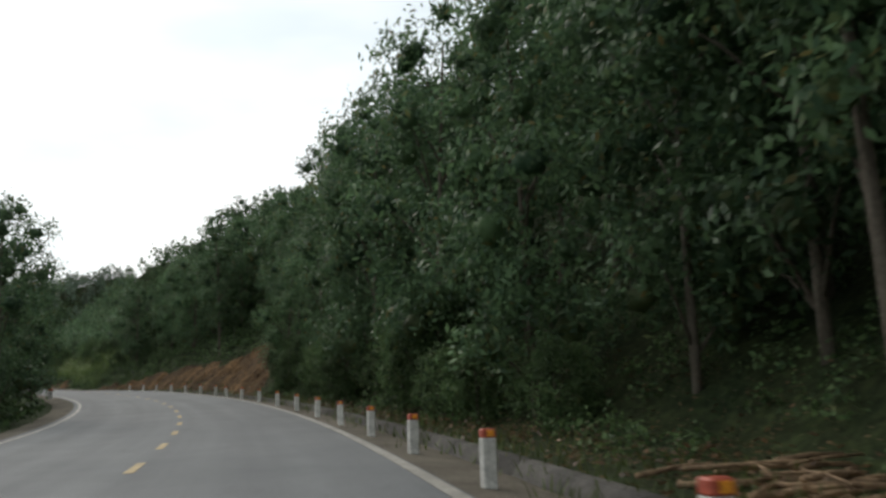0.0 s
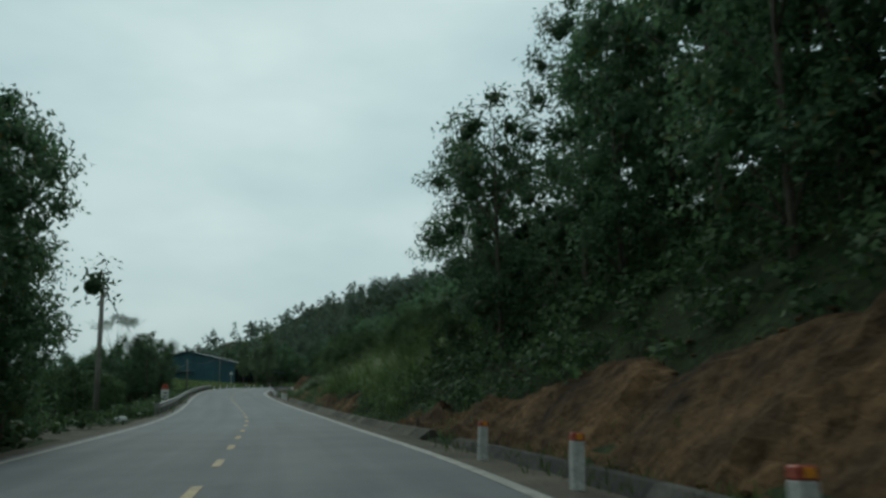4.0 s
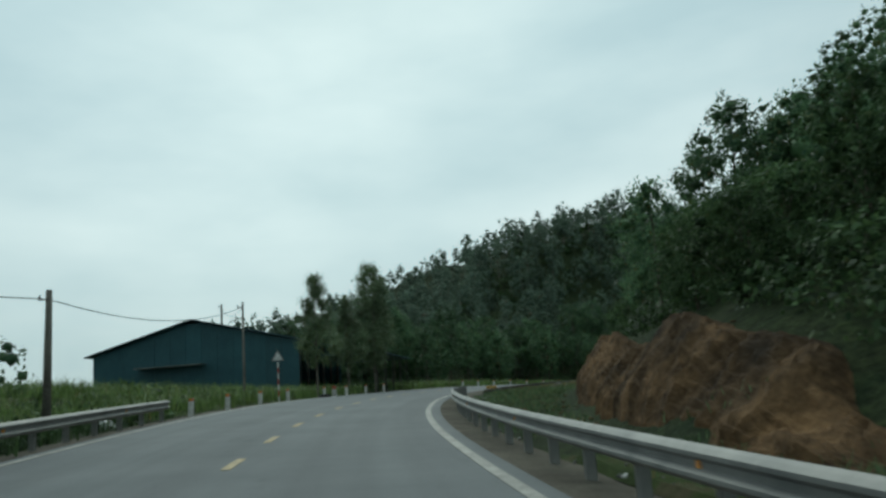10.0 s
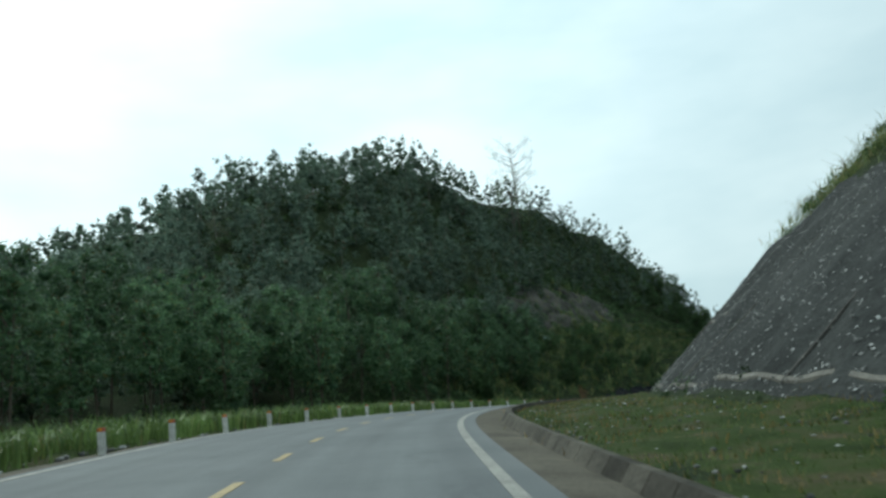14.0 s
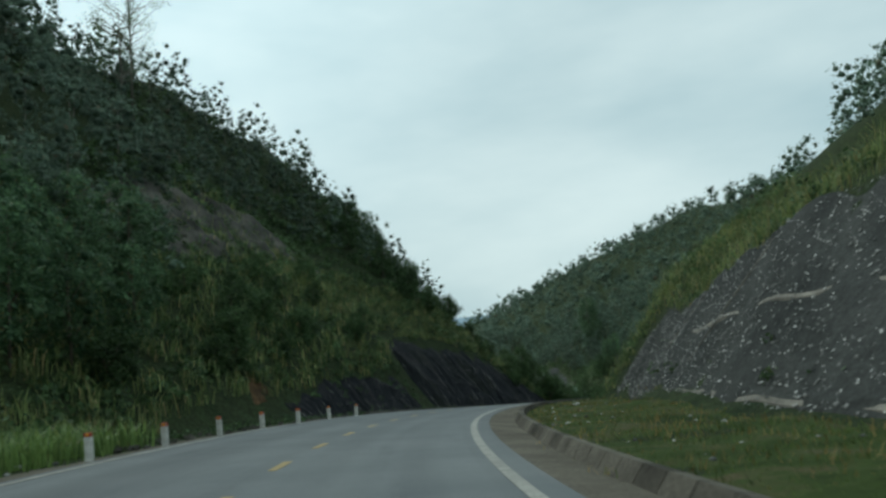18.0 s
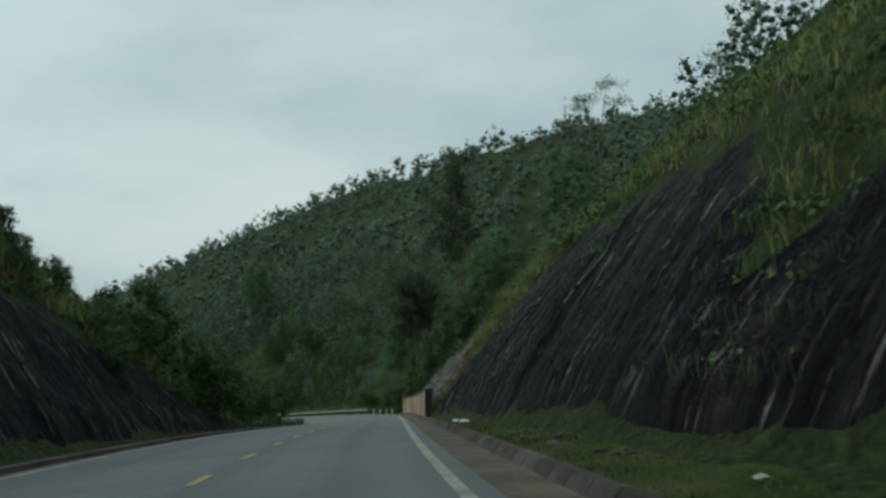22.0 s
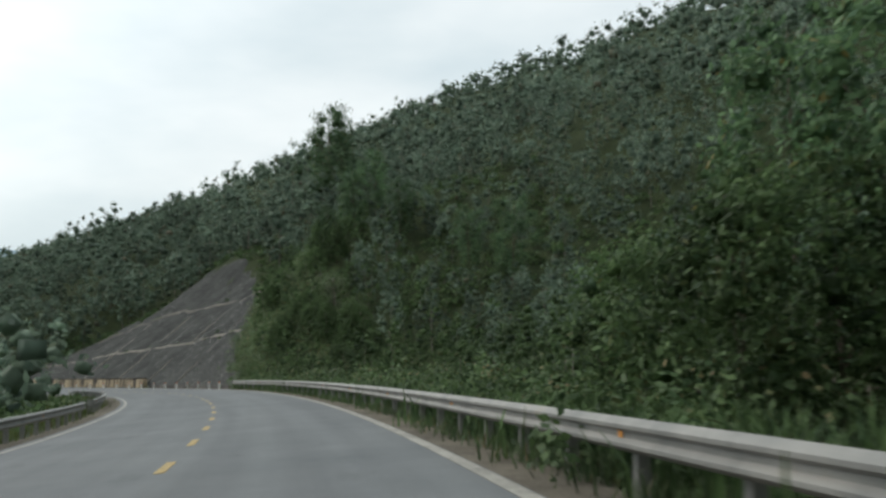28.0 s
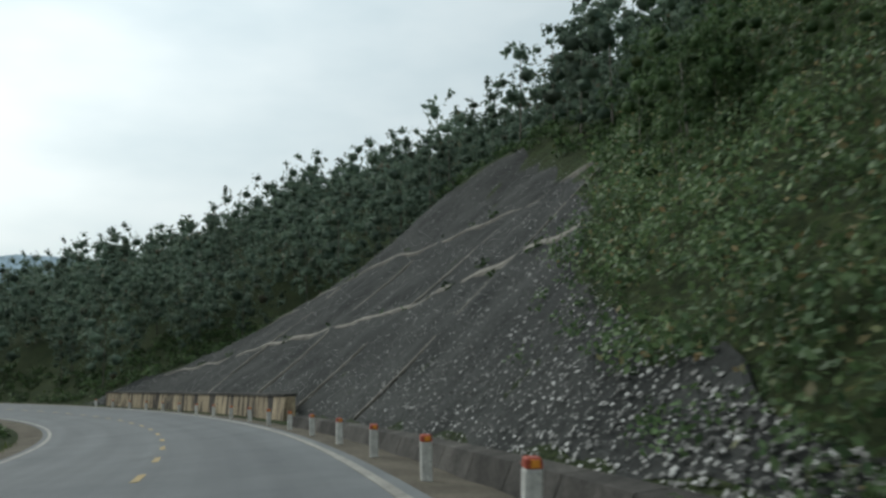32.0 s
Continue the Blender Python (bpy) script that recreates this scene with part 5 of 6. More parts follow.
# trees that stand out
euca = [tree_thing("eucalyptus_tree", tree_meshes(h, 2.2, r, n, 14, 0.17, L_EUCA, M_PALE_BARK, sh, 0.9, 0.1, 0.2, lobes=lo, heart=0.4), "slender eucalyptus with drooping pale green leaves", "tree", "eucalyptus trees by the shed") for h, r, n, sh, lo in ((8.9, 2.0, 560, "cone", 26), (8.0, 1.8, 460, "cone", 26), (11.3, 1.7, 1000, "round", 60))]
for o, (s, u) in zip(euca, ((241.4, -6.8), (249, -7.2), (254, -6.9))):
    o.matrix_basis = Matrix.Translation(stand(s, u, 0.1))


def umbrella_tree(height, spread, label):
    """Thin forked stems that carry flat layered feathery crowns."""
    bm = bmesh.new()
    tips = []
    for k in range(6):
        a = k * math.tau / 6 + rng.normal(0, 0.3)
        tip = Vector((spread * rng.uniform(0.35, 1) * math.cos(a), spread * rng.uniform(0.35, 1) * math.sin(a), height * rng.uniform(0.72, 1.0)))
        fork = Vector((0, 0, height * rng.uniform(0.35, 0.55)))
        tube(bm, [fork, fork.lerp(tip, 0.5) + Vector((0, 0, 0.2)), tip], [0.06, 0.045, 0.02], 5)
        tips.append(tip)
    tube(bm, [(0, 0, -0.4), (0.05, 0, height * 0.3), (0, 0, height * 0.6)], [0.11, 0.09, 0.05], 7)
    trunk = bm_mesh("trunk", bm, M_PALE_BARK, True)
    c = np.concatenate([np.array(t) + rng.normal(0, 1, (34, 3)) * (0.7, 0.7, 0.16) for t in tips])
    v, f = leaves(c, 11, 0.2, 0.22, 0.3)
    return tree_thing("umbrella_tree", (trunk, mesh_from("crown", v, f, L_ACACIA)), label)


for s, u, h, sp in ((203, -16.8, 13.0, 3.0), (114, 11.0, 9.0, 2.6), (119, 11.0, 7.0, 2.2), (122, -13, 7.0, 2.0), (478, 24.5, 14.0, 3.2)):
    umbrella_tree(h, sp, "thin-stemmed tree with flat feathery crowns").matrix_basis = Matrix.Translation(stand(s, u, 0.1))


def drooping_tree(height, label):
    """A tall bare-stemmed tree hung with drooping dark fronds."""
    bm = bmesh.new()
    tube(bm, [(0, 0, -1), (0.1, 0, height * 0.35), (-0.1, 0, height * 0.7), (0, 0, height)], [0.3, 0.24, 0.16, 0.06], 8)
    tube(bm, [(0.5, 0.2, -1), (0.7, 0.1, height * 0.3), (0.4, 0, height * 0.6)], [0.2, 0.16, 0.08], 7)
    cs = []
    for k in range(46):
        z = height * (0.58 + 0.42 * (k + rng.uniform(0, 1)) / 46)
        a, r = rng.uniform(0, math.tau), rng.uniform(2.0, 5.4) * (1.45 - 0.85 * z / height)
        tip = Vector((r * math.cos(a), r * math.sin(a), z + 0.3))
        tube(bm, [(0, 0, z - 0.6), Vector((0, 0, z)).lerp(tip, 0.6) + Vector((0, 0, 0.25)), tip], [0.06, 0.045, 0.02], 5)
        for q in np.linspace(0.3, 1, 5):
            cs.append(np.array(Vector((0, 0, z)).lerp(tip, q)) + rng.normal(0, 1, (7, 3)) * (0.25, 0.25, 0.4) - (0, 0, 0.3))
    v, f = leaves(np.concatenate(cs), 6, 0.16, 0.42, 1.6, 0.3)
    return tree_thing("drooping_tree", (bm_mesh("trunk", bm, M_BARK, True), mesh_from("crown", v, f, L_DROOP)), label)


drooping_tree(30, "tall tree hung with drooping dark fronds").matrix_basis = Matrix.Translation(stand(503, 15, 0.3))
drooping_tree(17.5, "dark drooping tree at the wood's edge").matrix_basis = Matrix.Translation(stand(508, 10, 0.3))


def bare_tree(height, label):
    bm = bmesh.new()
    tube(bm, [(0, 0, -0.5), (0.1, 0, height * 0.5), (0, 0.1, height)], [0.14, 0.1, 0.03], 6)
    tips = []
    for k in range(10 + int(2 * height)):
        z = height * rng.uniform(0.35, 0.92)
        a = rng.uniform(0, math.tau)
        tip = Vector((math.cos(a) * height * rng.uniform(0.1, 0.24), math.sin(a) * height * rng.uniform(0.1, 0.24), z + height * rng.uniform(0.06, 0.16)))
        tube(bm, [(0, 0, z), Vector((0, 0, z)).lerp(tip, 0.5) + Vector((0, 0, -0.1)), tip], [0.05, 0.035, 0.012], 5)
        tips.append(np.array(tip) + rng.normal(0, 0.35, (5, 3)))
    v, f = leaves(np.concatenate(tips), 9, 0.3, 0.22, 0.0)
    return tree_thing("sparse_tree", (bm_mesh("trunk", bm, M_PALE_BARK, True), mesh_from("crown", v, f, L_EUCA)), label)


for s, u, h in ((406, -41.5, 21), (402.5, -40, 13), (281, 44.5, 9.5), (473, 35, 8), (268, 27, 7)):
    bare_tree(h, "pale thin tree with few leaves on the crest").matrix_basis = Matrix.Translation(stand(s, u, 0.2))

# ---- woods that nobody could count ----
def low_tree(quads, leaf, lobes, core):
    h = rng.uniform(6.0, 8.0)
    far = quads < 130
    c, o, hub, big = crown_centres(quads, h * rng.uniform(0.0, 0.12) if far else h * rng.uniform(0.1, 0.3), h, rng.uniform(2.8, 3.5) if far else rng.uniform(2.0, 2.7), "cone" if rng.uniform() < 0.2 else "round", lobes, 0.5 if far else 0.36)
    v = leaves(c, 1, 0.06, leaf, 0.2, 0.55, o, 0.6)[0]
    hv, hf = hearts(hub, big * core, len(v), far)
    return np.concatenate([v, hv]), np.concatenate([np.arange(len(v)).reshape(-1, 4), hf]), h


def thicket(spots, quads, leaf, mat, label, size=(0.5, 1.2), name="undergrowth", droop=0.0, width=0.62):
    """Leafy domes of scrub on the ground, one mesh."""
    c, o = [], []
    for s, u in spots:
        x, y, z = land(s, u)
        k = rng.uniform(*size)
        n = int(quads * k * 1.2)
        d = rng.normal(0, 1, (n, 3)) + (0, 0, 0.2)
        d[:, 2] = np.abs(d[:, 2])
        d /= np.linalg.norm(d, axis=1)[:, None]
        reach = k * (0.85 + 0.3 * np.sin(5 * d[:, 0] + 9 * k) * np.cos(4 * d[:, 1] + k)) * rng.uniform(0.55, 1.0, n)
        c.append(d * reach[:, None] * (1, 1, 0.85) + (float(x), float(y), float(z)))
        o.append(d + (0, 0, 0.3))
    v, f = leaves(np.concatenate(c), 1, 0.05, leaf * 1.3, droop, width, np.concatenate(o), 0.5)
    return tagged(new(name, mesh_from(name, v, f, mat)), label, "undergrowth", kind="stuff")


def wood(spots, quads, leaf, mat, label, scale=(0.8, 1.25), trunk_gap=1, lobes=11, core=None, sink=0.3):
    """One mesh of many small crowns on the hillside, with their stems."""
    core = (0.46 if lobes > 11 else 0.5) if core is None else core
    kinds = [low_tree(quads, leaf, lobes, core) for _ in range(7)]
    vs, fs, ts, first = [], [], [], 0
    for k, (s, u) in enumerate(spots):
        kv, kf, h = kinds[int(rng.integers(7))]
        a, sc = rng.uniform(0, math.tau), rng.uniform(*scale)
        x, y, z = land(s, u)
        rot = np.array(((math.cos(a), -math.sin(a), 0), (math.sin(a), math.cos(a), 0), (0, 0, rng.uniform(0.85, 1.2))))
        base = np.array((float(x), float(y), float(z) - sink * rng.uniform(0.6, 1.0)))
        vs.append(kv @ rot.T * sc + base)
        fs.append(kf + first)
        first += len(kv)
        if trunk_gap and k % (trunk_gap + 1) == 0:
            w, top = 0.09 * sc, h * sc * 0.75
            d = rng.normal(0, 0.25, 2)
            ts.append(base + np.array([(w, 0, 0), (-w / 2, w * 0.87, 0), (-w / 2, -w * 0.87, 0), (d[0] + w * .3, d[1], top), (d[0] - w * .15, d[1] + w * .26, top), (d[0] - w * .15, d[1] - w * .26, top)]))
    v = np.concatenate(vs)
    o = new("wood", mesh_from("wood", v, np.concatenate(fs), mat, True))
    tagged(o, label, "woodland", kind="stuff")
    if ts:
        t = np.concatenate(ts)
        n = len(ts)
        f = (np.array([(0, 1, 4, 3), (1, 2, 5, 4), (2, 0, 3, 5)])[None] + np.arange(n)[:, None, None] * 6).reshape(-1, 4)
        tagged(part("stems", mesh_from("stems", t, f, M_PALE_BARK), o), kind="stuff")
    return o


wood(scatter(70, 116, 12.5, 19, 3.0), 420, 0.2, L_BUSH, "low trees crowding under the tall wood", (0.5, 0.75), lobes=13, core=0.4)
wood(scatter(540, 600, 10.5, 20, 3.2), 560, 0.24, L_BUSH, "low bushy trees behind the long guardrail", (0.4, 0.62), lobes=13, core=0.4)
wood([p for p in scatter(592, 640, 7.5, 26, 2.5) if p[1] > np.interp(p[0], [592, 601, 606, 609, 614, 621, 626, 632, 640], [7.2, 7.6, 8.4, 9.3, 10.3, 12.4, 16, 21, 24])], 520, 0.26, L_BUSH, "dense green bushes beside the stone slope", (0.25, 0.6), lobes=13, core=0.4)
wood(scatter(-30, 56, 14, 36, 4.6), 200, 0.5, L_ACACIA, "dense dark green wood on the first slope", (1.0, 1.4), lobes=12)
wood(scatter(56, 118, tabu((56, 18), (118, 14)), 40, 5.4), 260, 0.4, L_ACACIA, "tall pole-stemmed wood above the clay bank", (1.0, 1.35), lobes=11, core=0.25)
wood(scatter(118, 252, tabu((118, 15), (190, 16), (252, 20)), tabu((118, 40), (130, 34), (252, 38)), 3.8), 320, 0.32, L_ACACIA, "dense green wood covering the roadside hill", (0.5, 0.8), lobes=13, core=0.5)
wood(scatter(272, 396, tabu((272, -24), (346, -22), (374, -18), (396, -32)), tabu((272, -46), (320, -60), (396, -64)), 3.9), 340, 0.4, L_HAZY_FOREST, "thick mixed wood on the steep hill above the bend", (0.75, 1.25), lobes=14, core=0.42, sink=0.8)
wood(scatter(296, 396, tabu((296, -50), (320, -62), (396, -66)), tabu((296, -80), (320, -104), (396, -98)), 4.6), 220, 0.46, L_HAZY_FOREST, "trees along the crest of the wooded hill", (0.75, 1.2), lobes=12, sink=1.0)
wood(scatter(392, 448, tabu((392, -30), (448, -20)), tabu((394, -68), (446, -44)), 2.8), 170, 0.32, L_HAZY_FOREST, "small trees along the crest of the cut hill", (0.5, 0.9), lobes=12)
wood(scatter(238, 300, tabu((238, 20), (246, 22), (256, 28), (265, 32), (275, 34), (300, 34)), 58, 3.6), 260, 0.34, L_ACACIA, "dense dark green trees over the cut hill", (0.5, 0.8), lobes=13)
wood(scatter(300, 500, tabu((300, 30), (380, 30), (410, 27), (440, 21), (500, 17)), tabu((250, 38), (380, 42), (500, 46)), 4.0), 170, 0.38, L_HAZY_FOREST, "green wood above the cut slope", (0.4, 0.7), lobes=14)
wood(scatter(500, 640, tabu((500, 18), (604, 18), (612, 20), (640, 27)), 44, 4.2), 330, 0.39, L_HAZY_FOREST, "deep green forest climbing the mountainside", (0.5, 0.95), lobes=14, core=0.42)
wood(scatter(500, 640, 44, 78, 4.6), 150, 0.58, L_HAZY_FOREST, "deep green forest higher on the mountainside", (0.65, 1.1), lobes=12, core=0.45, sink=1.0)
thicket(scatter(575, 640, tabu((575, 20), (612, 21), (640, 28)), 46, 2.4), 60, 0.3, L_BUSH, "undergrowth between the forest trees", (0.8, 1.7))
wood(scatter(640, 785, tabu((640, 27), (659, 34), (684, 26), (697, 11), (785, 9)), 78, 4.8), 230, 0.44, L_HAZY_FOREST, "deep green forest beyond the stone slope", (1.0, 1.65), lobes=12, sink=1.0)
wood(scatter(500, 790, 78, 285, 5.9), 118, 0.58, L_HAZY_FOREST, "far forest covering the mountain's flank", (0.85, 1.5), 8, lobes=6, sink=2.6)
wood(scatter(478, 790, -13, -52, 7.0), 84, 0.7, L_HAZY_FOREST, "forest falling away below the road", (0.7, 1.1), 4, lobes=8)
wood(scatter(-30, 190, tabu((-30, -15), (110, -15), (120, -34), (190, -30)), -58, 6.4), 80, 0.8, L_ACACIA, "wood on the low side of the road", (0.6, 1.0), 3, lobes=9)
wood(scatter(190, 262, -44, -85, 6.0), 110, 0.7, L_ACACIA, "trees behind the metal shed", (0.75, 1.15), 3, lobes=9)


thicket([p for p in scatter(-30, 65, 6.6, 15, 1.4) if not (3 < p[0] < 11.5 and p[1] < 9.2) and not (p[0] > 59 and p[1] < 8 + 0.8 * (p[0] - 59)) and p[1] > 7.6 - (p[0] > 30)], 130, 0.1, L_BUSH, "dark undergrowth below the roadside trees", (0.4, 1.1))
thicket(scatter(64, 122, tabu((64, 10.6), (66, 11.4), (68.5, 12.0), (72, 10.2), (78, 9.5), (90, 9.1), (96, 8.3), (104, 7.8), (122, 7.2)), tabu((64, 19), (122, 16)), 1.2), 90, 0.17, L_BUSH, "green scrub hanging over the clay bank", (0.6, 1.5))
thicket(scatter(120, 200, tabu((120, 7.2), (150, 8.2), (154, 9.4), (172, 9.4), (178, 10.4), (190, 10.6), (200, 10.8)), 15, 1.3), 100, 0.16, L_BUSH, "dense green scrub above the low bank", (0.5, 1.3))
thicket(scatter(190, 245, tabu((190, 10.2), (196, 10.6), (199, 10.6), (208, 11.2), (217, 12.4), (224, 13.1), (232, 13.4), (240, 14), (245, 17)), tabu((190, 16), (245, 20)), 1.4), 110, 0.14, L_BUSH, "leafy scrub behind the guardrail", (0.5, 1.4))
thicket(scatter(200, 241, 5.6, tabu((200, 6.3), (222, 9.0), (241, 11.5)), 1.1), 70, 0.075, L_BUSH, "low weeds between guardrail and clay outcrop", (0.12, 0.35))
thicket(scatter(-20, 120, -6.4, -16, 1.7), 40, 0.26, L_BUSH, "low scrub on the valley side of the road", (0.4, 1.0))
thicket(scatter(124, 214, -6.0, -14, 1.6), 40, 0.26, L_BUSH, "green weeds behind the guardrail", (0.3, 0.9))
thicket(scatter(214, 262, -8.0, -24, 2.0), 44, 0.27, L_BUSH, "weeds and bushes round the shed", (0.4, 1.2))
thicket(scatter(262, 350, tabu((262, -9), (300, -9.5), (350, -8.5)), -19, 1.9), 90, 0.18, L_BUSH, "bushes along the foot of the wood", (0.7, 1.9))
thicket(scatter(346, 462, tabu((346, -9), (372, -12), (398, -12), (404, -15.5), (425, -14.5), (436, -14), (448, -12.4), (460, -9)), tabu((346, -22), (400, -36), (440, -30), (462, -16)), 1.45), 60, 0.24, L_BUSH, "shrubs and creepers on the cut hillside", (0.5, 1.4))
thicket(scatter(390, 500, tabu((390, 15.5), (425, 15), (456, 11), (465, 14), (490, 13), (500, 8)), tabu((390, 24), (500, 20)), 1.5), 42, 0.28, L_BUSH, "shrubs above the rock slope", (0.5, 1.3))
thicket(scatter(496, 614, tabu((496, 6.6), (516, 5.8), (594, 5.9), (600, 8), (606, 10.5), (614, 13.5)), 16, 1.7), 130, 0.13, L_BUSH, "lush green thicket behind the long guardrail", (0.5, 1.5))
thicket(scatter(592, 632, tabu((592, 6.2), (600, 6.4), (604, 6.7), (606, 7.3), (609, 8.2), (614, 9.2), (621, 11.3), (626, 14.9), (632, 19.7)), tabu((592, 13), (606, 14), (632, 27)), 1.05), 120, 0.12, L_REED, "lush bright green bushes beside the stone slope", (0.8, 1.6))
thicket(scatter(622, 706, tabu((622, 14.5), (632, 18.4), (640, 23), (650, 28), (659, 31.5), (672, 31), (684, 25), (691, 16), (697, 9), (706, 7)), tabu((606, 24), (625, 28), (640, 33), (659, 37), (684, 31), (706, 20)), 1.5), 44, 0.32, L_BUSH, "scrub along the top of the stone slope", (0.5, 1.3))
thicket(scatter(459, 478, -5.9, -13, 1.3), 80, 0.17, L_BUSH, "tangled roadside bushes by the gutter", (0.6, 1.4))
thicket(scatter(478, 700, -6.8, -14, 1.8), 40, 0.28, L_BUSH, "low green scrub on the drop side", (0.3, 0.9))


def blades(spots, per, height, mat, label, spread=0.25, name="tall_grass", width=0.02, bend=0.5):
    n = len(spots) * per
    base = np.repeat(np.array([np.array(stand(s, u)) for s, u in spots]), per, 0) + rng.normal(0, 1, (n, 3)) * (spread, spread, 0.02)
    a = rng.uniform(0, math.tau, n)
    h = height * rng.uniform(0.5, 1.2, n)
    d = np.stack([np.cos(a), np.sin(a), np.zeros(n)], 1)
    w = np.stack([-np.sin(a), np.cos(a), np.zeros(n)], 1) * (width * rng.uniform(0.7, 1.4, n))[:, None]
    up = np.array((0, 0, 1.0))
    mid = base + d * (h * bend * 0.25)[:, None] + up * (h * 0.6)[:, None]
    tip = base + d * (h * bend * rng.uniform(0.5, 1.3, n))[:, None] + up * (h * rng.uniform(0.75, 1.0, n))[:, None]
    quads = [base - w, base + w, mid + w, mid - w, mid - w, mid + w, tip + w * 0.15, tip - w * 0.15] if height > 0.3 else [base - w, base + w, tip + w * 0.3, tip - w * 0.3]
    v = np.stack(quads, 1).reshape(-1, 3)
    return tagged(new(name, mesh_from(name, v, np.arange(len(v)).reshape(-1, 4), mat)), label, "grass", kind="stuff")


blades(scatter(246, 390, tabu((246, 18.5), (262, 24), (275, 25), (300, 23.4), (330, 20.2), (360, 16.4), (380, 14.2), (390, 13)), tabu((256, 28), (330, 27), (390, 24)), 1.0), 20, 0.95, L_GRASS, "tall yellow-green grass above the stone slope", 0.45, width=0.012, bend=0.9)
blades(scatter(385, 462, tabu((385, 14), (387, 9), (397.5, 9), (400, 13.6), (406, 14.2), (410, 11.2), (412, 9.6), (414, 11.6), (417, 13), (425, 13.4), (441, 13.6), (447, 11.5), (456, 10), (462, 9)), tabu((388, 20), (462, 16)), 0.75), 16, 0.65, L_GRASS, "tall yellowed grass along the top of the rock", 0.3, width=0.013, bend=0.8)
thicket(scatter(385, 448, tabu((385, 14), (387, 9.5), (397.5, 9.5), (400, 14), (406, 14.6), (412, 11), (417, 13.4), (425, 13.8), (441, 13.8), (448, 12)), 17, 1.5), 60, 0.15, L_BUSH, "shrubs and ferns above the rock", (0.3, 0.9))
blades(scatter(449, 461, tabu((449, 11.5), (453, 8.5), (456, 5.8), (461, 5.8)), 10.5, 0.55), 14, 0.42, L_DRY, "brown dry grass on the slope between rock and wall", 0.3, width=0.014)
blades(scatter(447, 461, 9.8, 15, 0.6), 16, 0.7, L_GRASS, "yellow-green grass on the slope above the wall", 0.3, width=0.014)
thicket(scatter(448, 461, 7, 15, 1.7), 50, 0.13, L_BUSH, "low shrubs among dry grass beside the rock", (0.3, 0.7))
blades(scatter(398, 456, tabu((398, -15), (404, -15), (425, -14), (436, -13.6), (448, -12), (458, -9)), tabu((398, -24), (456, -16)), 0.85), 18, 0.9, L_GRASS, "tall pale grass over the dark rock", 0.35, width=0.016, bend=0.8)
blades(scatter(262, 350, -6.0, -11, 0.7), 20, 0.95, L_MEADOW, "green roadside grass behind the posts", 0.3, width=0.02)
blades(scatter(236, 392, 5.5, tabu((236, 13), (275, 12), (378, 10.3), (392, 8.3)), 0.55), 11, 0.13, L_TURF, "short verge grass with dry patches", 0.25, "verge_grass", 0.012)
blades(scatter(238, 385, 5.6, tabu((238, 12.6), (275, 11.6), (378, 10)), 1.5), 22, 0.18, L_DRY, "dead straw-coloured tufts on the grass verge", 0.35, "verge_grass", 0.012)
blades(scatter(392, 460, 5.5, tabu((392, 8.2), (440, 6.6), (460, 5.9)), 0.5), 16, 0.13, L_TURF, "short damp grass at the rock's foot", 0.2, "verge_grass", 0.012)
blades(scatter(-20, 96, 5.2, 7.4, 0.9), 14, 0.25, L_TURF, "sparse grass along the shoulder", 0.3, "verge_grass", 0.014)
blades(scatter(516, 598, 5.2, 8, 0.8), 22, 0.7, L_BUSH, "long green grass behind the guardrail", 0.3, width=0.018)
blades(scatter(124, 212, -5.5, -8, 0.9), 18, 0.5, L_BUSH, "green grass under the guardrail", 0.3, width=0.018)
blades(scatter(477, 640, -5.8, -9, 0.9), 16, 0.35, L_TURF, "short grass beyond the inner guardrail", 0.3, "verge_grass", 0.014)

thicket([(s + rng.normal(0, 0.5), u + rng.normal(0, 0.3)) for u, a, b in ((13.2, 628, 690), (20.6, 638, 684)) for s in np.arange(a, b, 2.3) if rng.uniform() < 0.45], 50, 0.2, L_BUSH, "small weeds rooted on the slope's ledges", (0.3, 0.8))
thicket([(rng.uniform(262, 380), rng.uniform(11.6, 13.0)) for k in range(40)], 40, 0.18, L_BUSH, "weeds at the foot of the stone slope", (0.15, 0.45))

# far ridges, the blue of aerial haze put into their colour
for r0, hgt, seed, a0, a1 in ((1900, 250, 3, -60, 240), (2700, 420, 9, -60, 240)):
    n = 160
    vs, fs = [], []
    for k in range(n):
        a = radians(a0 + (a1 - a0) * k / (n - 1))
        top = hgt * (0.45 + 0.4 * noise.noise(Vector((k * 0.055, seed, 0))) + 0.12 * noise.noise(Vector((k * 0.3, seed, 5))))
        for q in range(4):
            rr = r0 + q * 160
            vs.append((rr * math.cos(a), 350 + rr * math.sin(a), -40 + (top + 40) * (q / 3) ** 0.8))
    tagged(new("distant_ridge", mesh_from("distant_ridge", vs, grid_faces(n, 4), M_FAR_HAZE, True)), "distant mountain ridge with pale blue haze in its colour", "mountain", kind="structure")

blades(scatter(116, 150, tabu((116, 7.2), (150, 7.6)), 12, 0.9), 30, 1.7, L_MEADOW, "tall arching green reeds on the bank", 0.4, width=0.012, bend=1.3)
blades([p for p in scatter(100, 196, 5.95, 8.0, 0.5) if not (127 < p[0] < 152 and p[1] < 7.4)], 18, 0.22, L_REED, "weeds on the lip of the ditch", 0.25, width=0.014)
thicket([p for p in scatter(118, 196, 6.1, 8.4, 0.7) if not (p[0] > 151 and p[1] < 8.8) and not (p[1] < 7.3 and 127 < p[0] < 153 and rng.uniform() < 0.85)], 60, 0.11, L_BUSH, "bushes hanging over the low clay bank", (0.25, 0.75))
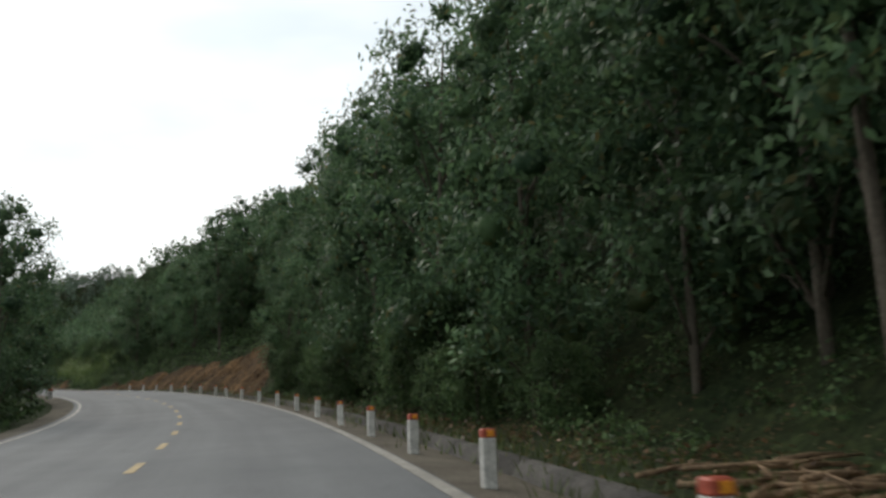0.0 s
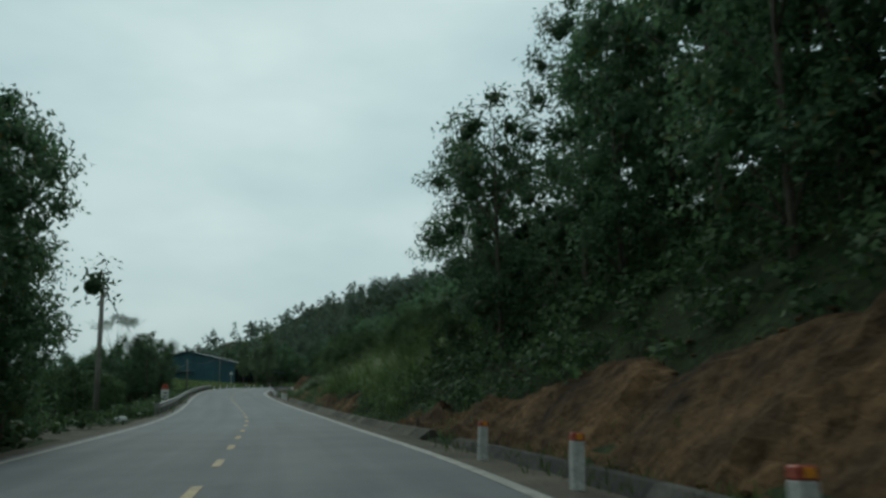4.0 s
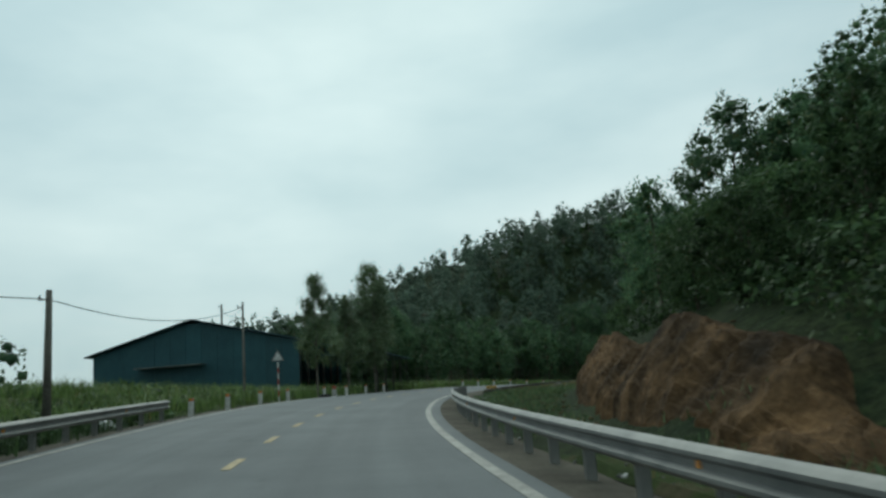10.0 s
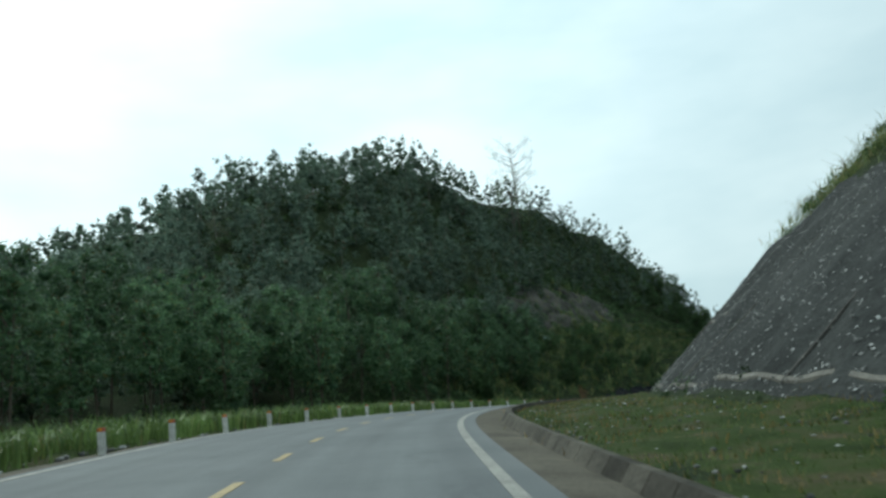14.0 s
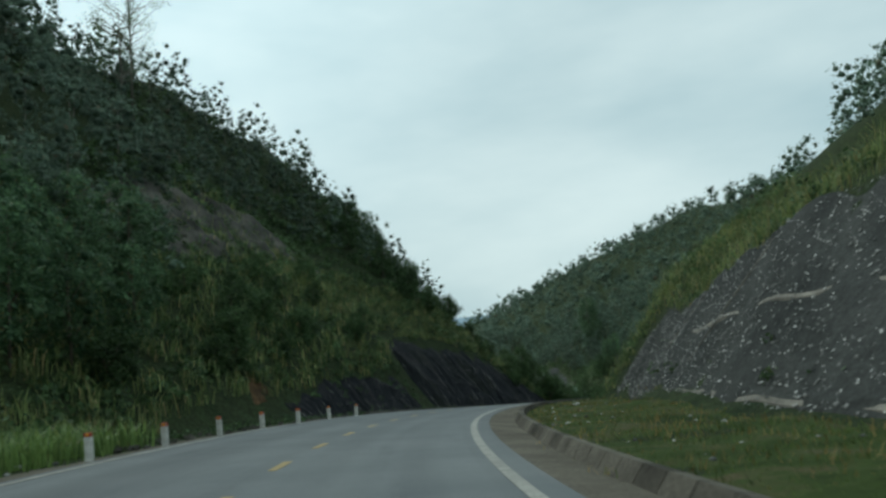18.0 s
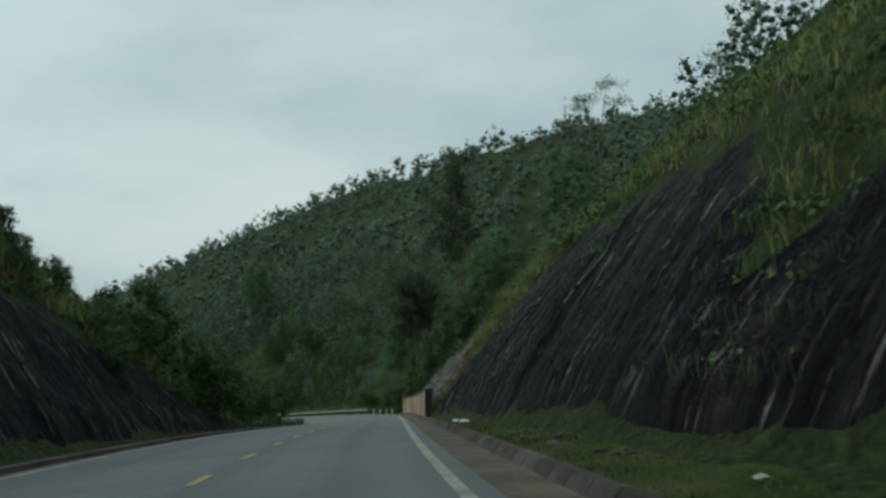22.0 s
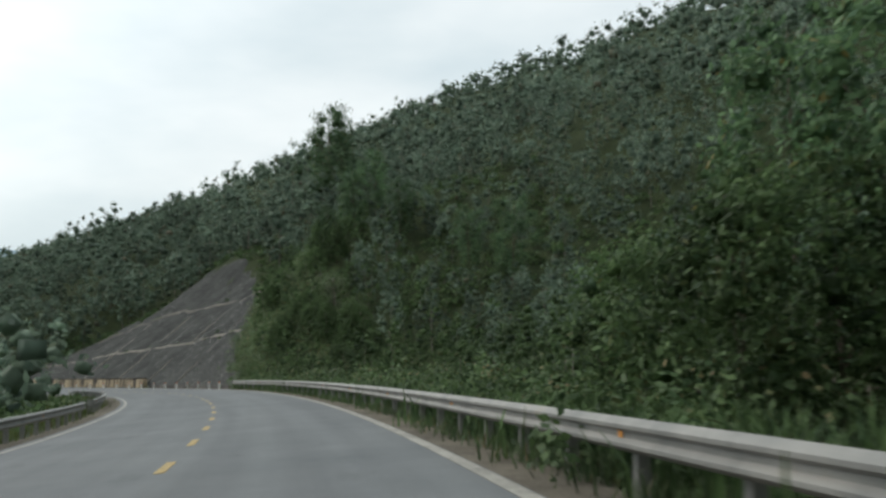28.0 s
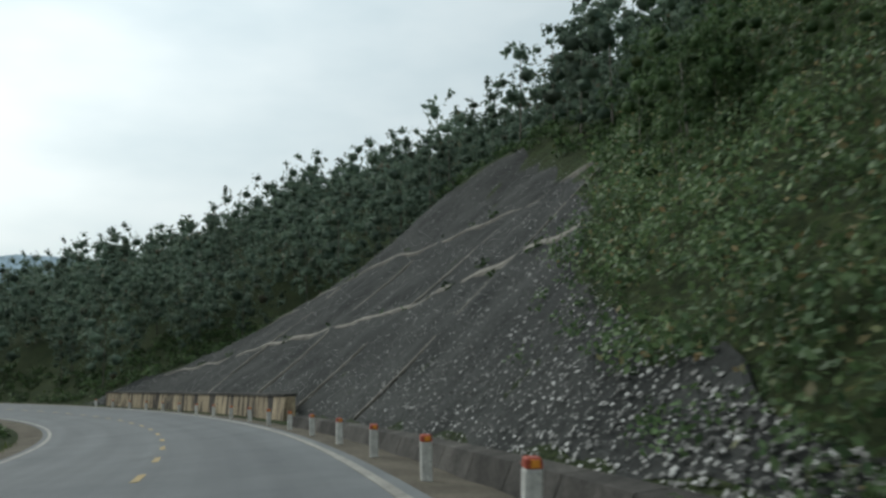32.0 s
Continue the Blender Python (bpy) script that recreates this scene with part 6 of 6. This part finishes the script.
thicket(scatter(246, 392, tabu((246, 18.8), (262, 24.4), (275, 25.2), (300, 23.8), (330, 20.8), (360, 17), (392, 14)), tabu((256, 29), (330, 28), (392, 24)), 2.0), 60, 0.2, L_BUSH, "green shrubs among the grass above the stone slope", (0.5, 1.3))
# plants rooted on the rock slopes
thicket([(s + rng.normal(0, 0.5), u) for a, b in ((387.5, 398), (409, 414.5), (404, 407), (430, 433)) for s in np.arange(a, b, 0.8) for u in np.arange(8.2 if s < 400 else 8.6 if 408 < s < 415 else 11.5, 16, 0.9) if rng.uniform() < 0.75], 46, 0.14, L_BUSH, "creepers and ferns growing on the dark rock", (0.25, 0.7))
blades([(s + rng.normal(0, 0.3), u) for a, b in ((387, 398.5), (408.5, 415), (429, 432)) for s in np.arange(a, b, 0.55) for u in np.arange(8.2 if s < 400 else 8.4 if 408 < s < 415.5 else 11.5, 15.8, 0.6)], 16, 0.5, L_REED, "tufts of grass on the dark rock", 0.3, width=0.009)
thicket([(rng.uniform(372, 411), rng.uniform(-31, -19)) for k in range(380)], 44, 0.28, L_BUSH, "scrub growing over the grey scar", (0.4, 1.1))
thicket([(rng.uniform(375, 402), rng.uniform(-11.4, -9.2)) for k in range(70)], 40, 0.16, L_BUSH, "small plants on the low layered rock", (0.2, 0.55))
blades(scatter(346, 404, tabu((346, -8), (366, -10.5), (400, -11.2), (404, -13)), tabu((346, -20), (404, -30)), 1.15), 16, 1.1, L_GRASS, "long yellow-green grass on the cut hillside", 0.4, width=0.022)
# dead leaves under the first trees
lit = np.array([np.array(stand(s, u)) for s, u in zip(rng.uniform(-8, 66, 2400), 5.9 + 5.2 * rng.uniform(0, 1, 2400) ** 1.2)])
v, f = leaves(lit, 8, 0.16, 0.12, 0.0, 0.55, np.tile((0.0, 0.0, 1.0), (2400, 1)), 0.3)
v[:, 2] += 0.05
tagged(new("leaf_litter", mesh_from("leaf_litter", v, f, L_LITTER)), "brown dead leaves strewn below the roadside trees", "leaf litter", kind="stuff")


def bamboo_clump(height, label):
    """Arching canes with drooping narrow leaves."""
    e = new("bamboo_clump")
    cs, os = [], []
    for k in range(13):
        a = k * 2.4 + rng.normal(0, 0.2)
        reach, h = height * rng.uniform(0.25, 0.7), height * rng.uniform(0.7, 1.05)
        pts = [Vector((0.3 * math.cos(a) + reach * q ** 2 * math.cos(a), 0.3 * math.sin(a) + reach * q ** 2 * math.sin(a), h * (1.25 * q - 0.45 * q ** 3) - 0.3)) for q in np.linspace(0, 1, 9)]
        bm = bmesh.new()
        tube(bm, pts, np.linspace(0.04, 0.008, 9), 5)
        part("cane", bm_mesh("cane", bm, L_REED, True), e)
        for q in pts[3:]:
            cs.append(np.array(q) + rng.normal(0, 0.22, (7, 3)))
    v, f = leaves(np.concatenate(cs), 7, 0.15, 0.3, 1.3, 0.16)
    part("crown", mesh_from("crown", v, f, L_REED), e)
    return tagged(e, label, "bamboo", "bamboo clumps behind the guardrail")


for s, u, h in ((503.5, 9.4, 6.5), (508, 8.4, 6.0), (513.5, 8.8, 7.0), (520, 8.5, 5.0)):
    bamboo_clump(h, "arching green bamboo clump at the wood's edge").matrix_basis = Matrix.Translation(stand(s, u, 0.1))
for p, s, u, k in ((FINE[0], 651, 41, 2.2), (FINE[1], 646, 40, 1.3), (ACACIA[1], 655, 44, 1.5), (FINE[1], 503, 32, 2.1), (FINE[0], 498, 30, 1.7), (ACACIA[1], 489, 24, 1.2), (ACACIA[0], 484, 22, 0.9)):
    put(p, s, u, k)
thicket(scatter(182, 200, tabu((182, 9.8), (200, 10.2)), 12, 1.0), 90, 0.13, L_BUSH, "dark bushes at the end of the low bank", (0.4, 1.0))
blades(scatter(212, 252, -6.4, -20, 0.8), 16, 1.0, L_MEADOW, "rough tall grass before the metal shed", 0.4, width=0.014)
thicket(scatter(459, 496, tabu((459, 8), (466, 12), (480, 11.5), (496, 7)), 15, 1.3), 55, 0.15, L_BUSH, "shrubs spilling over the rubble slope", (0.3, 0.9))
thicket([(rng.uniform(460, 492), rng.uniform(6.6, 12)) for k in range(60)], 45, 0.13, L_BUSH, "weeds between the stones above the wall", (0.15, 0.5))
thicket(scatter(704, 790, 6.6, 13, 2.2), 50, 0.32, L_BUSH, "scrub at the forest's foot beyond the stone slope", (0.7, 1.6))
thicket(scatter(459.5, 476, -5.7, -8, 0.9), 70, 0.13, L_BUSH, "tangled creepers over the stones by the gutter", (0.4, 0.9))
thicket(scatter(396, 446, tabu((396, -30), (446, -20)), tabu((396, -62), (446, -40)), 2.6), 46, 0.34, L_BUSH, "scrub along the hill's crest", (0.9, 1.9))
thicket(scatter(194, 214, -7.5, -20, 1.5), 60, 0.16, L_BUSH, "bushes beside the end of the guardrail", (0.4, 1.0))
thicket([(rng.uniform(368, 403), rng.uniform(-13.5, -11)) for k in range(110)], 50, 0.17, L_BUSH, "shrubs along the lip of the low rock", (0.4, 0.9))
thicket(scatter(346, 404, -6.2, -8.4, 1.0), 40, 0.12, L_BUSH, "low weeds behind the posts", (0.2, 0.5))
thicket(scatter(320, 398, tabu((320, -40), (398, -40)), tabu((320, -66), (398, -66)), 3.2), 40, 0.5, L_BUSH, "scrub under the trees of the hill's crest", (1.2, 2.2))
for s, u, k in ((240, 14.6, 1.0), (242.5, 16.0, 1.1), (237, 15.4, 0.9)):
    put(FINE_LOW[0], s, u, k)
for p, s, u, k in ((FINE[1], 491, 14.5, 0.95), (FINE[0], 488, 15.5, 0.9), (ACACIA[1], 497, 16, 1.25), (ACACIA[2], 493, 17.5, 1.3), (ACACIA[0], 500, 13, 1.15)):
    put(p, s, u, k)
blades(scatter(200, 241, 5.6, tabu((200, 6.6), (222, 9.2), (241, 12)), 0.55), 14, 0.22, L_REED, "weedy grass below the clay outcrop", 0.25, "verge_grass", 0.01)
thicket([(s + rng.normal(0, 0.4), float(np.interp(s, [601, 606, 609, 614, 621, 626], [6.5, 6.9, 7.6, 8.6, 10.6, 14])) + rng.normal(0, 0.35)) for s in np.arange(603, 627, 0.4)], 70, 0.1, L_BUSH, "weeds creeping over the edge of the stone slope", (0.25, 0.7))
thicket([(rng.uniform(598.5, 605.5), rng.uniform(6.5, 8.4)) for k in range(36)], 110, 0.1, L_BUSH, "bushes crowding the kerb beside the stone slope", (0.5, 0.95))
for k in range(16):
    s = rng.uniform(590, 622)
    put(FINE_LOW[k % 2], s, float(np.interp(s, [590, 601, 609, 621], [9.5, 9.5, 11.5, 15])) + rng.uniform(0, 9), rng.uniform(0.55, 1.05))
for k in range(7):
    put(FINE[k % 2], rng.uniform(584, 626), rng.uniform(20, 30), rng.uniform(0.6, 0.9))
for p, s, u, k in ((FINE[0], 205, -12.5, 0.72), (FINE[0], 203, -10.8, 0.66), (FINE[1], 207.5, -14, 0.62), (FINE_LOW[0], 209, -13, 0.9), (FINE[1], 519, 11.0, 1.4), (FINE[0], 516, 12.6, 1.45), (FINE[1], 523, 12.5, 1.3), (FINE[1], 512, 14, 1.5)):
    put(p, s, u, k)
bare_tree(4.5, "pale dry bush with few leaves among green bushes").matrix_basis = Matrix.Translation(stand(601, 15, 0.2))

thicket([(rng.uniform(532, 606), rng.uniform(8.2, 15)) for k in range(34)], 210, 0.15, L_REED, "rounded bright green bushes behind the long guardrail", (1.3, 2.5))
thicket([(rng.uniform(532, 600), rng.uniform(7.6, 13)) for k in range(24)], 230, 0.14, L_BUSH, "rounded dark green bushes behind the long guardrail", (1.1, 2.0))

blades(scatter(518, 597, 4.75, 6.2, 0.4), 16, 0.24, L_REED, "green grass along the foot of the long guardrail", 0.2, "verge_grass", 0.012)
blades(scatter(168, 188, tabu((168, 6.2), (178, 7.4), (188, 9.4)), tabu((168, 9.4), (188, 10.4)), 0.5), 16, 0.85, L_REED, "tall green weeds behind the guardrail's end", 0.25, width=0.016, bend=0.8)
thicket(scatter(168, 188, tabu((168, 6.8), (178, 7.8), (188, 9.8)), tabu((168, 9.4), (188, 10.6)), 1.0), 90, 0.11, L_BUSH, "leafy weeds before the clay outcrop", (0.35, 0.8))

# ---- pieces: lane dashes and set stones ----
marks = [-60, 14.9, 53.7, 87.7, 142.3, 195.6, 247.2, 297.3, 352.9, 395.7, 448.0, 508.8, 573.5, 615.5, 780]
for a, b in zip(marks, marks[1:]):
    n = max(1, int(round((b - a) / 5.15)))
    for k in range(n):
        s = a + (b - a) * k / n
        stripe("lane_dash", s - 0.85, s + 0.85, -0.075, 0.075, M_YELLOW, 0.6)


def stone_mesh(seed):
    bm = bmesh.new()
    bmesh.ops.create_icosphere(bm, subdivisions=1, radius=1.0)
    for v in bm.verts:
        k = 1 + 0.45 * noise.noise(v.co * 1.3 + Vector((seed * 9.1, 0, 0)))
        v.co = Vector((v.co.x * k, v.co.y * k * 0.7, v.co.z * k * 0.2))
    return bm_mesh("stone", bm, M_STONE)


STONES = [stone_mesh(k) for k in range(6)]


def slope_frame(s, u):
    a, b, c = (np.array(stand(*q)) for q in ((s, u), (s + 0.5, u), (s, u + 0.5)))
    n = np.cross(b - a, c - a)
    n = Vector(n if n[2] > 0 else -n).normalized()
    return Vector(a), n


def stones(holder, spots, singles, scale):
    """Set stones: the nearest as pieces of their own, the rest joined."""
    vs, fs, base = [], [], 0
    raw = [(np.array([v.co[:] for v in m.vertices]), np.array([p.vertices[:] for p in m.polygons])) for m in STONES]
    for k, (s, u) in enumerate(spots):
        p, n = slope_frame(s, u)
        sz = scale * rng.uniform(0.45, 1.25)
        m = Matrix.Translation(p + n * 0.16) @ n.to_track_quat("Z", "Y").to_matrix().to_4x4() @ pose(0, 0, 0, rng.normal(0, 9), rng.normal(0, 9), rng.normal(25, 35)) @ Matrix.Scale(sz, 4)
        i = int(rng.integers(6))
        if k < singles:
            part("stone", STONES[i], holder, "", m)
        else:
            mm = np.array(m)
            vs.append(raw[i][0] @ mm[:3, :3].T + mm[:3, 3])
            fs.append(raw[i][1] + base)
            base += len(raw[i][0])
    if vs:
        tagged(part("set_stones", mesh_from("set_stones", np.concatenate(vs), np.concatenate(fs), M_STONE), holder), kind="stuff")


def rip_spots(sa, sb, fa, fb, n):
    s = rng.uniform(sa, sb, n)
    q = rng.uniform(0, 1, n) ** 1.15
    return sorted(((float(a), float(fa(a) + (fb(a) - fa(a)) * b)) for a, b in zip(s, q)), key=lambda p: p[1])


stones(RIP[0], rip_spots(247, 385, tabu((247, 13.6), (256, 13.4), (275, 12.3), (330, 11.6), (378, 10.6), (387, 9.3)), tabu((247, 17.5), (250, 20.6), (262, 23.3), (275, 24.3), (300, 22.7), (330, 19.6), (360, 15.9), (380, 14), (387, 11.5)), 12000), 290, 0.068)
stones(RIP[1], rip_spots(459, 494, tabu((458, 6.1), (496, 6.1)), tabu((458, 8), (466, 12.6), (480, 12.6), (490, 10.8), (496, 8)), 2400), 150, 0.095)
stones(RIP[2], rip_spots(602, 695, tabu((601, 6.4), (612, 6.3), (697, 6.4)), tabu(*SLOPE_TOP), 12000), 290, 0.055)


# ribs and ledges of concrete across the stone slopes
def rib(holder, s_a, u_a, s_b, u_b, half=0.13, mat=None, lift=0.2, label="pale concrete rib"):
    n = max(8, int(abs(s_b - s_a) + abs(u_b - u_a)))
    ss, uu = np.linspace(s_a, s_b, n), np.linspace(u_a, u_b, n)
    along = abs(s_b - s_a) > abs(u_b - u_a)
    vs = []
    for s, u in zip(ss, uu):
        for k, hh in ((-half, lift), (half, lift), (half, -0.2), (-half, -0.2)):
            x, y, z = land(s + (0 if along else k), u + (k if along else 0))
            vs.append((float(x), float(y), float(z) + hh))
    a = (np.arange(n - 1)[:, None] * 4 + np.arange(4)[None]).ravel()
    b = (np.arange(n - 1)[:, None] * 4 + (np.arange(4) + 1)[None] % 4).ravel()
    return part("rib", mesh_from("rib", vs, np.stack([a, b, b + 4, a + 4], 1), mat or M_CONCRETE), holder, label)


rib(RIP[0], 248, 13.3, 374, 10.85, 0.06, lift=0.18)
rib(RIP[0], 300, 16.2, 376, 12.6, 0.045, lift=0.17)
for s, top in ((258, 20.5), (275, 22), (292, 21.6), (309, 20.8), (326, 19.8), (343, 17.8), (360, 15.8), (372, 14.8)):
    rib(RIP[0], s, float(np.interp(s, [262, 384], [12.9, 10.7])), s - 2, top, 0.07, M_DARK_CONCRETE if s == 275 else M_CONCRETE, 0.19, "concrete rib running up the slope")
rib(RIP[2], 625, 13.2, 690, 12.4, 0.1, lift=0.24)
rib(RIP[2], 636, 20.6, 684, 19.6, 0.1, lift=0.24)
for s in (630, 642, 654, 666):
    rib(RIP[2], s, 6.6, s + 1, 19, 0.1, lift=0.22, label="concrete rib running up the slope")


# loose rubble on the verges
def rubble(sa, sb, ua, ub, n, size, label, mat):
    vs, fs, base = [], [], 0
    raw = [(np.array([v.co[:] for v in m.vertices]), np.array([p.vertices[:] for p in m.polygons])) for m in STONES]
    for k in range(n):
        i = int(rng.integers(6))
        p = np.array(stand(rng.uniform(sa, sb), rng.uniform(min(ua, ub), max(ua, ub))))
        a, z = rng.uniform(0, math.tau), size * rng.uniform(0.4, 1.4)
        m = np.array(((math.cos(a), -math.sin(a), 0), (math.sin(a), math.cos(a), 0), (0, 0, 2.6))) * z
        vs.append(raw[i][0] @ m.T + p + (0, 0, 0.07))
        fs.append(raw[i][1] + base)
        base += len(raw[i][0])
    tagged(new("rubble", mesh_from("rubble", np.concatenate(vs), np.concatenate(fs), mat)), label, "rubble", kind="stuff")


rubble(238, 300, 5.6, 12, 620, 0.05, "pale stones and litter strewn on the grass verge", M_STONE)
rubble(262, 345, -5.3, -7.5, 240, 0.12, "pale rubble along the gravel shoulder", M_STONE)
rubble(300, 392, 5.8, 10, 160, 0.07, "small stones on the grass verge", M_STONE)
rubble(346, 404, -5.2, -7.4, 220, 0.13, "broken stones at the foot of the cut", M_SCAR)
rubble(386, 450, 6.0, 7.4, 120, 0.12, "dark broken stones at the rock's foot", M_SCAR)
rubble(118, 170, 6.0, 7.2, 140, 0.08, "crumbled clay and pebbles on the bank's foot", M_CLAY)
rubble(455, 470, -6.0, -8.5, 200, 0.24, "heap of dark grey stones by the gutter", M_SCAR)
rubble(170, 236, 4.9, 6.4, 160, 0.05, "gravel and pebbles under the guardrail", M_STONE)
rubble(66, 104, 6.0, 9.0, 420, 0.07, "clods of orange clay lying on the bank", M_CLAY)
rubble(198, 232, 6.6, 9.6, 160, 0.08, "clods of clay below the outcrop", M_CLAY)
